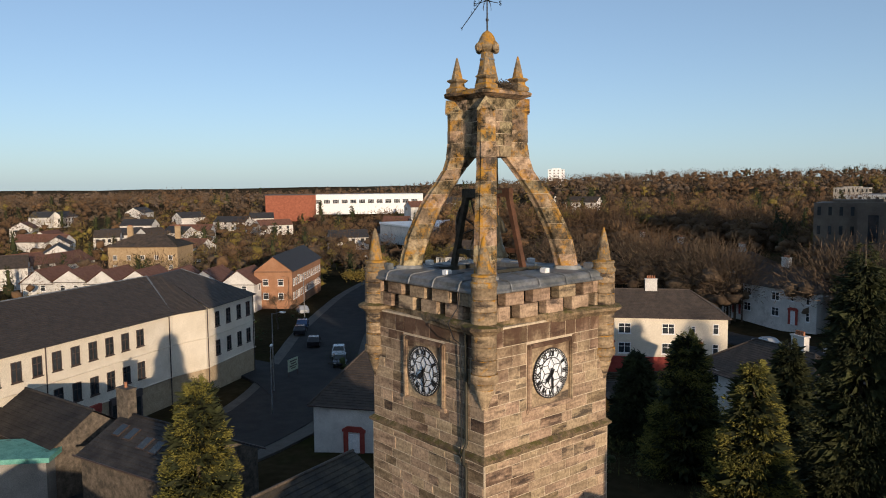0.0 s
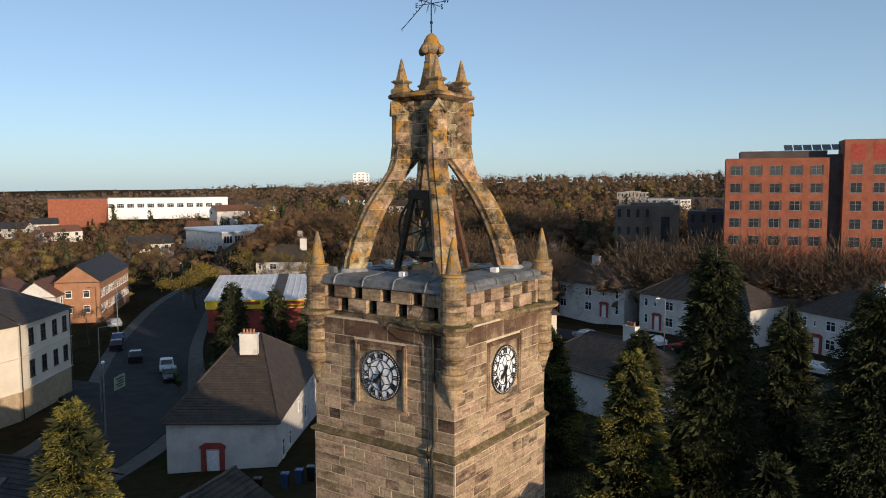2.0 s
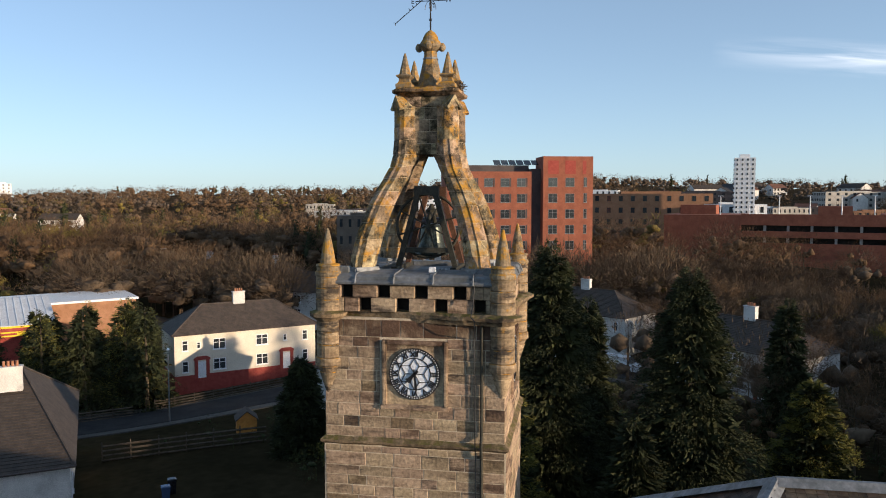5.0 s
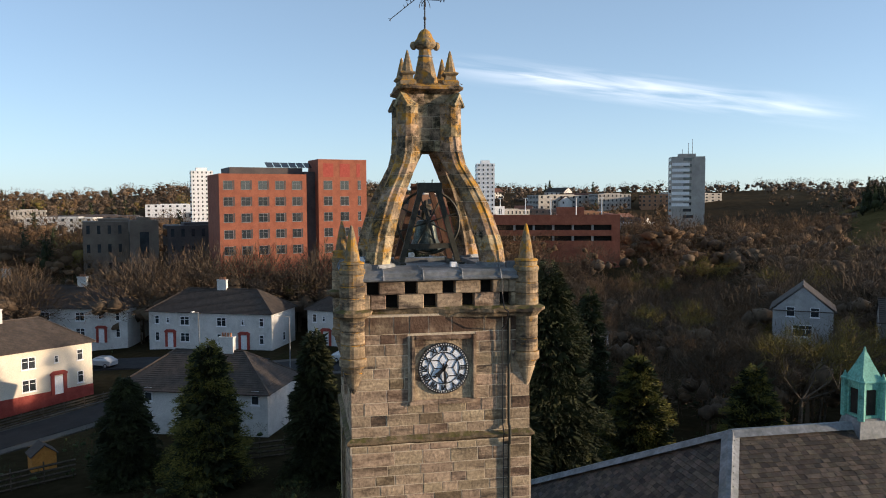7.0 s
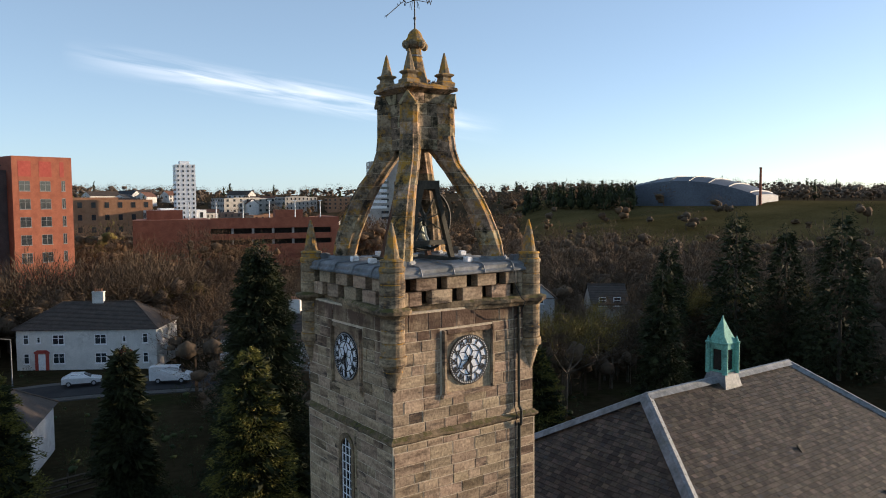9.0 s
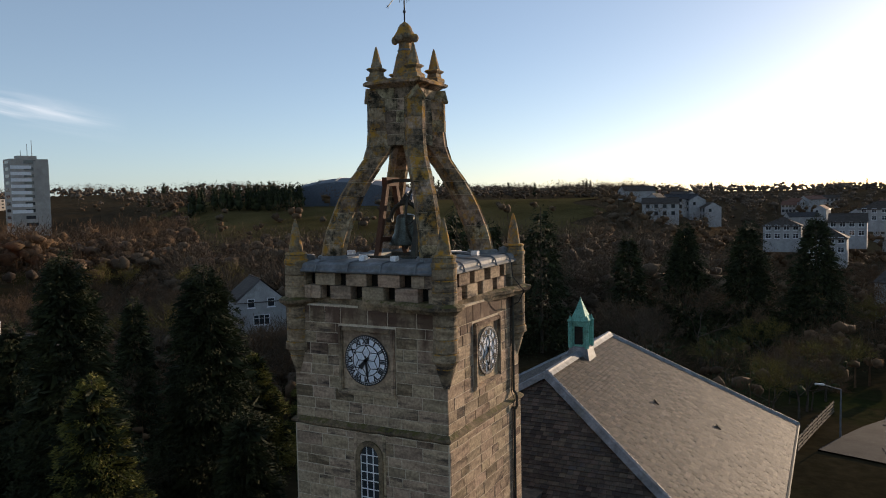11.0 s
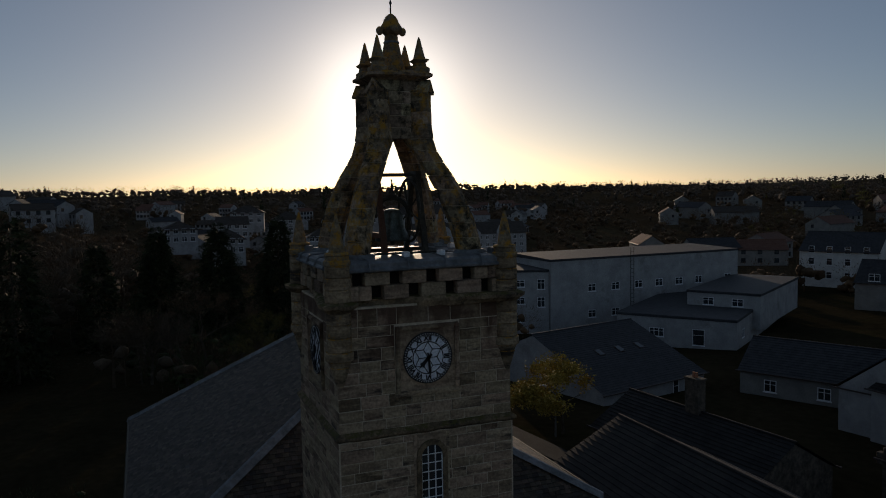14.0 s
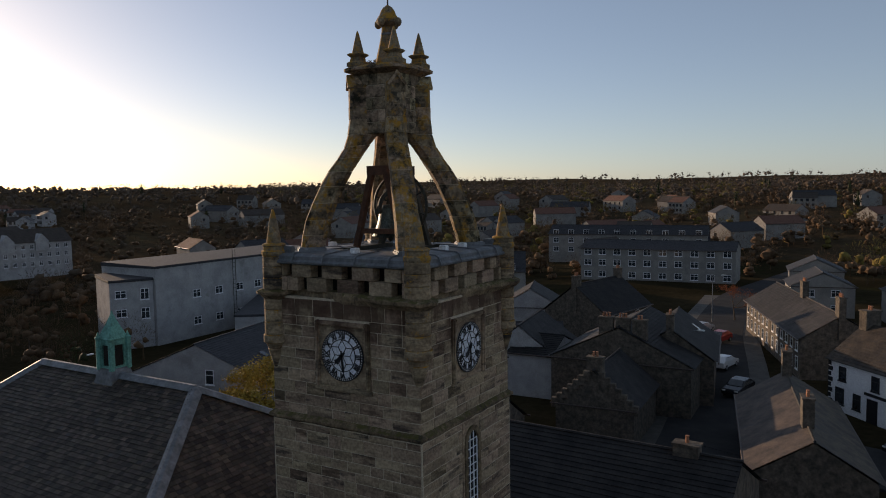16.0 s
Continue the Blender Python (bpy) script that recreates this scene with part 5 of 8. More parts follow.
# the nearer white house with the red door surround
house((-34.6, 12.7), (-27.7, 17.6), 20.5, -1.6, 2.9, 7.7, "white rendered house with dark tiled hipped roof and red door surround", hipin=3.4, chimneys=((0.55, 0.36, 8.2, 4),), fronts=((0.42, 0.1, 1.0, 2.1, 0),), sides=((0.12, 0.9, 0.8, 1.5, 1), (0.25, 0.9, 0.8, 1.3, 1), (0.45, 2.6, 0.8, 1.2, 1), (0.6, 0.9, 0.8, 1.3, 1), (0.78, 2.6, 0.8, 1.2, 1), (0.9, 0.9, 0.8, 1.3, 1)))
# low dark roof below the tower
house((-13.1, -0.6), (-15.4, 6.8), 6.0, 0.0, 3.0, 5.0, "low church hall with a dark slate roof", roof="gable", wall=RUBBLE, tile=SLATE, name="church_hall")

# ---- cream three-storey corner block with shops ----
CR = [(0.05 + 0.075 * i, z, 1.0, 1.7, 2) for i in range(13) for z in (5.3, 8.6)]


def cream_block():
    b = thing("corner_block", pose(0, 0, -3.0), "cream rendered three-storey block above shops, dark tiled roof", "building")
    P = [Vector(p) for p in ((-38.0, -26.5), (-60.2, 10.6), (-61.3, 14.6), (-68.0, 23.6), (-86.0, 13.0), (-81.0, 3.0), (-54.0, -37.0))]
    bm = bmesh.new()
    prism(bm, [[(p.x, p.y, z) for p in P][::-1] for z in (3.6, 10.35)])
    part("wall", bm, RENDER_C, b)
    bm = bmesh.new()
    inset = [p + (Vector((-62.0, -2.0)) - p).normalized() * 0.12 for p in P]
    prism(bm, [[(p.x, p.y, z) for p in inset][::-1] for z in (-2.5, 3.6)])
    part("stone_base", bm, surface("buff_stone", (0.36, 0.27, 0.17), (0.46, 0.36, 0.24), 1.5, 0.9, 0.3, 8), b)
    ridge = [Vector(p) for p in ((-45.7, -31.1), (-71.6, 11.8), (-72.2, 13.6), (-76.5, 17.8))]
    v, f = [], []
    Z, T = 10.35, 13.2
    e3 = lambda p: Vector((p.x, p.y, Z - 0.05))
    r3 = lambda p: Vector((p.x, p.y, T))
    for i, j in ((0, 1), (1, 2), (2, 3)):
        d = (P[j] - P[i]).normalized()
        o = Vector((d.y, -d.x)) * 0.45
        courses(v, f, e3(P[i] + o), e3(P[j] + o), r3(ridge[j]), r3(ridge[i]))
    for i, j, a, c in ((3, 4, 3, 3), (4, 5, 2, 3), (5, 6, 1, 0)):
        courses(v, f, e3(P[i]), e3(P[j]), r3(ridge[c]) if i != 5 else r3(ridge[0]), r3(ridge[a]))
    part("roof", mesh_raw("roof", v, f, TILE), None, b)
    bm = bmesh.new()
    rod(bm, r3(ridge[1]), e3(P[1]), 0.14, n=6)
    rod(bm, r3(ridge[3]), e3(P[3]), 0.10, n=6)
    rod(bm, r3(ridge[0]), r3(ridge[1]), 0.10, n=6)
    part("lead_valley", bm, LEAD, b)

    def along(i, j, u, z, out_=0.0):
        d = P[j] - P[i]
        p = P[i].lerp(P[j], u)
        return pose(p.x, p.y, z, 0, 0, math.degrees(math.atan2(d.y, d.x)) + 180)
    for z in (4.6, 7.9):
        for k in range(20):
            u = 0.03 + k * 0.0475
            if u < 0.9:
                window(b, along(0, 1, u, z), 1.0, 1.7, FRAME_D, 2)
        for u in (0.22, 0.44, 0.66, 0.86):
            window(b, along(2, 3, u, z), 0.95, 1.7, FRAME_D, 2)
    for k in range(7):
        bm = bmesh.new()
        box(bm, -1.9, 1.9, -0.05, 0.18, 0.3, 3.0)
        sh = part("shopfront", bm, GLASS, b, m=along(0, 1, 0.08 + k * 0.125, 0))
        bm = bmesh.new()
        box(bm, -2.1, 2.1, -0.05, 0.30, 3.0, 3.7)
        box(bm, -2.1, -1.9, -0.05, 0.22, 0.0, 3.0)
        box(bm, 1.9, 2.1, -0.05, 0.22, 0.0, 3.0)
        part("fascia", bm, (BLACK, REDPAINT, DARKCLAD, FRAME_D)[k % 4], sh)
        if k in (5, 6):
            bm = bmesh.new()
            box(bm, -0.8, 0.8, 0.30, 0.32, 3.2, 3.5)
            part("sign_bar", bm, surface("blue_sign", (0.05, 0.3, 0.6), (0.08, 0.4, 0.7), 3, 0.5, 0), sh)
    bm = bmesh.new()
    for i, j in ((0, 1), (1, 2), (2, 3)):
        for z in (3.6, 7.0):
            a, c = P[i], P[j]
            d = (c - a).normalized()
            o = Vector((d.y, -d.x)) * 0.06
            rod(bm, (a.x + o.x, a.y + o.y, z), (c.x + o.x, c.y + o.y, z), 0.07, n=4)
    part("band_course", bm, RENDER_C, b)
    for i, j, u in ((0, 1, 0.35), (0, 1, 0.62), (0, 1, 0.985), (2, 3, 0.03), (2, 3, 0.97)):
        bm = bmesh.new()
        m = along(i, j, u, 0)
        rod(bm, m @ Vector((0, 0.08, 0)), m @ Vector((0, 0.08, 10.3)), 0.06, n=5)
        part("down_pipe", bm, FRAME_D, b)


cream_block()

# ---- west: terraces, brick flats, retail sheds ----
W2 = [(0.1 + 0.2 * i, z, 1.1, 1.2, 2) for i in range(5) for z in (0.9, 3.5)]
house((-116.5, 47.0), (-111.5, 52.5), 27.0, -2.4, 4.0, 6.9, "orange brick two-storey flats with grey tiled roof", roof="cross", wall=BRICK_O, tile=TILE_GREY, name="brick_flats", fronts=((0.3, 0.9, 1.1, 1.3, 1), (0.7, 0.9, 1.1, 1.3, 1), (0.3, 3.6, 1.1, 1.3, 1), (0.7, 3.6, 1.1, 1.3, 1)), sides=[(0.05 + 0.075 * i, z, 1.0, 1.4, 1) for i in range(13) for z in (0.8, 3.5)], category="flats")
for i in range(7):
    x, y = -146.0 + 4.75 * i, 12.0 + 4.75 * i
    house((x, y), (x + 4.7, y + 4.7), 10.0, -3.0, 2.0 + 0.35 * (i % 2), 4.6, "white rendered terraced house with red-brown tiled roof", roof="cross", tile=TILE_RED, fronts=((0.3, 3.5, 1.0, 1.2, 1), (0.7, 3.5, 1.0, 1.2, 1)), sides=((0.3, 3.5, 1.0, 1.2, 1),), group="white terrace", name="terraced_house")
house((-194.0, 42.0), (-181.0, 56.0), 11.0, -2.6, 4.4, 7.4, "tan sandstone villa with slate hipped roof", wall=surface("tan_stone", (0.30, 0.21, 0.12), (0.40, 0.29, 0.17), 1.2, 0.9, 0.3, 8), tile=SLATE, fronts=W2, chimneys=((0.2, 0.5, 9.5, 4), (0.9, 0.5, 9.5, 4)), name="villa")


def tyre_shop():
    s = thing("tyre_shop", pose(-86.0, 56.0, -2.0, 0, 0, 42), "low retail shed with white metal roof and yellow fascia", "shop")
    bm = bmesh.new()
    box(bm, 0, 22, 0, 14, -1, 4.2)
    part("wall", bm, REDPAINT, s)
    bm = bmesh.new()
    prism(bm, [[(x, -0.5, 4.25), (x, 14.5, 6.6), (x, 14.5, 6.75), (x, -0.5, 4.4)][::-1] for x in (-0.4, 22.4)])
    part("roof", bm, surface("white_metal", (0.55, 0.55, 0.56), (0.68, 0.68, 0.68), 0.6, 0.5, 0.2, 6), s)
    bm = bmesh.new()
    for i in range(22):
        box(bm, i + 0.45, i + 0.55, -0.4, 14.4, 0, 0.08)
    for v in bm.verts:
        v.co.z += 4.40 + (v.co.y + 0.4) * 0.157
    part("ribbed_sheet", bm, FRAME_W, s)
    bm = bmesh.new()
    prism(bm, [[(10.2, y, 4.40 + (y + 0.5) * 0.157 + dz) for y in (-0.5, 14.4)] + [(12.0, y, 4.40 + (y + 0.5) * 0.157 + dz) for y in (14.4, -0.5)] for dz in (0.0, 0.12)])
    part("roof_strip", bm, DARKCLAD, s)
    bm = bmesh.new()
    box(bm, -0.2, 22.2, -0.62, -0.4, 2.9, 4.35)
    part("fascia", bm, surface("yellow_sign", (0.75, 0.50, 0.02), (0.82, 0.56, 0.04), 2, 0.5, 0), s, "yellow sign fascia")
    bm = bmesh.new()
    for x0, x1 in ((2.0, 8.5), (12.5, 20.5)):
        box(bm, x0, x1, -0.66, -0.6, 3.6, 4.1)
        box(bm, x0, x0 + 0.6 * (x1 - x0), -0.66, -0.6, 3.1, 3.4)
    part("sign_bar", bm, REDPAINT, s)


tyre_shop()
house((-84.0, 78.0), (-70.0, 92.0), 12.0, -1.8, 3.0, 3.5, "low flat-roofed retail shed with pale roof", roof="flat", wall=BRICK_O, tile=FRAME_W, name="retail_shed", category="shop")
house((-195.0, 146.0), (-186.0, 186.0), 30.0, 0.5, 4.8, 5.6, "long white supermarket with a flat pale roof", roof="flat", wall=RENDER_W, tile=FRAME_W, name="supermarket", category="shop", fronts=[(0.05 + 0.1 * i, 0.5, 3.2, 2.6, 3) for i in range(10)])
house((-118.0, 94.0), (-108.0, 102.0), 9.0, -1.6, 3.6, 7.0, "white rendered house with brown hipped roof", fronts=SEMI[:5], chimneys=((0.8, 0.5, 8.4, 4),), name="house")
house((-130.0, 118.0), (-121.0, 128.0), 9.0, -1.2, 3.8, 7.2, "white rendered house with gabled roof", fronts=SEMI[:5], roof="gable", chimneys=((0.1, 0.5, 8.6, 4),), name="house")
# far housing on the western slopes
rng_far = random.Random(21)


def far_houses(n, a0, a1, r0, r1, label, group, tiles=(TILE, TILE_RED, TILE_GREY), wall=RENDER_W, big=1.0):
    for _ in range(n):
        a, r = radians(rng_far.uniform(a0, a1)), rng_far.uniform(r0, r1)
        x, y = r * math.cos(a), r * math.sin(a)
        g = gz(x, y)
        t = rng_far.uniform(0, 360)
        w = rng_far.uniform(9, 20) * big
        dx, dy = w * math.cos(radians(t)), w * math.sin(radians(t))
        hh = rng_far.uniform(4.4, 5.4) * (1.4 if big > 1.2 else 1)
        house((x, y), (x + dx, y + dy), rng_far.uniform(7.5, 9.5) * big, g, g + hh, g + hh + 2.6 * big, label, roof="gable", tile=rng_far.choice(tiles), wall=wall,
              fronts=[(0.15 + 0.23 * i, z, 1.2, 1.3, 1) for i in range(4) for z in (0.9, 3.3)], sides=((0.3, 3.2, 1.0, 1.2, 1), (-0.3, 3.2, 1.0, 1.2, 1)), group=group, name="far_house", far=True)


far_houses(34, 158, 186, 175, 420, "distant white rendered house among bare trees", "western housing estate")
far_houses(10, 130, 158, 240, 430, "distant white house on the wooded rise", "north-western houses")
far_houses(64, -30, 12, 230, 470, "distant pale rendered house on the far slope", "eastern housing estate", wall=HARL, big=0.72)
far_houses(34, -75, -40, 170, 480, "distant grey rendered house among trees", "southern housing estate", wall=RENDER_G)
far_houses(22, -100, -75, 190, 420, "distant grey rendered house among trees", "southern housing estate", wall=RENDER_G)
far_houses(14, 60, 85, 260, 520, "distant pale house on the skyline", "northern houses")
house((-353.0, 168.0), (-341.0, 192.0), 18.0, 3.0, 14.6, 15.0, "red brick hall block on the rise", roof="flat", wall=BRICK, tile=DARKCLAD, name="brick_hall", category="building")
house((-352.0, 197.0), (-318.0, 248.0), 16.0, 6.0, 14.2, 14.7, "long white school building with a glazed end", roof="flat", wall=FRAME_W, tile=FRAME_W, name="school", category="building", fronts=[(0.04 + 0.08 * i, 3.5, 3.4, 2.2, 4) for i in range(12)])


# ---- north: office block, car park, towers ----
def office():
    o = thing("office_block", pose(-17.8, 105.6, 11.0, 0, 0, 15.6) @ Matrix.Diagonal((0.735, 0.73, 0.745, 1)), "red brick five-storey office block with square windows", "office building")
    bm = bmesh.new()
    box(bm, 0, 20.5, 0, 16, -6, 18.8)
    part("wall", bm, BRICK, o)
    bm = bmesh.new()
    box(bm, 20.5, 23.4, 1.5, 15, -6, 19.5)
    part("dark_link", bm, DARKCLAD, o)
    t = new("tall_wing")
    t.parent = o
    t.matrix_basis = pose(21.9, -1.2, 0)
    bm = bmesh.new()
    box(bm, 1.2, 13.5, 0, 8.5, -6, 22.4)
    part("wall", bm, BRICK, t)
    bm = bmesh.new()
    box(bm, 10.0, 14.2, 8.5, 20, -6, 19.8)
    part("rear_wall", bm, BRICK, t)
    for row in range(5):
        z = 15.2 - row * 3.75
        for i in range(5):
            window(o, pose(2.0 + i * 4.0, 0, z, 0, 0, 180), 2.1, 2.0, LEAD, 2)
        for i in range(2):
            window(t, pose(3.6 + i * 4.2, 0, z - (0.0 if row else 0.0), 0, 0, 180), 2.2, 2.1, LEAD, 2)
        window(t, pose(11.6, 0, z, 0, 0, 180), 0.8, 2.2, LEAD, 2)
        for i in range(6):
            window(t, pose(13.5, 1.2 + i * 1.25, z, 0, 0, -90), 0.7, 2.2, LEAD, 2)
        for i in range(4):
            window(t, pose(14.2, 9.6 + i * 2.6, z - 0.5, 0, 0, -90), 0.8, 2.2, LEAD, 2)
        for i in range(5):
            bm = bmesh.new()
            box(bm, 3.15 + i * 4.0, 3.5 + i * 4.0, -0.06, 0.1, z, z + 2.1)
            part("metal_fin", bm, DARKCLAD, o)
    for x0, x1 in ((2.4, 5.0), (6.6, 9.2), (10.9, 11.8)):
        bm = bmesh.new()
        box(bm, x0, x1, -0.03, 0.1, 18.2, 21.4)
        part("recess_panel", bm, REDPAINT, t)
    bm = bmesh.new()
    box(bm, 3, 20.4, 3, 14, 18.8, 20.4)
    part("plant_room", bm, DARKCLAD, o)
    for i in range(10):
        bm = bmesh.new()
        prism(bm, [[(12.0 + i * 1.9, 4.0, 20.5 + dz), (13.7 + i * 1.9, 4.0, 20.5 + dz), (13.7 + i * 1.9, 6.4, 21.7 + dz), (12.0 + i * 1.9, 6.4, 21.7 + dz)] for dz in (0, 0.1)])
        part("solar_panel", bm, GLASS, o)


office()


def car_park():
    c = thing("multi_storey_car_park", pose(22.6, 137.5, 9.0, 0, 0, -16.5) @ Matrix.Diagonal((1.20, 0.9, 0.82, 1)), "red brick multi-storey car park with dark open decks", "car park")
    bm = bmesh.new()
    box(bm, 0, 35, 0, 20, -4, 1.5)
    part("base_wall", bm, BRICK, c)
    bm = bmesh.new()
    box(bm, 0, 12.5, 0.0, 20, 1.5, 9.6)
    part("wall", bm, BRICK, c)
    bm = bmesh.new()
    box(bm, 33.6, 35, 0, 20, 1.5, 9.9)
    part("end_wall", bm, BRICK, c)
    # near-black block filling the decks, with their shade put into its colour
    bm = bmesh.new()
    box(bm, 12.5, 33.6, 1.5, 19, 1.5, 8.0)
    part("deck_shade_fill", bm, SHADE_BLACK, c)
    for z in (1.5, 4.3, 7.2):
        bm = bmesh.new()
        box(bm, 12.5, 33.6, -0.05, 0.3, z, z + 1.5 + (1.2 if z > 7 else 0))
        part("parapet", bm, BRICK, c)
    for i in range(1, 6):
        bm = bmesh.new()
        box(bm, 12.5 + 3.5 * i, 12.9 + 3.5 * i, 0.35, 0.8, 1.5, 9.0)
        part("column", bm, CONCRETE, c)
    bm = bmesh.new()
    box(bm, 2, 8, 6, 12, 9.6, 12.0)
    part("stair_head", bm, BRICK, c)
    bm = bmesh.new()
    box(bm, 24, 29, 5, 10, 9.6, 11.8)
    part("stair_head", bm, BRICK, c)
    for i in range(6):
        bm = bmesh.new()
        x = 9 + i * 4.6
        rod(bm, (x, 3, 9.0), (x, 3, 14.2), 0.10, 0.07, 6)
        box(bm, x - 0.4, x + 0.4, 2.9, 3.1, 14.2, 14.35)
        part("lamp_column", bm, FRAME_W, c)


car_park()


def slab(name, x, y, base, top, w, d, turn, mat, floors, cols, label, cat="tower block"):
    b = thing(name, pose(x, y, base, 0, 0, turn), label, cat)
    h = top - base
    bm = bmesh.new()
    box(bm, -w / 2, w / 2, -d / 2, d / 2, -8, h)
    part("wall", bm, mat, b)
    bm = bmesh.new()
    box(bm, -w / 4, w / 4, -d / 4, d / 4, h, h + 0.05 * h)
    part("plant_room", bm, mat, b)
    bm = bmesh.new()
    for j in range(floors):
        z = (j + 0.35) * h / floors
        for i in range(cols):
            xx = -w / 2 + (i + 0.5) * w / cols
            box(bm, xx - w / cols * 0.16, xx + w / cols * 0.16, -d / 2 - 0.06, -d / 2 + 0.1, z, z + 0.45 * h / floors)
            yy = -d / 2 + (i + 0.5) * d / cols
            box(bm, -w / 2 - 0.06, -w / 2 + 0.1, yy - d / cols * 0.25, yy + d / cols * 0.25, z, z + 0.45 * h / floors)
            box(bm, w / 2 - 0.1, w / 2 + 0.06, yy - d / cols * 0.25, yy + d / cols * 0.25, z, z + 0.45 * h / floors)
    tagged(part("glazing", bm, GLASS, b), kind="stuff")
    return b


slab("tower_block", -30.0, 181.6, 12, 28.4, 5.4, 5.0, 12, FRAME_W, 15, 5, "distant white high-rise block of flats")
slab("tower_block", 49.0, 190.2, 12, 31.0, 5.2, 5.0, -8, FRAME_W, 15, 4, "distant pale high-rise block of flats")
t2 = slab("tower_block", 112, 188, 14, 33.2, 9.6, 6.8, -18, CONCRETE, 10, 1, "distant office tower with banded windows")
for j in range(8):
    bm = bmesh.new()
    box(bm, -4.86, 0.3, -3.5, -3.3, 4.2 + j * 1.75, 5.1 + j * 1.75)
    part("white_band", bm, FRAME_W, t2)
bm = bmesh.new()
box(bm, 0.9, 4.84, -3.5, -3.3, 2, 18.6)
part("side_panel", bm, CONCRETE, t2)
for x in (-1.2, 0.5, 1.7):
    bm = bmesh.new()
    rod(bm, (x, 0, 19.2), (x, 0, 23 + x), 0.09, 0.05, 5)
    part("mast", bm, FRAME_D, t2)
slab("tower_block", -513, 580, 10, 33.0, 17, 14, 40, FRAME_W, 8, 4, "distant white block of flats above the woods")
slab("office_building", -40.5, 131, 6, 16.6, 11, 10, 15, CONCRETE_B, 3, 6, "brown concrete civic building with a stair tower", "building")
slab("stair_tower", -33.5, 123.5, 6, 16.9, 5.0, 4, 15, CONCRETE_B, 1, 1, "brown concrete stair tower", "building")
slab("library", -24.0, 129, 6, 15.8, 13, 9, 15, DARKCLAD, 3, 7, "dark banded civic offices", "building")
slab("office_building", 26, 206, 8, 21.5, 34, 12, -4, BRICK_O, 4, 10, "brown office building with rows of windows", "building")
slab("office_building", 48, 198, 8, 18.5, 16, 10, -4, FRAME_W, 3, 6, "low white office building", "building")
for i in range(26):
    a = radians(60 + i * 2.0)
    r = 300 + 130 * rng_far.random()
    x, y = r * math.cos(a), r * math.sin(a)
    slab("town_building", x, y, gz(x, y), gz(x, y) + rng_far.uniform(5, 10), rng_far.uniform(14, 36), 12, rng_far.uniform(-25, 25), rng_far.choice((RENDER_W, CONCRETE, BRICK_O, DARKCLAD, FRAME_W)), 3, 8, "distant town building on the skyline", "building")

# ---- east: sports dome, chimney, hillside houses, flats ----
dome = thing("sports_dome", pose(256, 176, 20.0, 0, 0, -70) @ Matrix.Diagonal((0.80, 0.8, 1.0, 1)), "wide low arched grey roof of a sports hall with pale ribs", "sports hall")
n = 24
DOME_H = 9.6


def dome_z(u):
    """Height of the shallow arch at the fraction u of its span."""
    return DOME_H * math.sin(math.pi * (0.04 + 0.92 * u)) ** 0.75


bm = bmesh.new()
rings_ = []
for y, k in ((-26, 0.80), (-14, 1.0), (0, 1.03), (14, 1.0), (26, 0.80)):
    rings_.append([(-38 + 76 * i / n, y, k * dome_z(i / n)) for i in range(n + 1)] + [(38, y, -6), (-38, y, -6)])
prism(bm, rings_[::-1])
part("roof", bm, surface("grey_metal", (0.075, 0.085, 0.105), (0.12, 0.135, 0.16), 0.05, 0.6, 0.1, 2, 0, 0.3), dome)
for i in range(2, n, 3):
    bm = bmesh.new()
    z, x = dome_z(i / n), -38 + 76 * i / n
    prism(bm, [[(x - 0.25, y, k * z - 0.6), (x + 0.25, y, k * z - 0.6), (x + 0.25, y, k * z + 0.3), (x - 0.25, y, k * z + 0.3)] for y, k in ((26.2, 0.80), (14, 1.0), (0, 1.03), (-14, 1.0), (-26.2, 0.80))])
    part("roof_rib", bm, LEAD, dome)
ch = thing("brick_chimney", pose(250.5, 141, 17), "distant dark brick chimney stack", "chimney")
part("shaft", lathe([(0.55, -1), (0.42, 14.6), (0.52, 14.7), (0.52, 15.2)], 10), BRICK, ch)
house((53.0, 57.5), (58.4, 53.5), 7.0, 2.6, 6.6, 9.6, "white hillside cottage with gabled roof behind bare trees", roof="cross", fronts=((0.3, 3.2, 1, 1.2, 1), (0.7, 3.2, 1, 1.2, 1), (0.5, 0.8, 2.2, 1.4, 3)), sides=((0.5, 0.8, 1.2, 1.3, 2),), name="cottage", wall=HARL)
house((61.0, 49.0), (65.0, 46.0), 6.0, 2.5, 6.0, 8.4, "pale hillside cottage half hidden by trees", roof="gable", fronts=((0.3, 3.2, 1, 1.2, 1), (0.7, 3.2, 1, 1.2, 1)), name="cottage", wall=RENDER_G)
FL = [(0.06 + 0.11 * i, z, 1.2, 1.3, 2) for i in range(9) for z in (0.9, 3.7, 6.4)]


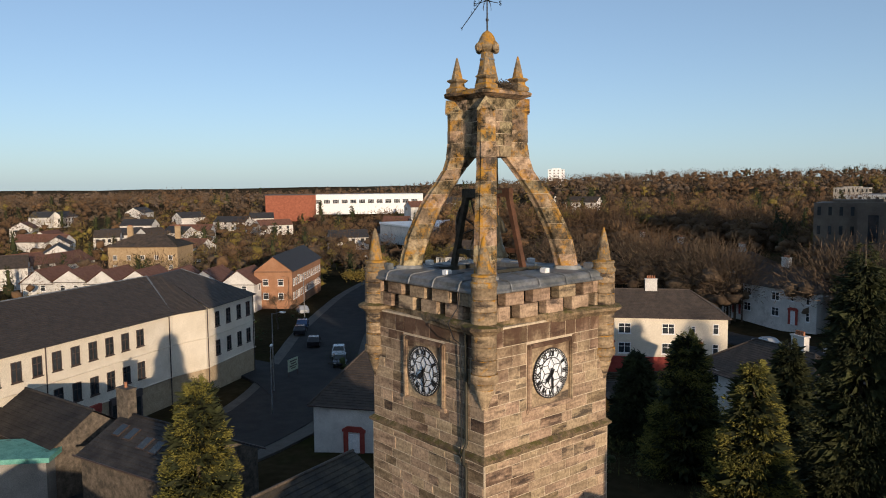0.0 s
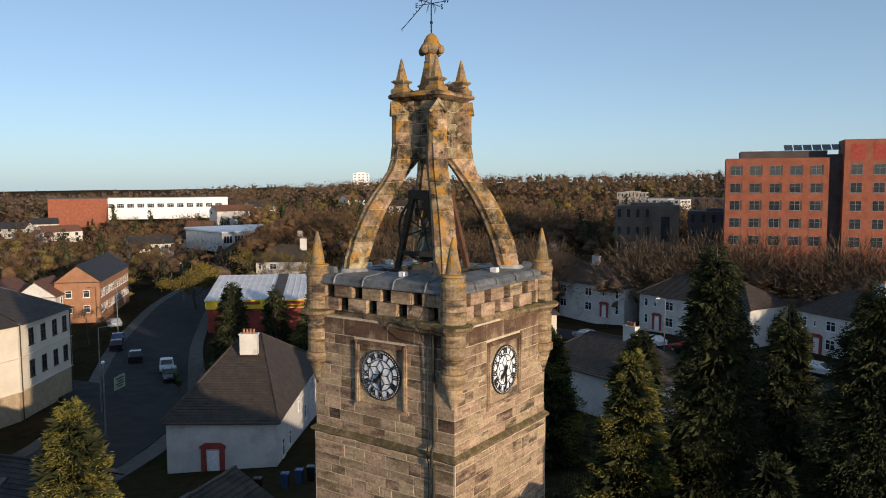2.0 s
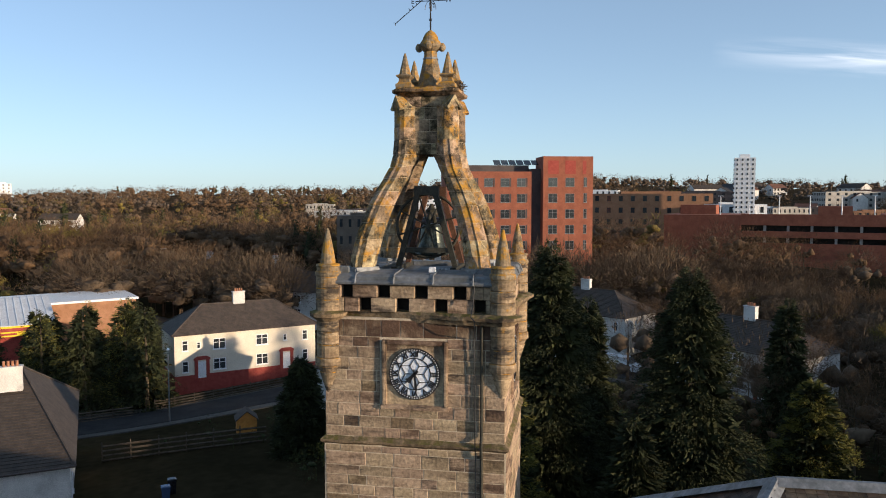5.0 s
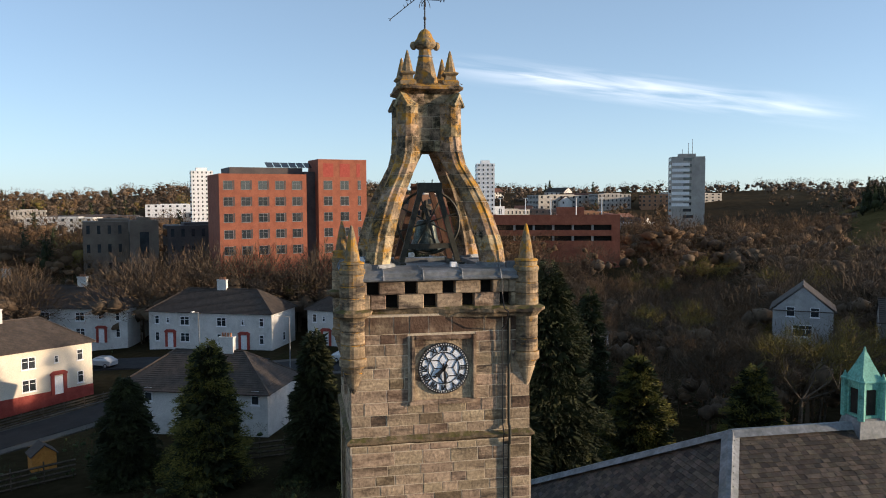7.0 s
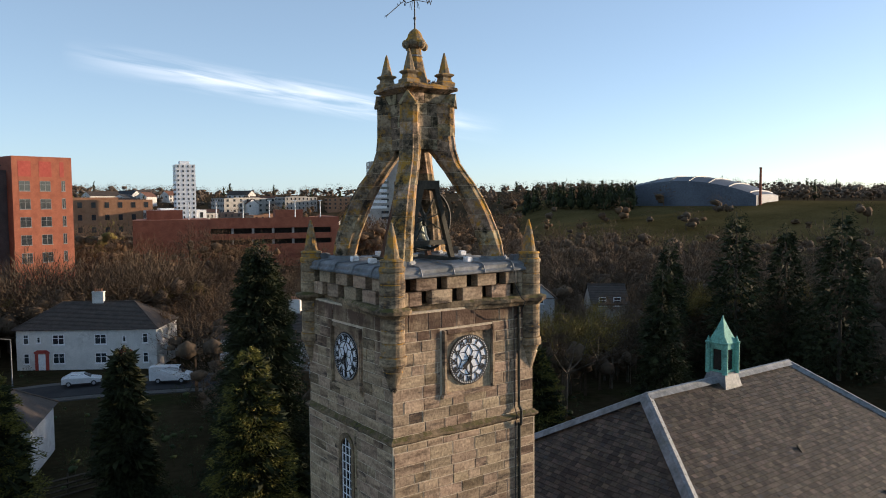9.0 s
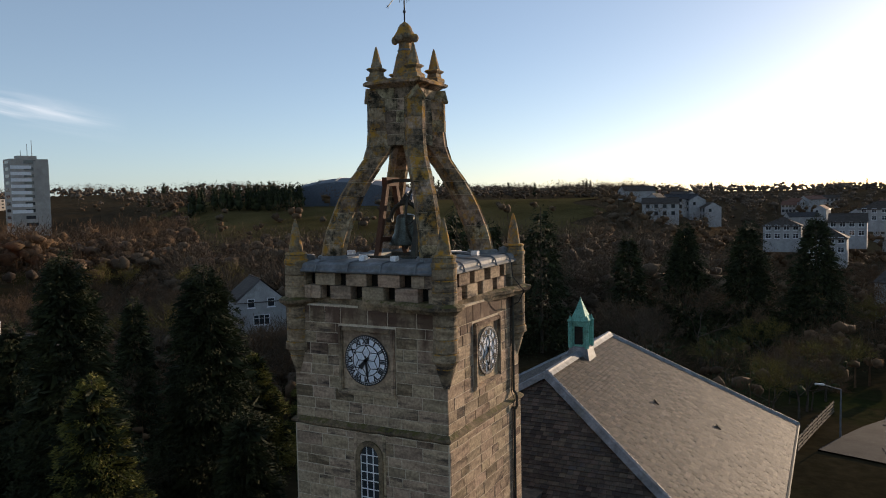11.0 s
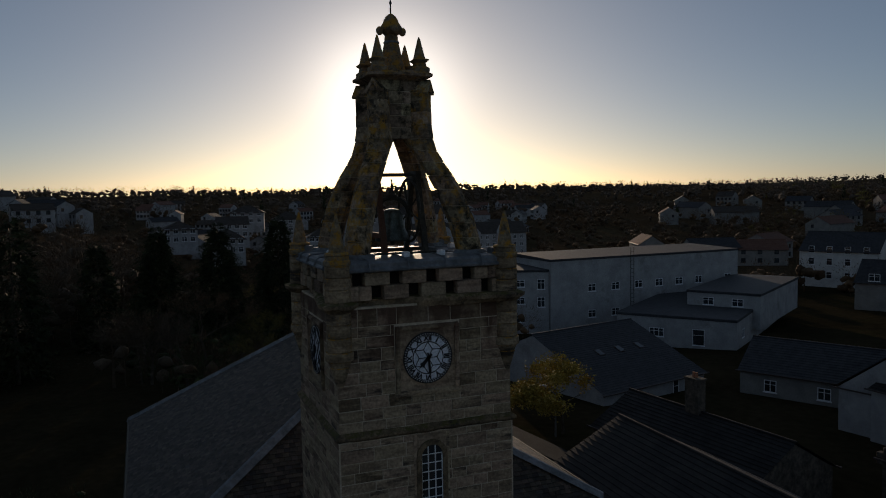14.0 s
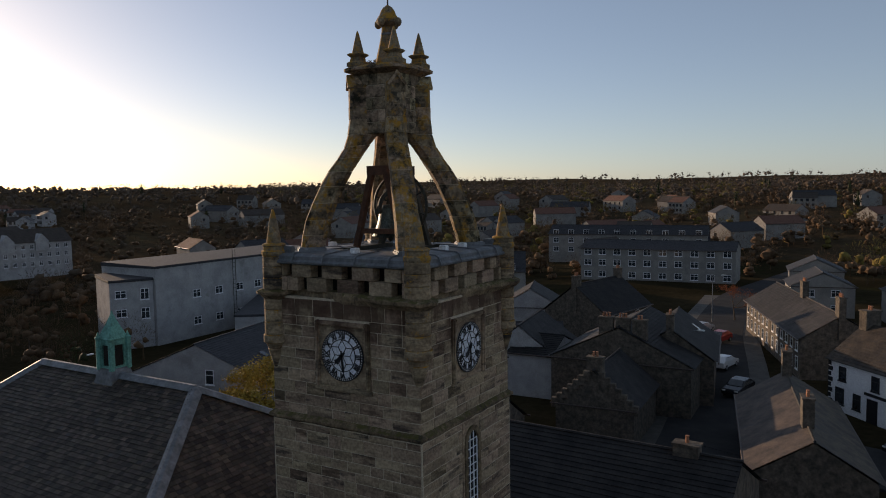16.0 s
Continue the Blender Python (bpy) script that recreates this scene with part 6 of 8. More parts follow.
def gabled_flats():
    m = thing("gabled_flats", pose(161.0, -57.5, 2.6, 0, 0, -100) @ Matrix.Diagonal((0.68, 0.8, 0.70, 1)), "pale flats with a long dark roof and small front gables", "flats")
    bm = bmesh.new()
    prism(bm, [[(x, 0, -3), (x, 12, -3), (x, 12, 9), (x, 6, 13), (x, 0, 9)][::-1] for x in (0, 46)])
    part("wall", bm, HARL, m)
    v, f = [], []
    courses(v, f, (-0.3, -0.5, 8.8), (46.3, -0.5, 8.8), (46.3, 6, 13.1), (-0.3, 6, 13.1))
    courses(v, f, (46.3, 12.5, 8.8), (-0.3, 12.5, 8.8), (-0.3, 6, 13.1), (46.3, 6, 13.1))
    part("roof", mesh_raw("roof", v, f, TILE), None, m)
    for x in (5, 14, 25, 36):
        g = bmesh.new()
        prism(g, [[(x - 2.2, y, 6), (x + 2.2, y, 6), (x + 2.2, y, 9.2), (x, y, 11.6), (x - 2.2, y, 9.2)] for y in (3.5, -0.6)])
        part("gable", g, HARL, m)
    for x in range(16):
        for z in (1, 3.9, 6.7):
            window(m, pose(2 + x * 2.8, 0, z, 0, 0, 180), 1.2, 1.4, FRAME_W, 2)


gabled_flats()
# white flats and houses climbing the far side of the lane
for (xa, ya), (xb, yb), base, eave, top, roof in (
        ((229.0, -52.0), (225.5, -69.0), 9.0, 16.2, 18.6, "hip"), ((196.0, -63.0), (192.0, -77.0), 8.0, 13.4, 15.6, "gable"), ((205.0, -79.0), (201.0, -92.0), 8.0, 13.0, 15.2, "gable"),
        ((177.0, -33.5), (176.0, -40.5), 4.2, 8.4, 10.6, "hip"), ((214.0, -30.0), (212.5, -39.0), 8.0, 12.4, 14.8, "hip"), ((240.0, -20.0), (238.0, -31.0), 10.0, 14.2, 16.6, "hip"),
        ((200.0, -12.0), (199.5, -21.0), 7.4, 11.8, 14.0, "gable"), ((170.0, -8.0), (169.5, -16.0), 5.0, 9.2, 11.6, "hip"), ((190.0, 3.0), (190.0, -6.0), 7.0, 11.2, 13.4, "hip")):
    house((xa, ya), (xb, yb), 9.0, base, eave, top, "pale rendered house on the far slope above the lane", roof=roof, wall=HARL, tile=TILE, fronts=[(0.14 + 0.24 * i, z, 1.3, 1.3, 2) for i in range(4) for z in (1.0, 3.2)], name="slope_house", group="eastern slope houses")
house((122.6, -19.6), (116.6, -27.6), 9.0, 1.0, 4.6, 7.2, "white gabled house beside the dark conifers", roof="gable", wall=HARL, tile=TILE, fronts=((0.3, 0.9, 1.2, 1.3, 2), (0.7, 0.9, 1.2, 1.3, 2)), sides=((0.5, 3.0, 1.0, 1.2, 1), (0.5, 0.8, 1.3, 1.3, 2)), name="gabled_house")
# white flat-roofed block and its long wing
house((80.0, -45.0), (77.6, -50.45), 9.0, -1.6, 7.3, 7.9, "pale rendered three-storey stair end of the flats", roof="flat", wall=HARL, tile=TILE_GREY, frame_mat=FRAME_W, fronts=[(0.25, 1.0, 1.5, 1.1, 2), (0.25, 3.9, 1.5, 1.1, 2), (0.25, 6.6, 1.5, 1.1, 2), (0.8, 3.4, 1.2, 1.6, 2), (0.8, 6.2, 1.2, 1.6, 2)], name="stair_flats", category="flats", over=0.1)
house((77.2, -50.6), (78.0, -88.5), 12.0, -1.6, 8.9, 9.5, "long pale rendered block with small windows and a ladder", roof="flat", wall=HARL, tile=TILE_GREY, frame_mat=FRAME_W, fronts=[(u, z, 1.5, 1.2, 2) for u in (0.20, 0.32, 0.44, 0.55, 0.66, 0.77, 0.94) for z in (1.2, 5.4)], name="pale_block", category="building", over=0.08)
ladder = thing("roof_ladder", pose(77.2, -65.6, -1.0), "dark steel access ladder fixed to the pale wall", "ladder")
for dy in (-0.3, 0.3):
    bm = bmesh.new()
    rod(bm, (-0.3, dy, 0), (-0.3, dy, 11.6), 0.05, n=6)
    part("rail", bm, IRON, ladder)
for k in range(16):
    bm = bmesh.new()
    rod(bm, (-0.3, -0.3, 0.6 + k * 0.68), (-0.3, 0.3, 0.6 + k * 0.68), 0.03, n=5)
    part("rung", bm, IRON, ladder)
house((66.0, -55.0), (52.5, -64.5), 34.0, -1.6, 2.0, 2.5, "low pale flat-roofed workshop wing", roof="flat", wall=HARL, tile=TILE_GREY, frame_mat=FRAME_W, fronts=((0.35, 0.9, 2.0, 1.2, 3), (0.7, 0.1, 1.6, 2.2, 1)), sides=((0.12, 1.0, 1.5, 1.2, 2), (0.45, 1.0, 1.5, 1.2, 2), (0.6, 1.0, 1.5, 1.2, 2), (0.8, 1.0, 1.5, 1.2, 2)), name="workshop", category="building", over=0.1)
house((66.5, -68.0), (57.5, -73.5), 24.0, 2.0, 4.3, 4.7, "pale upper storey of the workshop", roof="flat", wall=HARL, tile=TILE_GREY, frame_mat=FRAME_W, fronts=((0.3, 0.6, 1.6, 1.1, 2), (0.7, 0.6, 1.6, 1.1, 2)), name="workshop_loft", category="building", over=0.1)


def roofed(name, m, w, d, e, r, wall, tile, label, kind_roof="gable", openings=(), skylights=(), stacks=(), category="house"):
    p = m @ Vector((0, 0, 0))
    q = m @ Vector((w, 0, 0))
    h = house((p.x, p.y), (q.x, q.y), d, p.z, p.z + e, p.z + r, label, roof=kind_roof, wall=wall, tile=tile, name=name, fronts=[o[1:] for o in openings if o[0] == "f"], backs=[o[1:] for o in openings if o[0] == "b"], sides=[o[1:] for o in openings if o[0] == "s"], category=category)
    for u, v, s in skylights:
        y = v * d / 2 if s > 0 else d - v * d / 2
        z = e + (r - e) * v + 0.08
        a = math.degrees(math.atan2(r - e, d / 2))
        bm = bmesh.new()
        box(bm, -0.4, 0.4, -0.55, 0.55, -0.05, 0.06)
        sk = part("skylight", bm, FRAME_D, h, m=pose(u * w, y, z, a * s, 0, 0))
        bm = bmesh.new()
        box(bm, -0.33, 0.33, -0.48, 0.48, 0.04, 0.075)
        part("pane", bm, GLASS, sk)
    for x, y, z, n_ in stacks:
        chimney_stack(h, x * w, y * d, e, z, 1.3, 0.7, RUBBLE, n_)
    return h


roofed("gable_cottage", pose(35.0, -31.9, -1.6, 0, 0, -78), 15.0, 20.5, 2.1, 6.4, HARL, TILE_GREY, "white gabled hall with long grey roof and skylights", openings=(("s", -0.42, 2.4, 1.0, 1.5, 1), ("f", 0.3, 0.5, 0.9, 1.4, 1), ("f", 0.7, 0.1, 0.9, 1.9, 1)), skylights=((0.35, 0.55, 1), (0.55, 0.55, 1), (0.75, 0.55, 1)))
# slate-roofed range directly south of the church
roofed("slate_hall", pose(-8.6, -23.0, -1.0, 0, 0, -2), 21.6, 10.5, 4.4, 7.2, RUBBLE, SLATE_D, "long stone hall with dark slate roof and lead ridge", openings=(("b", 0.3, 1.0, 1.0, 1.6, 1), ("b", 0.6, 1.0, 1.0, 1.6, 1)), stacks=((0.12, 0.5, 7.6, 1),))
roofed("slate_hall", pose(10.5, -33.2, -1.0, 0, 0, 6), 15.0, 7.6, 2.6, 4.9, RUBBLE, SLATE_D, "stone range with dark slate roof and chimney", stacks=((0.55, 0.5, 7.2, 2),))
roofed("bungalow", pose(20.0, -64.0, -1.4, 0, 0, 26), 20.0, 8.0, 2.8, 5.6, RENDER_G, TILE_GREY, "low rendered bungalow with dark roof", openings=(("b", 0.15, 0.9, 1.2, 1.2, 2), ("b", 0.35, 0.9, 1.2, 1.2, 2), ("b", 0.6, 0.9, 1.2, 1.2, 2), ("b", 0.85, 0.9, 1.2, 1.2, 2)))
# houses on both sides of the high street
roofed("tall_stone_house", pose(13.3, -45.4, -1.0, 0, 0, 183), 13.0, 13.0, 4.8, 8.0, RUBBLE, SLATE_D, "dark rubble-stone house with a broad gable and wide chimney", kind_roof="cross", stacks=((0.40, 0.06, 8.7, 3), (0.52, 0.06, 8.7, 3), (0.64, 0.06, 8.6, 2)), openings=(("f", 0.72, 2.0, 0.8, 1.2, 1),))
crow = roofed("crow_step_house", pose(8.8, -35.6, -1.0, 0, 0, 184), 6.4, 8.5, 3.4, 6.3, RUBBLE, SLATE_D, "small dark stone house with crow-stepped gable", kind_roof="cross", stacks=((0.5, 0.06, 7.2, 2),))
for i in range(7):
    for side in (-1, 1):
        bm = bmesh.new()
        x, z = 3.2 + side * (3.3 - 0.45 * i), 3.3 + 0.41 * i
        box(bm, x - 0.26, x + 0.26, -0.12, 0.34, z - 0.35, z + 0.42)
        bmesh.ops.bevel(bm, geom=bm.edges[:], offset=0.025, segments=1, affect="EDGES")
        part("crow_step", bm, RUBBLE, crow)
roofed("outhouse", pose(18.4, -46.6, -1.2, 0, 0, 182), 4.6, 7.0, 4.6, 6.0, HARL, SLATE_D, "white rendered outhouse with dark slate roof")
roofed("slate_house", pose(9.5, -62.5, -1.0, 0, 0, 100), 13.0, 8.0, 4.4, 7.4, RUBBLE, SLATE_D, "dark stone house with slate roof behind the gable", stacks=((0.96, 0.5, 8.6, 4),), openings=(("s", 0.4, 3.0, 1.0, 1.4, 1),), skylights=((0.3, 0.5, -1),))
roofed("white_gable_house", pose(15.5, -58.0, -1.2, 0, 0, 10), 8.0, 10.0, 4.0, 7.2, HARL, SLATE_D, "white gabled house with slate roof and skylight", kind_roof="cross", skylights=(), openings=(("b", 0.5, 2.4, 1.0, 1.2, 1),))
roofed("stone_house", pose(22.5, -82.0, -1.2, 0, 0, 80), 12.0, 9.0, 5.0, 8.6, RUBBLE, SLATE_D, "stone house with slate roof and end chimneys", stacks=((0.04, 0.5, 9.6, 3), (0.96, 0.5, 9.6, 3)), openings=(("s", -0.5, 3.2, 1.0, 1.5, 1), ("b", 0.3, 3.2, 1.0, 1.5, 1), ("b", 0.7, 3.2, 1.0, 1.5, 1)))
roofed("dormer_house", pose(54.0, -128.0, -1.5, 0, 0, 24), 24.0, 9.0, 4.0, 7.8, RENDER_G, TILE_GREY, "long house with dark roof and white dormers", openings=[("b", 0.12 + 0.25 * i, 4.4, 1.8, 1.3, 2) for i in range(4)])
roofed("corner_villa", pose(92.0, -146.0, -1.5, 0, 0, 24), 16.0, 12.0, 7.0, 11.0, RENDER_W, TILE_GREY, "white three-storey villa with gabled dormers", openings=[("b", 0.15 + 0.23 * i, z, 1.2, 1.5, 1) for i in range(4) for z in (1, 4, 6.6)] + [("s", -0.5, 5.0, 1.0, 1.3, 1)])
roofed("white_house", pose(30.0, -90.0, -1.4, 0, 0, 20), 9.0, 9.0, 3.6, 6.4, HARL, SLATE_D, "white gabled house with a round sign", kind_roof="cross")
roofed("barn", pose(-3.9, -45.0, -1.0, 0, 0, 101.6), 18.0, 7.0, 3.2, 5.5, RUBBLE, SLATE, "stone house with sunlit lichened slate roof", stacks=((0.03, 0.5, 7.3, 2), (0.80, 0.5, 7.2, 2)))
flat_rows = [("b", 0.05 + 0.1 * i, z, 1.6, 1.3, 2) for i in range(10) for z in (1.0, 3.6, 6.0)]
roofed("grey_flats", pose(14.0, -153.0, -1.5, 0, 0, 4), 33.0, 9.5, 7.4, 9.0, RENDER_G, TILE_GREY, "grey rendered three-storey flats with low dark roof", openings=flat_rows, category="flats")
roofed("grey_flats", pose(30.0, -200.0, 0.0, 0, 0, 8), 44.0, 10.0, 6.0, 8.4, RENDER_G, TILE_GREY, "grey rendered flats with low dark roof", openings=flat_rows, category="flats")
for i, (x, y, t) in enumerate(((-8, -118, 12), (-22, -112, 16), (-6, -140, 8), (-26, -135, 14))):
    roofed("grey_house", pose(x, y, -1.0, 0, 0, t), 9.0, 9.0, 4.8, 7.0, RENDER_G, TILE_GREY, "grey rendered house with low gabled roof", kind_roof="cross", openings=(("b", 0.3, 3.2, 1.3, 1.1, 2), ("b", 0.7, 3.2, 1.3, 1.1, 2), ("b", 0.3, 0.9, 1.3, 1.1, 2)))


def street_terrace():
    # faces the street on its east side
    for x, y, w in ((3.0, -92.0, 14.0), (-1.86, -78.7, 13.5)):
        roofed("stone_house", pose(x, y, -1.0, 0, 0, 110), w, 8.0, 4.4, 7.0, RUBBLE, SLATE_D, "dark stone street house with slate roof", stacks=((0.97, 0.5, 8.8, 4),), openings=[("f", 0.1 + 0.16 * i, z, 0.9, 1.4, 1) for i in range(6) for z in (0.9, 2.9)])


def inn():
    h = thing("inn", pose(-9.8, -56.7, -1.0, 0, 0, 133), "white painted inn with black quoins and slate roof", "inn")
    w, d, e, r = 15.0, 8.0, 4.6, 7.6
    bm = bmesh.new()
    prism(bm, [[(x, 0, -2), (x, d, -2), (x, d, e), (x, d / 2, r), (x, 0, e)][::-1] for x in (0, w)])
    part("wall", bm, FRAME_W, h)
    v, f = [], []
    courses(v, f, (-0.2, -0.3, e), (w + 0.2, -0.3, e), (w + 0.2, d / 2, r + 0.1), (-0.2, d / 2, r + 0.1))
    courses(v, f, (w + 0.2, d + 0.3, e), (-0.2, d + 0.3, e), (-0.2, d / 2, r + 0.1), (w + 0.2, d / 2, r + 0.1))
    part("roof", mesh_raw("roof", v, f, SLATE), None, h)
    chimney_stack(h, 0.4, d / 2, e, r + 1.3, 0.9, 1.6, RUBBLE, 2)
    for i in range(9):
        bm = bmesh.new()
        s = 0.55 if i % 2 else 0.35
        box(bm, -0.03, s, -0.03, 0.3, i * 0.5 + 0.05, i * 0.5 + 0.45)
        part("quoin", bm, BLACK, h)
    for u, z, ww, hh in ((0.12, 2.9, 0.9, 1.3), (0.38, 2.9, 0.9, 1.3), (0.64, 2.9, 0.9, 1.3), (0.10, 0.7, 1.1, 1.5), (0.24, 0.7, 0.9, 1.4), (0.6, 0.7, 1.0, 1.4), (0.8, 2.9, 0.9, 1.3)):
        window(h, pose(u * w, 0, z, 0, 0, 180), ww, hh, BLACK, 1)
    bm = bmesh.new()
    box(bm, 0.32 * w, 0.40 * w, -0.05, 0.02, 0, 2.1)
    part("door", bm, BLACK, h)
    bm = bmesh.new()
    box(bm, 0.3 * w, 0.95 * w, -0.08, 0.0, 2.35, 2.6)
    part("sign_bar", bm, BLACK, h)


street_terrace()
inn()
# skylit stone range in front of the shops
roofed("stone_range", pose(-35.2, -5.0, -1.4, 0, 0, 17.6), 9.6, 7.0, 4.2, 6.1, RUBBLE, SLATE_D, "old stone range with slate roof and four skylights", skylights=((0.14, 0.62, 1), (0.28, 0.60, 1), (0.48, 0.5, 1), (0.62, 0.48, 1)), stacks=((0.02, 0.5, 7.9, 1),))
roofed("stone_range", pose(-48.1, -8.7, -1.4, 0, 0, 13.8), 10.2, 6.4, 3.8, 6.0, RUBBLE, SLATE_D, "dark slate-roofed stone range with a pale ridge")
roofed("lean_to", pose(-40.0, -11.2, -1.4, 0, 0, 56), 5.3, 3.5, 3.6, 4.0, RENDER_G, COPPER, "rendered lean-to with green corrugated roof", kind_roof="flat")


# ---- trees ----
def leaf_mesh(name, centres, dirs, lengths, widths, mat, rng, flat=0.0):
    """Many thin pointed blades, one triangle pair each."""
    n = len(centres)
    side = np.cross(dirs, rng.normal(size=(n, 3)))
    side /= np.linalg.norm(side, axis=1)[:, None] + 1e-6
    a = centres - side * widths[:, None] * 0.5
    b = centres + side * widths[:, None] * 0.5
    c = centres + dirs * lengths[:, None]
    verts = np.empty((n * 3, 3))
    verts[0::3], verts[1::3], verts[2::3] = a, b, c
    me = bpy.data.meshes.new(name)
    me.vertices.add(n * 3)
    me.vertices.foreach_set("co", verts.ravel())
    me.loops.add(n * 3)
    me.loops.foreach_set("vertex_index", np.arange(n * 3, dtype=np.int32))
    me.polygons.add(n)
    me.polygons.foreach_set("loop_start", np.arange(0, n * 3, 3, dtype=np.int32))
    me.polygons.foreach_set("loop_total", np.full(n, 3, dtype=np.int32))
    me.materials.append(mat)
    me.update()
    return me


def unit(v):
    return v / (np.linalg.norm(v, axis=1)[:, None] + 1e-9)


def conifer_points(seed, height, radius, count, droop, ragged, slim=0.8):
    rng = np.random.default_rng(seed)
    tiers = int(height * 5)
    bz = np.sort(rng.uniform(0.04, 0.99, tiers * 5))
    ba = rng.uniform(0, 2 * np.pi, len(bz))
    br = radius * ((1 - bz) ** slim) * rng.uniform(1 - ragged, 1.05, len(bz)) * (0.85 + 0.3 * np.abs(np.sin(ba * 2 + seed + bz * 9))) + 0.12
    pick = rng.choice(len(bz), count, p=(br + 0.3) / (br + 0.3).sum())
    u = rng.uniform(0.25, 1.0, count) ** 0.55
    a = ba[pick] + rng.normal(0, 0.16, count) / np.maximum(u, 0.3)
    r = br[pick] * u
    z = bz[pick] * height + (0.10 - droop * u * u) * br[pick] + rng.normal(0, 0.10, count)
    c = np.stack([r * np.cos(a), r * np.sin(a), z], 1)
    d = unit(np.stack([np.cos(a), np.sin(a), np.full(count, 0.25 - droop * 1.6)], 1) + rng.normal(0, 0.45, (count, 3)))
    return rng, c, d


def conifer(name, m, seed, height, radius, count, mat, label, droop=0.25, ragged=0.35, leaf=(0.30, 0.11), slim=0.8, group="churchyard conifers"):
    t = thing(name, m, label, "tree", group)
    bm = bmesh.new()
    rod(bm, (0, 0, -1.5), (0, 0, height * 0.55), 0.28, 0.14, 8)
    rod(bm, (0, 0, height * 0.55), (0, 0, height * 0.97), 0.14, 0.03, 8)
    part("trunk", bm, BARK, t)
    rng, c, d = conifer_points(seed, height, radius, count, droop, ragged, slim)
    l = rng.uniform(0.6, 1.4, count) * leaf[0]
    part("crown", leaf_mesh("crown", c, d, l, rng.uniform(0.7, 1.3, count) * leaf[1], mat, rng), None, t)
    rng = np.random.default_rng(seed + 50)
    # dense inner boughs, so that the crown is not see-through
    k = count // 7
    _, c2, d2 = conifer_points(seed + 9, height * 0.94, radius * 0.66, k, droop, ragged, slim)
    part("inner_bough", leaf_mesh("inner_bough", c2, d2, rng.uniform(0.6, 1.0, k), rng.uniform(0.35, 0.6, k), NEEDLE, rng), None, t)
    return t


def put_conifer(x, y, top, radius, seed, kind, count=26000):
    g = gz(x, y) - 0.1
    h = top - g
    count = int(count * (1.15 if math.hypot(x, y) < 45 else 0.5))
    if kind == "cypress":
        return conifer("cypress_tree", pose(x, y, g, 0, 0, seed * 40), seed, h, radius, count, NEEDLE_L, "dense olive-green conical cypress tree", 0.05, 0.18, (0.17, 0.055), 0.55)
    if kind == "olive":
        return conifer("conifer_tree", pose(x, y, g, 0, 0, seed * 40), seed, h, radius, count, NEEDLE_L, "olive-green conical conifer with ragged edge", 0.15, 0.35, (0.18, 0.06), 0.6)
    return conifer("conifer_tree", pose(x, y, g, 0, 0, seed * 40), seed, h, radius, count, NEEDLE, "tall dark green conifer with drooping sprays", 0.32, 0.45, (0.21, 0.068), 0.55)


put_conifer(-18.0, -3.5, 11.2, 2.75, 1, "cypress", 34000)
put_conifer(0.5, 17.8, 12.1, 3.3, 2, "olive", 34000)
put_conifer(3.4, 23.3, 17.9, 4.2, 3, "dark", 42000)
put_conifer(11.9, 21.8, 16.3, 5.0, 4, "dark", 42000)
put_conifer(22.4, 40.8, 12.1, 2.9, 5, "dark")
put_conifer(20.1, 25.5, 8.7, 3.6, 6, "olive")
put_conifer(-3.5, 30.0, 10.8, 2.7, 7, "dark", 30000)
put_conifer(-11.2, 30.5, 10.2, 3.8, 8, "olive", 30000)
put_conifer(-17.5, 33.0, 7.2, 3.2, 9, "dark")
put_conifer(8.2, 15.5, 8.5, 2.6, 10, "dark")
put_conifer(5.8, 32.0, 13.0, 3.6, 11, "dark")
put_conifer(31.0, 27.5, 7.0, 3.4, 12, "olive")
put_conifer(69.1, 32.4, 19.3, 6.6, 13, "dark", 30000)
put_conifer(75.0, 22.4, 19.2, 7.0, 14, "dark", 30000)
put_conifer(64.0, 38.6, 15.2, 4.6, 15, "dark")
put_conifer(93.3, -2.4, 16.3, 6.6, 16, "dark", 64000)
put_conifer(91.8, -11.2, 17.2, 7.0, 17, "dark", 64000)
put_conifer(92.3, 6.2, 16.0, 6.2, 18, "dark", 64000)
put_conifer(48.0, 27.0, 13.3, 3.6, 20, "dark")
put_conifer(78.0, 31.0, 17.0, 5.5, 21, "dark")
put_conifer(91.0, 14.2, 14.4, 5.6, 19, "dark")
for i, (x, y, top) in enumerate(((-68.5, 46.5, 7.8), (-64.0, 43.5, 8.4), (-60.0, 47.0, 8.0), (-57.0, 51.5, 7.8), (-53.5, 49.5, 7.6))):
    put_conifer(x, y, top, 3.6, 30 + i, "dark", 16000)
for i, (x, y, top) in enumerate(((-48.5, 48.0, 8.2), (-45.0, 50.5, 9.2), (-42.5, 50.5, 8.6), (-52.5, 46.5, 7.8), (-47.0, 55.0, 8.8), (-51.5, 53.0, 8.4))):
    put_conifer(x, y, top, 4.3, 40 + i, "olive" if i % 2 else "dark", 16000)


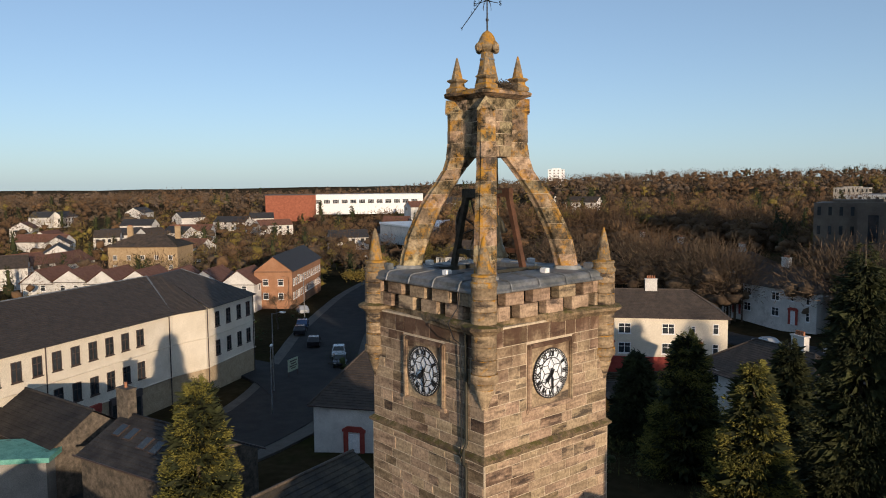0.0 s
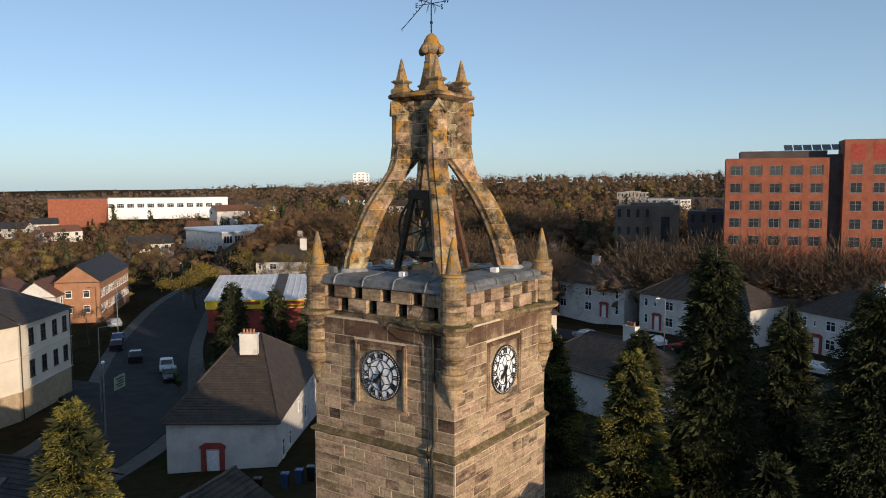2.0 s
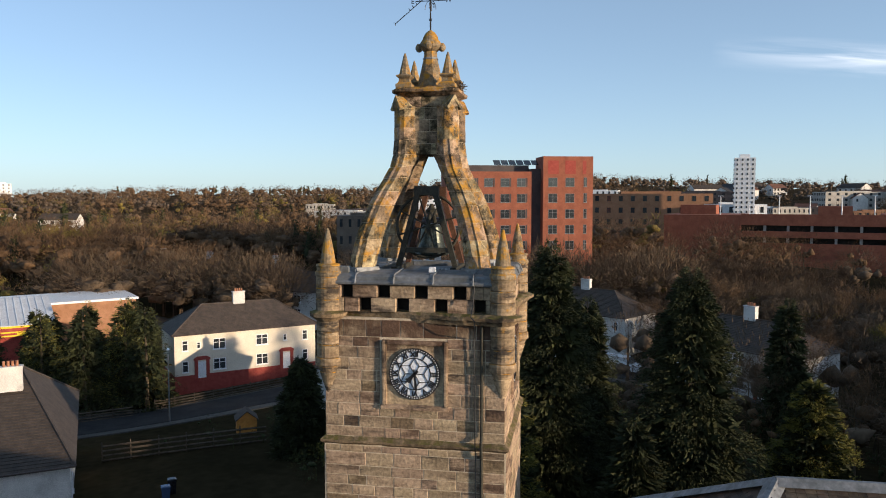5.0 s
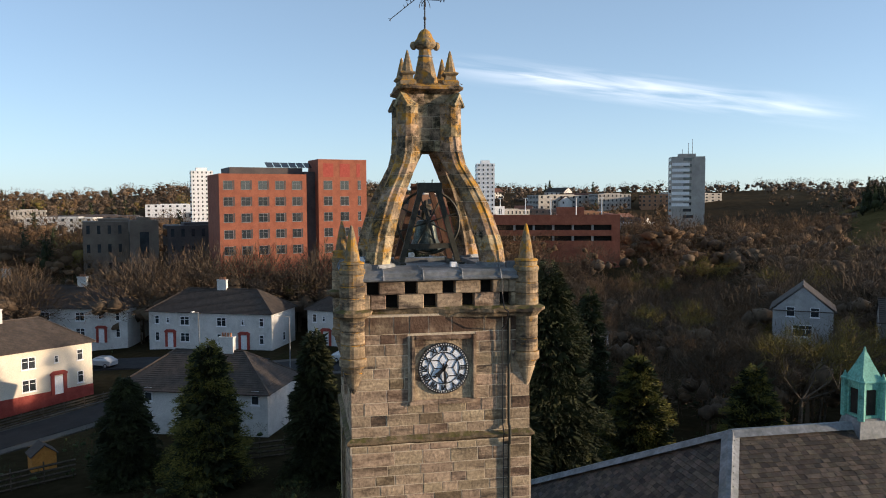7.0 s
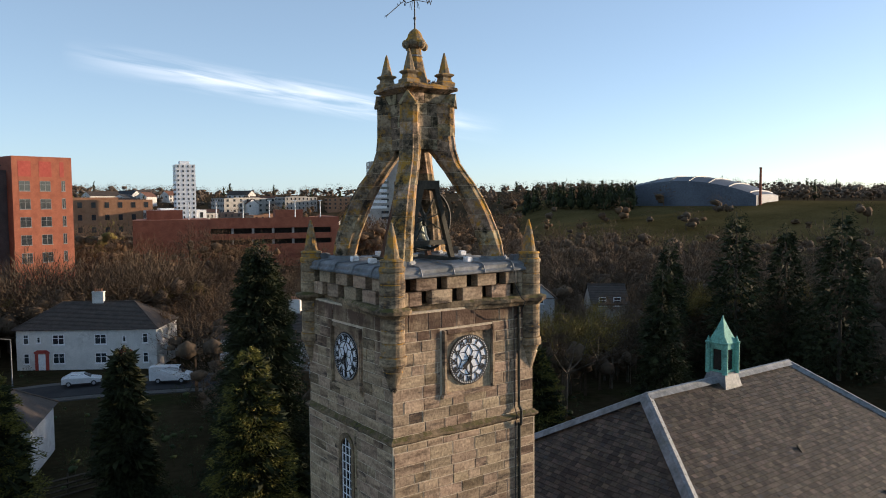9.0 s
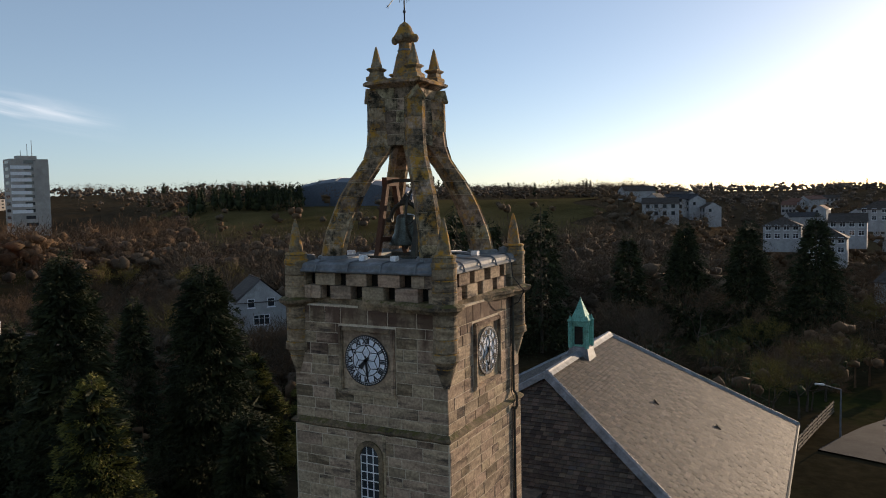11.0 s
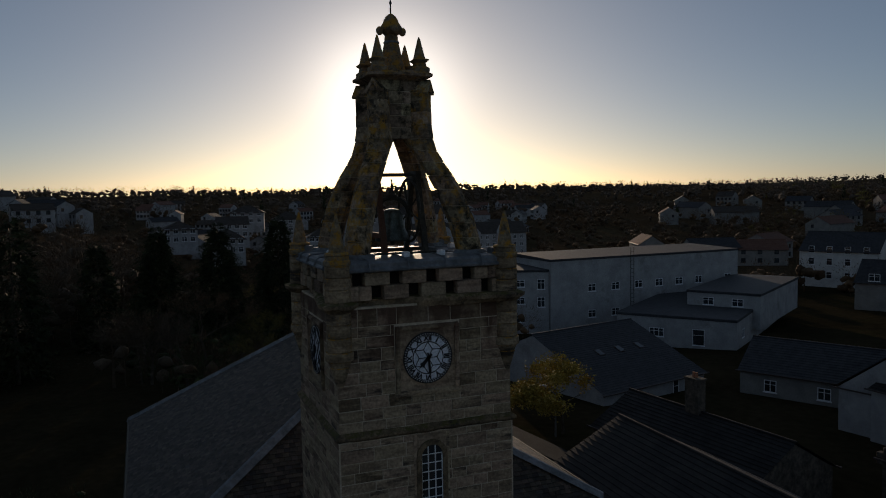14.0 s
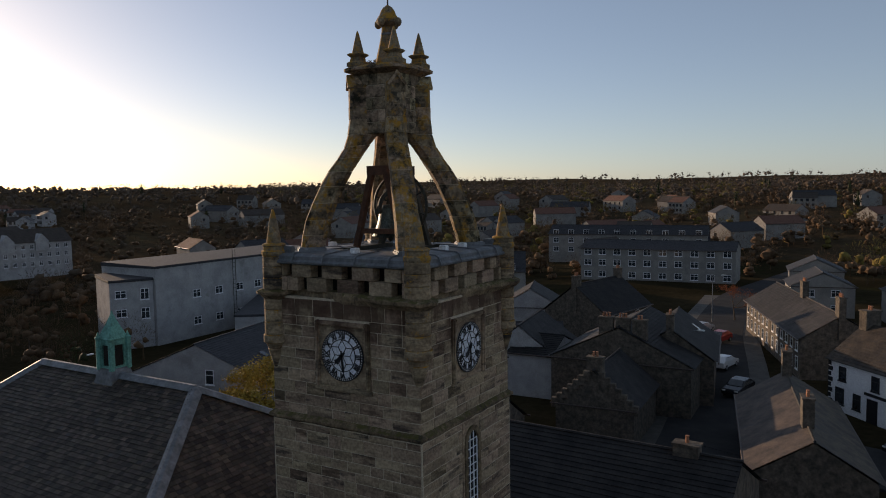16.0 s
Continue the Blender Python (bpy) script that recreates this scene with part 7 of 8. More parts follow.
def branches(rng, height, spread, levels=4):
    """Segments of a bare tree: start, end, radii."""
    segs = []

    def grow(p, d, length, r, level):
        steps = 3
        for _ in range(steps):
            q = p + d * (length / steps)
            segs.append((p, q, r, r * 0.86))
            p, r = q, r * 0.86
            d = d + rng.normal(0, 0.10, 3)
            d[2] += 0.03
            d /= np.linalg.norm(d)
        if level == 0:
            return
        for _ in range(rng.integers(3, 5)):
            e = d + rng.normal(0, 0.55 * spread, 3)
            e[2] = abs(e[2]) * 0.8 + 0.15
            e /= np.linalg.norm(e)
            grow(p, e, length * rng.uniform(0.6, 0.85), r * 0.62, level - 1)
    grow(np.zeros(3), np.array([0, 0, 1.0]), height * 0.30, height * 0.020, levels)
    return segs


def bare_tree_kit(seed, height, spread, twig_mat, levels=4, leaf=None):
    rng = np.random.default_rng(seed)
    segs = branches(rng, height, spread, levels)
    top = max(s[1][2] for s in segs)
    k = height / top
    bm_v, bm_f = [], []
    for p, q, r0, r1 in segs:
        p, q = p * k, q * k
        if r0 < 0.017:
            continue
        d = (q - p) / (np.linalg.norm(q - p) + 1e-9)
        s = np.cross(d, (0.3, 0.9, 0.2))
        s /= np.linalg.norm(s)
        t = np.cross(d, s)
        o = len(bm_v)
        for c, r in ((p, max(r0, 0.02)), (q, max(r1, 0.016))):
            for a in range(4):
                w = c + r * (s * math.cos(a * math.pi / 2) + t * math.sin(a * math.pi / 2))
                bm_v.append(tuple(w))
        for a in range(4):
            b = (a + 1) % 4
            bm_f.append((o + a, o + b, o + 4 + b, o + 4 + a))
    wood = mesh_raw("limbs", bm_v, bm_f, BARK)
    tips = np.array([s[1] * k for s in segs[-int(len(segs) * 0.75):]])
    way = np.array([(s[1] - s[0]) for s in segs[-int(len(segs) * 0.75):]])
    n = 2200 if levels >= 4 else 1500
    pick = rng.integers(0, len(tips), n)
    c = tips[pick] + rng.normal(0, 0.14 * height / 8, (n, 3))
    d = unit(unit(way[pick]) + rng.normal(0, 0.55, (n, 3)) + np.array([0, 0, 0.25]))
    crown = leaf_mesh("crown", c, d, rng.uniform(0.4, 1.1, n) * height / 9, rng.uniform(0.018, 0.04, n) * height / 9, twig_mat, rng)
    leaves = None
    if leaf:
        m = 7000
        pick = rng.integers(0, len(tips), m)
        leaves = leaf_mesh("leaves", tips[pick] + rng.normal(0, 0.28, (m, 3)), unit(rng.normal(0, 1, (m, 3))), rng.uniform(0.14, 0.26, m), rng.uniform(0.10, 0.18, m), leaf, rng)
    return wood, crown, leaves


def bare_tree(kit, m, label, name="bare_tree", group="bare trees"):
    t = thing(name, m, label, "tree", group)
    part("trunk", kit[0], None, t)
    part("crown", kit[1], None, t)
    if kit[2]:
        part("leaves", kit[2], None, t)
    return t


KITS = [bare_tree_kit(101, 9, 1.0, TWIG_B), bare_tree_kit(102, 9, 0.8, TWIG_G), bare_tree_kit(103, 9, 1.15, TWIG_Y), bare_tree_kit(104, 9, 0.9, TWIG_G)]
YELLOW = bare_tree_kit(105, 7, 1.2, TWIG_Y, 4, LEAF_Y)
ORANGE = bare_tree_kit(106, 7, 1.3, surface("copper_twigs", (0.20, 0.055, 0.02), (0.30, 0.09, 0.03), 0.3, 0.9, 0, 4, 0.3), 4)
tree_rng = random.Random(77)
TREE_LABELS = ("bare brown deciduous tree with fine twigs", "bare grey deciduous tree with fine twigs", "budding olive-tinged deciduous tree", "slender bare grey deciduous tree")


def free(x, y, gap=0.0):
    for cx, cy, r in TAKEN:
        if (cx - x) ** 2 + (cy - y) ** 2 < (r + gap) ** 2:
            return False
    return True


TAKEN = []
for ob in scene.objects:
    if ob.parent is None and ob.type == "EMPTY" and ob.get("category") not in ("tree", "tower", "spire", "church"):
        pts = [ob.matrix_world @ Vector(v) for c in ob.children if c.type == "MESH" and c.name.startswith("wall") for v in c.bound_box]
        if pts:
            cx, cy = sum(p.x for p in pts) / len(pts), sum(p.y for p in pts) / len(pts)
            TAKEN.append((cx, cy, max(math.hypot(p.x - cx, p.y - cy) for p in pts) * 0.85 + 2.0))
for ob in scene.objects:
    if ob.name.startswith(("road_", "path_")):
        vs = ob.data.vertices
        TAKEN += [(vs[i].co.x, vs[i].co.y, 7.0) for i in range(2, len(vs), 7)]
TAKEN += [(14, -1, 17), (0, 0, 8), (50, 19, 15), (62, 24, 11), (40, 12, 11), (74, 22, 10), (84, 14, 10), (96, 8, 8)]


def scatter(n, x0, x1, y0, y1, h0, h1, kinds, test=None):
    made = 0
    for _ in range(n * 6):
        if made >= n:
            break
        x, y = tree_rng.uniform(x0, x1), tree_rng.uniform(y0, y1)
        if not free(x, y, 1.0) or (test and not test(x, y)):
            continue
        k = tree_rng.choice(kinds)
        s = tree_rng.uniform(h0, h1) / 9
        w = s * tree_rng.uniform(0.9, 1.2)
        t = bare_tree(KITS[k], Matrix.Translation((x, y, gz(x, y) - 0.1)) @ Matrix.Rotation(tree_rng.uniform(0, 6.28), 4, "Z") @ Matrix.Diagonal((w, w, s, 1)), TREE_LABELS[k])
        made += 1


# belt of trees behind the northern houses, then the glen to the north-east
scatter(46, -26, 40, 99, 110, 6.5, 9.5, (0, 1, 1, 2, 3))
scatter(64, 18, 75, 38, 110, 6.5, 11, (0, 0, 1, 1, 3, 2), lambda x, y: y > 40 or x > 40)
scatter(26, 36, 92, 0, 44, 7, 11.5, (0, 1, 2, 3), lambda x, y: math.hypot(x, y) < 100)
scatter(9, 36, 46, 36, 47, 6, 9, (0, 1, 3))
scatter(14, 40, 80, -20, 0, 4, 7, (0, 2, 1))
scatter(16, 84, 150, -40, -8, 5, 8, (0, 1, 2))
scatter(18, -160, -100, 60, 130, 7, 11, (0, 0, 2, 1))
scatter(12, -128, -92, -10, 45, 4, 6.5, (0, 1, 2))
for x, y, s, kit, lab, nm in ((28.5, -23.6, 0.92, YELLOW, "small tree in yellow-green spring leaf", "yellow_tree"), (33.0, -25.2, 0.70, YELLOW, "small tree in yellow-green spring leaf", "yellow_tree"),
                              (5.8, -99.0, 0.8, ORANGE, "round copper-coloured tree by the street", "copper_tree"), (-108.0, 70.0, 1.3, bare_tree_kit(107, 7, 1.0, TWIG_Y, 4, TWIG_Y), "large olive budding tree beside the brick flats", "budding_tree")):
    bare_tree(kit, pose(x, y, gz(x, y) - 0.1) @ Matrix.Diagonal((1.35 * s, 1.35 * s, s, 1)), lab, nm, "")


# ---- far woods: many small crowns joined ----
def ball_of(level):
    bm = bmesh.new()
    bmesh.ops.create_icosphere(bm, subdivisions=level, radius=1.0)
    v = np.array([tuple(p.co) for p in bm.verts])
    bm.verts.index_update()
    f = np.array([[p.index for p in q.verts] for q in bm.faces], dtype=np.int32)
    bm.free()
    return v, f


CLUMP_FINE, CLUMP_ROUGH = ball_of(2), ball_of(1)


def tri_mesh(name, verts, tris, mat):
    me = bpy.data.meshes.new(name)
    n = len(tris)
    me.vertices.add(len(verts))
    me.vertices.foreach_set("co", verts.ravel())
    me.loops.add(n * 3)
    me.loops.foreach_set("vertex_index", tris.ravel().astype(np.int32))
    me.polygons.add(n)
    me.polygons.foreach_set("loop_start", np.arange(0, n * 3, 3, dtype=np.int32))
    me.polygons.foreach_set("loop_total", np.full(n, 3, dtype=np.int32))
    me.materials.append(mat)
    me.update()
    return me


def woods(name, label, seed, n, a0, a1, r0, r1, h0, h1, mat, blades=70, dense=1.0, conif=False, power=1.0, rect=None, gap=0.5):
    """Winter crowns: uneven clumps of twig mass inside a haze of single twigs."""
    rng = np.random.default_rng(seed)
    C, D, Ln, Wd = [], [], [], []
    V, F, base = [], [], 0
    tries = 0
    made = 0
    low = h1 < 3.5
    while made < n and tries < n * 4:
        tries += 1
        a, r = radians(rng.uniform(a0, a1)), r0 + (r1 - r0) * rng.uniform() ** power
        x, y = r * math.cos(a), r * math.sin(a)
        if rect:
            x, y = rng.uniform(rect[0], rect[1]), rng.uniform(rect[2], rect[3])
            a, r = math.atan2(y, x), math.hypot(x, y)
        if (r < 520 and not free(x, y, gap)) or (15 < math.degrees(a) % 360 < 48 and 178 < r < 345 and rng.uniform() < 0.94):
            continue
        if noise.noise(Vector((x * 0.012, y * 0.012, seed))) < -0.28 * dense:
            continue
        h = rng.uniform(h0, h1)
        g = gz(x, y) - 0.2
        near = r < 140
        k = int(blades * (0.32 if r > 600 else (2.6 if near else (1.7 if r < 260 else 1.3))))
        u = rng.uniform(0, 1, k)
        th = rng.uniform(0, 2 * np.pi, k)
        if conif:
            zz = h * (0.1 + 0.9 * u)
            rr = h * 0.22 * (1 - u) ** 0.8 * rng.uniform(0.5, 1, k) + 0.1
            d = np.stack([np.cos(th), np.sin(th), np.full(k, 0.5)], 1)
            lobes = [(0, 0, 0.30, 0.17, 0.26), (0, 0, 0.55, 0.11, 0.24), (0, 0, 0.76, 0.06, 0.2)]
        else:
            ph = np.arccos(rng.uniform(-0.45, 1, k))
            q = rng.uniform(0.55, 1.05, k)
            rr = h * 0.44 * np.sin(ph) * q
            zz = h * (0.55 + 0.42 * np.cos(ph) * q)
            d = np.stack([np.cos(th) * np.sin(ph), np.sin(th) * np.sin(ph), np.cos(ph) + 0.4], 1)
            fat, wide = (0.5, 1.0) if near else ((0.66, 1.05) if r < 260 else (0.68, 1.15))
            lobes = [(*(rng.normal(0, 0.12, 2)), rng.uniform(0.30 if near else 0.16, 0.60), wide * fat * rng.uniform(0.20, 0.32), fat * rng.uniform(0.16, 0.26)) for _ in range(1 if low else (2 if near else 3))]
        kit, tri = CLUMP_FINE if 140 < r < 260 and not conif else CLUMP_ROUGH
        for lx, ly, lz, lr, lh in lobes:
            v = kit * rng.uniform(0.5, 1.2, (len(kit), 1)) * np.array([lr * h, lr * h, lh * h])
            V.append(v + np.array([x + lx * h, y + ly * h, g + lz * h]))
            F.append(tri + base)
            base += len(kit)
        C.append(np.stack([x + rr * np.cos(th), y + rr * np.sin(th), g + zz], 1))
        D.append(unit(d + rng.normal(0, 0.35, (k, 3))))
        thin = 0.65 if r > 600 else (0.62 if not near else 0.55)
        Ln.append(rng.uniform(0.10, 0.22, k) * h * thin)
        Wd.append(rng.uniform(0.022, 0.050, k) * h * (2.0 if conif or low else 1.0) * (1.6 if r > 600 else thin * (0.36 if near else (0.6 if r < 260 else 1.15))))
        C.append(np.array([[x, y, g - 0.3]]))
        D.append(np.array([[0, 0, 1.0]]))
        Ln.append(np.array([h * 0.8]))
        Wd.append(np.array([0.05 * h]))
        made += 1
    C, D, Ln, Wd = np.concatenate(C), np.concatenate(D), np.concatenate(Ln), np.concatenate(Wd)
    side = unit(np.cross(D, rng.normal(size=D.shape)))
    blade = np.stack([C - side * Wd[:, None] / 2, C + side * Wd[:, None] / 2, C + D * Ln[:, None]], 1).reshape(-1, 3)
    F.append(np.arange(len(blade), dtype=np.int32).reshape(-1, 3) + base)
    me = tri_mesh(name, np.concatenate(V + [blade]), np.concatenate(F), mat)
    return tagged(new(name, me), label, "woods", kind="stuff")


woods("brown_woods", "distant brown winter woods", 201, 1100, 85, 190, 130, 700, 6, 11, TWIG_B, 75, power=0.8)
woods("grey_woods", "distant grey winter woods", 202, 500, 85, 190, 125, 600, 6, 11, TWIG_G, 75, power=0.8)
woods("olive_woods", "distant budding olive woods", 203, 260, 80, 190, 125, 500, 6, 10, TWIG_Y, 75)
woods("belt_woods", "dense belt of bare trees behind the houses", 220, 230, 0, 1, 0, 1, 6.5, 9.5, TWIG_G, 110, 9, rect=(-24, 44, 99, 112), gap=-3.0)
woods("belt_brown_woods", "dense belt of brown bare trees behind the houses", 221, 160, 0, 1, 0, 1, 6, 9, TWIG_B, 110, 9, rect=(-24, 44, 103, 125), gap=-3.0)
woods("rear_woods", "dense bare trees on the bank behind the houses", 224, 260, 0, 1, 0, 1, 6.5, 10, TWIG_B, 110, 9, rect=(-150, -22, 112, 160), gap=1.0)
woods("bank_woods", "tall bare trees on the bank below the offices", 226, 170, 0, 1, 0, 1, 11, 14.5, TWIG_G, 110, 9, rect=(-95, 24, 98, 106), gap=-4.5)
woods("field_edge_woods", "tall bare trees along the edge of the field", 225, 170, 2, 50, 84, 132, 9, 15, TWIG_G, 110, 9)
woods("north_woods", "winter woods round the town centre", 204, 600, 30, 90, 100, 420, 5, 9, TWIG_B, 75)
woods("north_grey_woods", "grey winter woods round the town centre", 218, 400, 30, 88, 70, 260, 5, 9, TWIG_G, 75)
woods("glen_thicket", "thicket of bare trees in the glen", 214, 290, 5, 80, 44, 140, 5.5, 10, TWIG_G, 110, 3)
woods("glen_scrub", "brown scrub and trees in the glen", 215, 260, -25, 80, 42, 140, 3, 8, TWIG_B, 80, 3)
woods("east_woods", "brown woods along the eastern slope", 205, 900, -50, 34, 100, 420, 4.5, 8, TWIG_B, 70)
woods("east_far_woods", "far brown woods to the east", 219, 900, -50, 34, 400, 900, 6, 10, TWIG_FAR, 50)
woods("east_grey_woods", "grey woods along the eastern slope", 206, 400, -50, 34, 100, 500, 4.5, 8, TWIG_G, 70)
woods("south_woods", "brown woods beyond the town", 207, 1000, -112, -45, 150, 520, 4.5, 8, TWIG_B, 65)
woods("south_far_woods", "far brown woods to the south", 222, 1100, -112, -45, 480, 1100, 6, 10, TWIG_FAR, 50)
woods("south_olive_woods", "olive woods beyond the town", 208, 350, -112, -45, 170, 900, 5, 9, TWIG_Y, 65)
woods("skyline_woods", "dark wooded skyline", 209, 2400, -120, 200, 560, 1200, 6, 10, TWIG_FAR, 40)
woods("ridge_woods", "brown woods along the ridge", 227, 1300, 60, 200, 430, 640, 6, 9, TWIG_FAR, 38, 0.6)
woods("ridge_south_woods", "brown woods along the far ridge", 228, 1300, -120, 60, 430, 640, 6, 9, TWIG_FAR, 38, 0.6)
woods("pine_woods", "dark pines on the skyline", 210, 200, -120, 200, 330, 800, 7, 11, NEEDLE, 60, 2.5, True)
woods("pine_clump", "dark stand of pines above the field", 211, 230, 38.5, 47.5, 270, 300, 7, 11, NEEDLE, 70, 5, True)
woods("lane_woods", "brown trees and bushes along the eastern lane", 229, 75, 0, 1, 0, 1, 4, 7, TWIG_B, 75, 9, rect=(66, 128, -46, -12), gap=-3.6)
woods("roadside_hedge", "dark evergreen hedge beside the town road", 230, 40, 0, 1, 0, 1, 3, 5.5, HEDGE, 70, 9, rect=(-62, -50, 30, 44), gap=-3.0)
woods("town_trees", "bare trees below the office tower", 231, 90, 0, 1, 0, 1, 8, 12, TWIG_B, 75, 9, rect=(72, 150, 140, 180), gap=0.0)
woods("near_pines", "scattered dark evergreens", 212, 110, 85, 185, 140, 420, 6, 12, NEEDLE, 90, 5, True)
woods("hedge_scrub", "low garden hedges and shrubs", 213, 260, 60, 200, 40, 130, 1.2, 2.4, HEDGE, 40, 3)
woods("churchyard_scrub", "dark churchyard shrubs", 216, 240, 20, 120, 14, 60, 1.2, 3.2, HEDGE, 60, 3)
woods("yard_scrub", "dark bushes by the eastern lane", 217, 60, -26, 8, 38, 85, 2.5, 5.5, HEDGE, 120, 5)
woods("school_trees", "bare trees below the school", 223, 110, 0, 1, 0, 1, 6, 9, TWIG_B, 70, 9, rect=(-315, -225, 120, 215))


# ---- vehicles ----
PAINTS = {k: surface(k + "_car_paint", tuple(v * 0.9 for v in c), c, 2, 0.25, 0, 20, 0, 0.2, spec=0.6) for k, c in
          {"black": (0.02, 0.02, 0.025), "silver": (0.45, 0.46, 0.48), "white": (0.75, 0.75, 0.75), "red": (0.40, 0.03, 0.025), "blue": (0.05, 0.09, 0.18)}.items()}
TYRE = surface("tyre_rubber", (0.015, 0.015, 0.015), (0.03, 0.03, 0.03), 5, 0.9, 0.1, 20)
LAMP_GLASS = surface("lamp_glass", (0.6, 0.6, 0.58), (0.75, 0.75, 0.72), 5, 0.15, 0, 20, spec=0.7)
car_kit = {}


def car_parts(colour, van=False):
    key = (colour, van)
    if key in car_kit:
        return car_kit[key]
    prof = [(-2.1, 0.35), (2.1, 0.35), (2.15, 0.62), (2.0, 0.82), (1.05, 0.98), (0.3, 1.42), (-1.1, 1.46), (-1.9, 1.02), (-2.12, 0.92)]
    if van:
        prof = [(-2.4, 0.35), (2.4, 0.35), (2.45, 0.75), (2.25, 1.05), (1.6, 1.25), (1.0, 1.95), (-2.3, 2.0), (-2.42, 1.9)]
    bm = bmesh.new()
    rings = []
    for y, s in ((-0.88, 0.96), (-0.80, 1.0), (0.80, 1.0), (0.88, 0.96)):
        rings.append([(x * s, y * (0.84 if z > 1.1 else 1.0), z if abs(y) < 0.85 else 0.38 + (z - 0.38) * 0.97) for x, z in prof])
    prism(bm, rings[::-1])
    body = mesh_of("body", bm, PAINTS[colour])
    bm = bmesh.new()
    if van:
        prism(bm, [[(1.62, y, 1.24), (1.03, y * 0.9, 1.90), (1.06, y * 0.9, 1.93), (1.66, y, 1.27)] for y in (0.72, -0.72)])
        glass = mesh_of("windscreen", bm, GLASS)
        side = None
    else:
        prism(bm, [[(1.0, y, 1.0), (0.32, y * 0.85, 1.41), (0.34, y * 0.85, 1.44), (1.06, y, 1.02)] for y in (0.74, -0.74)])
        glass = mesh_of("windscreen", bm, GLASS)
        bm = bmesh.new()
        for y in (-0.795, 0.795):
            s = 1 if y > 0 else -1
            prism(bm, [[(x, s * (0.745 + k), z) for x, z in ((-1.6, 1.06), (0.75, 1.06), (0.22, 1.36), (-1.05, 1.39))][::s] for k in (-0.02, 0.02)])
        side = mesh_of("side_window", bm, GLASS)
    bm = bmesh.new()
    prism(bm, [[(0.31 * math.cos(a), y, 0.31 * math.sin(a)) for a in [2 * math.pi * i / 14 for i in range(14)]] for y in (0.1, -0.1)])
    tyre = mesh_of("wheel", bm, TYRE)
    bm = bmesh.new()
    prism(bm, [[(0.19 * math.cos(a), y, 0.19 * math.sin(a)) for a in [2 * math.pi * i / 10 for i in range(10)]] for y in (0.115, -0.115)])
    rim = mesh_of("rim", bm, PAINTS["silver"])
    bm = bmesh.new()
    box(bm, -0.04, 0.05, -0.17, 0.17, -0.06, 0.08)
    light = mesh_of("headlight", bm, LAMP_GLASS)
    car_kit[key] = body, glass, side, tyre, rim, light
    return car_kit[key]


def car(x, y, turn, colour, label, van=False, z=None):
    body, glass, side, tyre, rim, light = car_parts(colour, van)
    c = thing("van" if van else "car", pose(x, y, gz(x, y) + 0.28 if z is None else z, 0, 0, turn), label, "van" if van else "car", "parked cars")
    part("body", body, None, c)
    part("windscreen", glass, None, c)
    if side:
        part("side_window", side, None, c)
    for wx in (-1.35, 1.35):
        for wy in (-0.80, 0.80):
            w = part("wheel", tyre, None, c, m=pose(wx, wy, 0.31))
            part("rim", rim, None, w)
    for wy in (-0.62, 0.62):
        part("headlight", light, None, c, m=pose(2.08 if not van else 2.38, wy, 0.68))


for x, y, turn, col, lab in ((-87.0, 40.5, 146, "black", "black hatchback parked at the kerb"), (-91.5, 43.5, 146, "blue", "dark blue saloon parked at the kerb"), (-78.0, 37.8, 146, "black", "black saloon on the road"),
                             (-69.5, 36.8, -34, "silver", "silver-grey hatchback parked at the kerb"), (-65.0, 34.2, -34, "black", "dark hatchback parked at the kerb"), (-104.0, 50.5, 160, "silver", "grey car parked on the verge"),
                             (-31.5, 82.4, 155, "silver", "silver car parked on the shaded street"), (-22.0, 62.0, 215, "blue", "dark blue car parked at the kerb"), (-20.5, 80.0, 160, "white", "white hatchback parked before the houses"),
                             (-15.0, 77.5, 160, "red", "red saloon parked before the houses"), (1.5, 74.5, -15, "white", "white car parked beside the lawn"), (1.4, -67.0, 258, "white", "white hatchback driving down the street"),
                             (8.0, -87.0, 256, "silver", "silver estate car on the high street"), (4.6, -81.0, 76, "red", "red hatchback parked on the high street"), (-1.9, -56.5, 78, "black", "black car parked on the high street"),
                             (-16.5, -44.5, 40, "black", "dark car parked before the inn"), (25.5, -53.5, 20, "silver", "silver car parked by the bungalow"), (62.0, -21.0, 10, "black", "dark car on the yard"), (58.0, -29.5, 20, "white", "pale car in the yard"),
                             (128.0, -48.0, 0, "white", "distant pale car parked beside the lane"), (131.0, -48.3, 0, "silver", "distant pale car parked beside the lane"), (134.0, -48.6, 0, "silver", "distant pale car parked beside the lane"), (137.0, -49.0, 0, "white", "distant pale car parked beside the lane")):
    car(x, y, turn, col, lab)
car(10.5, 69.5, -30, "white", "white van parked on the street", True)
car(-95.0, 108.0, 160, "white", "white van parked before the houses", True)


# ---- street furniture ----
def street_lamp(x, y, turn, h=8.0):
    l = thing("street_lamp", pose(x, y, gz(x, y) + 0.1, 0, 0, turn), "grey steel street lamp with a short arm", "street lamp", "street lamps")
    bm = bmesh.new()
    rod(bm, (0, 0, -0.5), (0, 0, h), 0.09, 0.05, 8)
    part("pole", bm, LEAD, l)
    bm = bmesh.new()
    rod(bm, (0, 0, h - 0.05), (1.3, 0, h + 0.25), 0.04, 0.035, 6)
    part("arm", bm, LEAD, l)
    bm = bmesh.new()
    box(bm, 1.2, 1.95, -0.14, 0.14, h + 0.2, h + 0.34)
    bmesh.ops.bevel(bm, geom=bm.edges[:], offset=0.04, segments=2, affect="EDGES")
    part("lamp_head", bm, LAMP_GLASS, l)


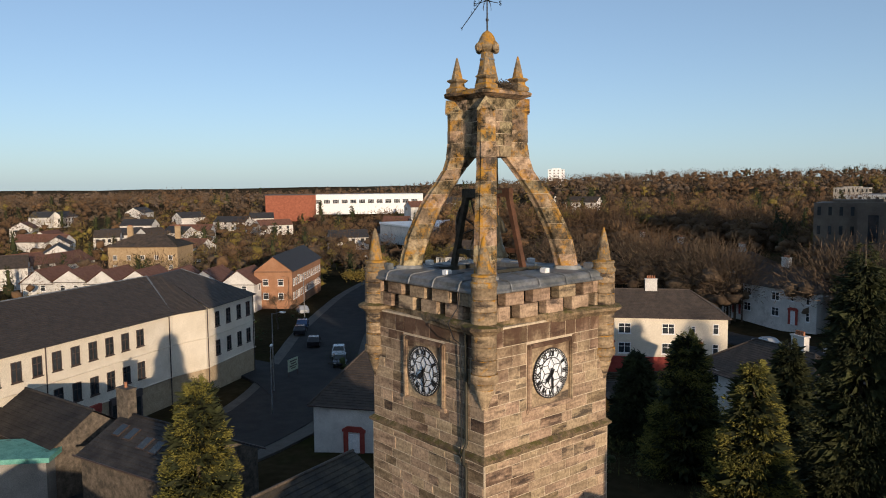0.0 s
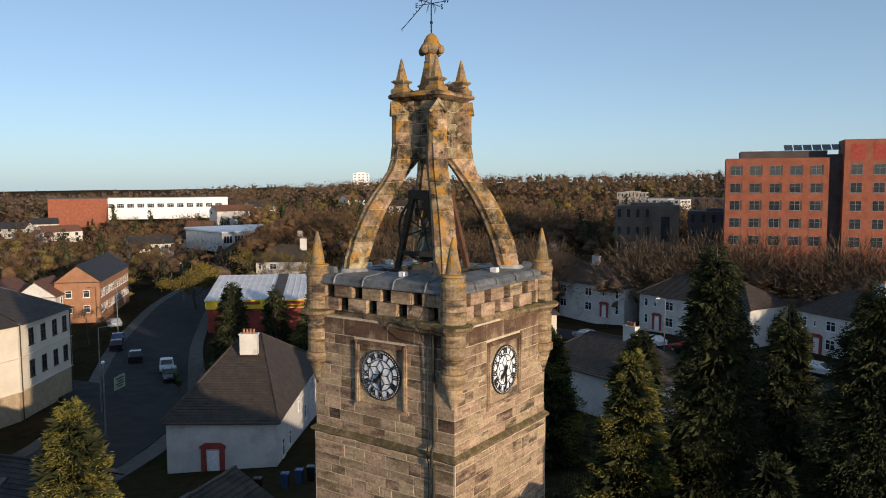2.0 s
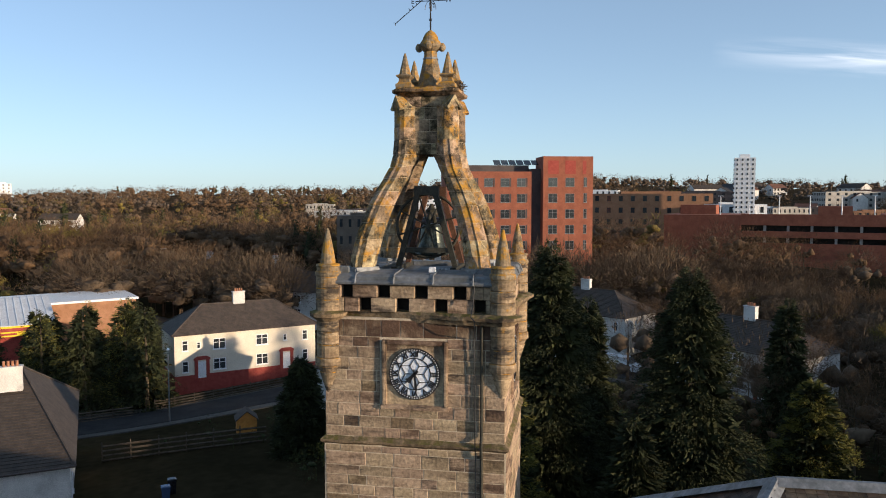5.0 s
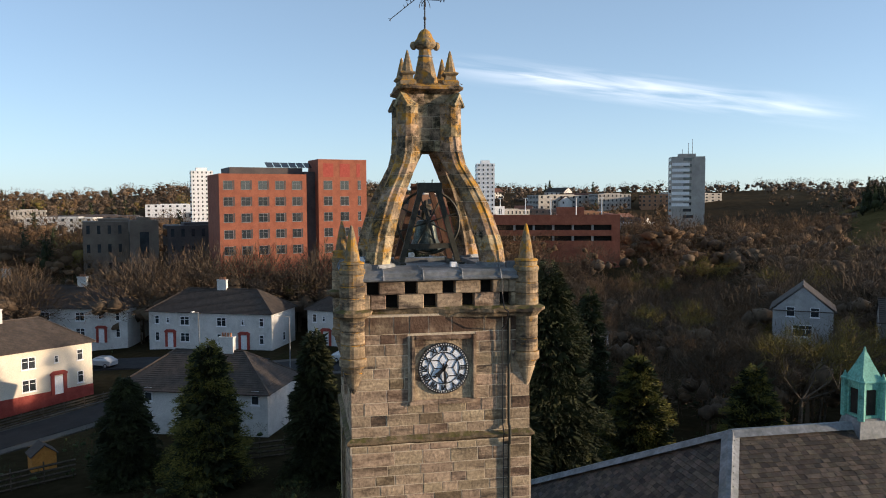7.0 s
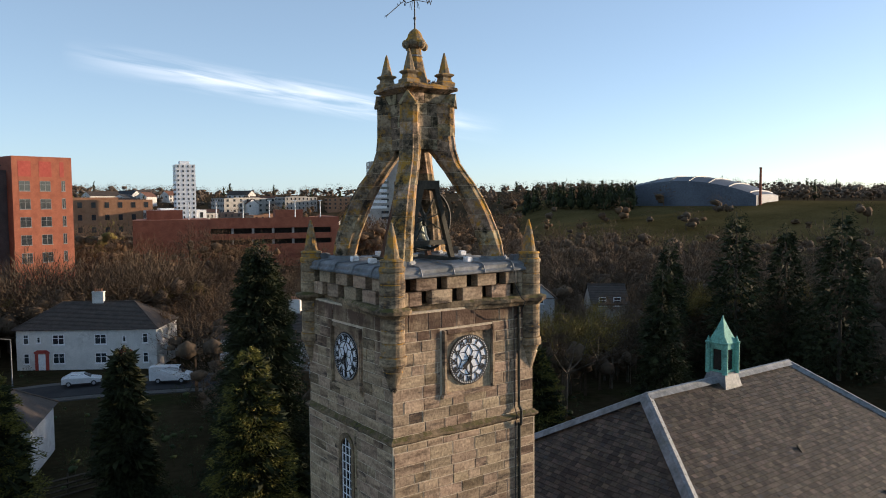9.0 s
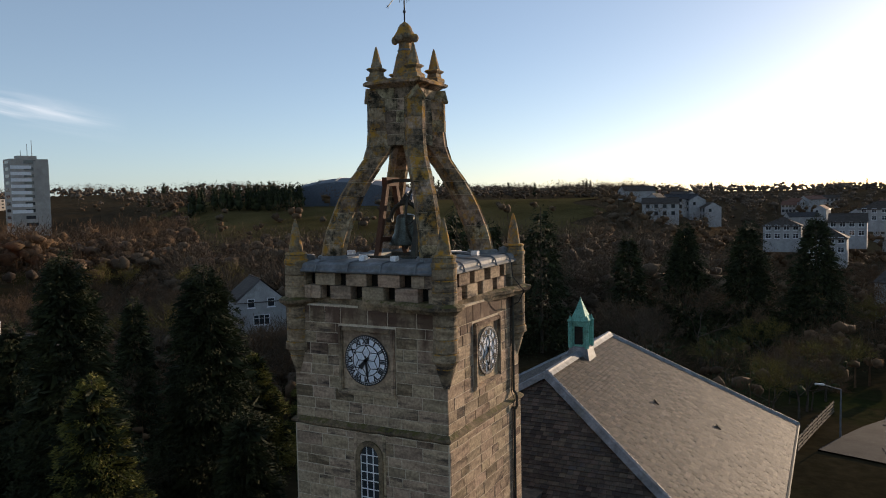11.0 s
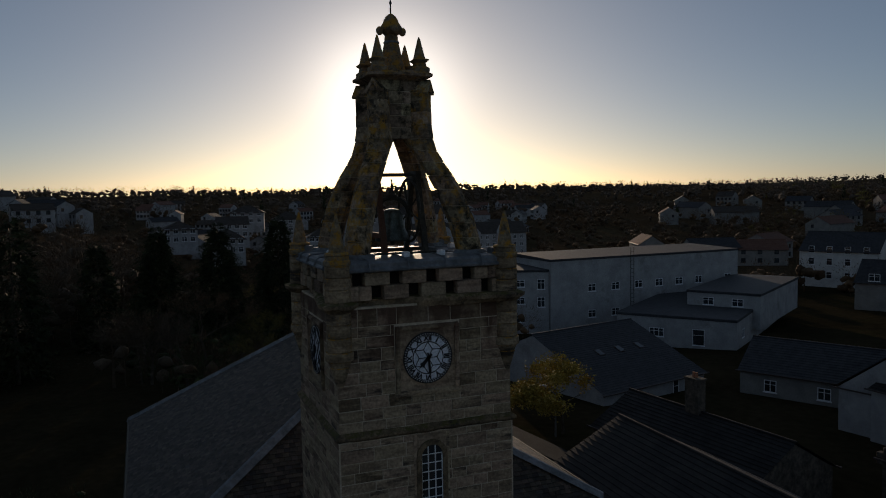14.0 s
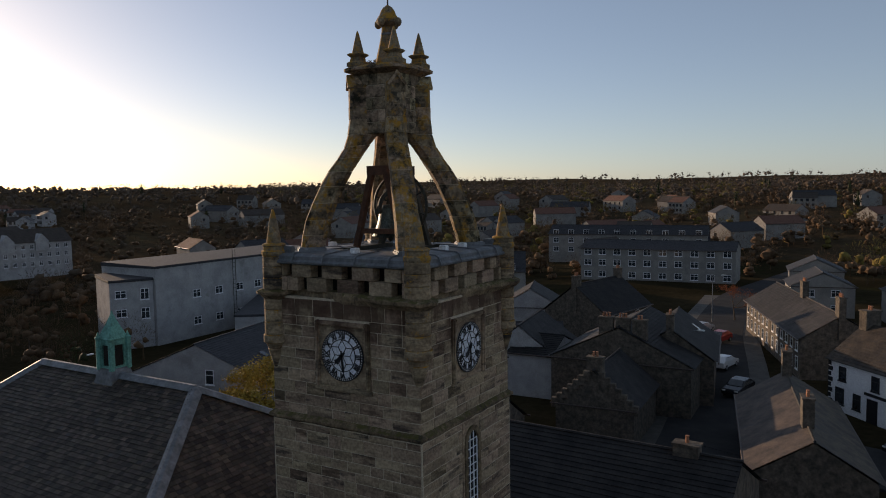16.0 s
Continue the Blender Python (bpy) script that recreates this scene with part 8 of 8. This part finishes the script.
for x, y, t, h in ((-57.0, 20.5, 20, 9.0), (-49.0, 16.2, 150, 6.5), (-98.0, 47.5, -60, 8), (-36.0, 44.0, 120, 7), (-6.0, 71.0, 200, 7), (-18.0, 78.0, 250, 7), (58.6, -29.0, 90, 4), (120.0, -36.0, 200, 8),
                   (3.2, -56.0, 180, 6), (8.5, -96.0, 180, 7), (-120.0, 76.0, -50, 8), (46.0, -14.0, 90, 4), (28.0, -22.6, 0, 3.5)):
    street_lamp(x, y, t, h)
sg = thing("notice_board", pose(-62.3, 25.8, gz(-62.3, 25.8), 0, 0, 300), "pale green notice board on two posts", "sign")
bm = bmesh.new()
box(bm, -1.1, 1.1, -0.05, 0.05, 1.0, 2.5)
part("panel", bm, surface("green_board", (0.35, 0.42, 0.30), (0.45, 0.50, 0.38), 3, 0.6, 0), sg)
for i, (z, w) in enumerate(((2.15, 0.8), (1.85, 0.6), (1.55, 0.85), (1.28, 0.5))):
    bm = bmesh.new()
    box(bm, -w, w, -0.07, 0.07, z, z + 0.14)
    part("text_bar", bm, FRAME_D, sg)
for x in (-1.0, 1.0):
    bm = bmesh.new()
    rod(bm, (x, 0, -0.4), (x, 0, 2.55), 0.05, n=6)
    part("post", bm, FRAME_D, sg)
for x, y, c in ((-23.2, 15.6, "blue"), (-22.9, 16.5, "black"), (-23.6, 14.6, "blue"), (-24.6, 13.0, "black"), (-22.6, 20.5, "blue"), (-23.0, 22.0, "black")):
    b = thing("wheelie_bin", pose(x, y, gz(x, y), 0, 0, 35), c + " plastic wheeled bin beside the white house", "bin", "wheeled bins")
    bm = bmesh.new()
    prism(bm, [[(-h, -h, z), (h, -h, z), (h, h, z), (-h, h, z)] for h, z in ((0.22, 0.0), (0.29, 1.0))])
    part("body", bm, PAINTS[c], b)
    bm = bmesh.new()
    prism(bm, [[(-h, -h, z), (h, -h, z), (h, h, z), (-h, h, z)] for h, z in ((0.31, 1.0), (0.30, 1.06), (0.2, 1.1))])
    part("lid", bm, PAINTS[c], b)


# ---- garden fences and hedges round the houses ----
def fence(a, b, h=1.2):
    f = thing("garden_fence", pose(a[0], a[1], 0), "dark wooden garden fence", "fence", "garden fences")
    n = max(2, int(math.dist(a, b) / 2.0))
    for i in range(n):
        p = [a[j] + (b[j] - a[j]) * i / n - a[j] for j in (0, 1)]
        q = [a[j] + (b[j] - a[j]) * (i + 1) / n - a[j] for j in (0, 1)]
        z0, z1 = gz(p[0] + a[0], p[1] + a[1]), gz(q[0] + a[0], q[1] + a[1])
        bm = bmesh.new()
        rod(bm, (p[0], p[1], z0 - 0.3), (p[0], p[1], z0 + h + 0.1), 0.06, n=4)
        part("post", bm, BARK, f)
        bm = bmesh.new()
        for k in range(4):
            rod(bm, (p[0], p[1], z0 + 0.15 + k * h / 4), (q[0], q[1], z1 + 0.15 + k * h / 4), 0.09, n=4)
        part("panel", bm, BARK, f)


fence((-41.0, 49.5), (-24.5, 63.0))
fence((-50.0, 40.5), (-42.0, 47.0))
fence((-20.0, 34.0), (-2.0, 38.0), 1.6)
fence((-34.0, 30.0), (-22.0, 36.0), 1.6)
fence((40.0, -11.0), (56.0, -13.5), 1.2)


hut = thing("play_hut", pose(-25.6, 39.7, gz(-25.6, 39.7), 0, 0, 30), "small orange wooden garden hut", "shed")
ORANGE_WOOD = surface("orange_wood", (0.50, 0.20, 0.04), (0.60, 0.27, 0.06), 3, 0.7, 0.2, 15)
bm = bmesh.new()
prism(bm, [[(-0.9, y, -0.3), (0.9, y, -0.3), (0.9, y, 1.4), (0, y, 2.1), (-0.9, y, 1.4)] for y in (0.8, -0.8)])
part("body", bm, ORANGE_WOOD, hut)
bm = bmesh.new()
for s in (-1, 1):
    prism(bm, [[(s * 1.05, y, 1.28), (0, y, 2.12), (0, y, 2.22), (s * 1.05, y, 1.38)][::s] for y in (0.95, -0.95)])
part("roof", bm, TILE, hut)
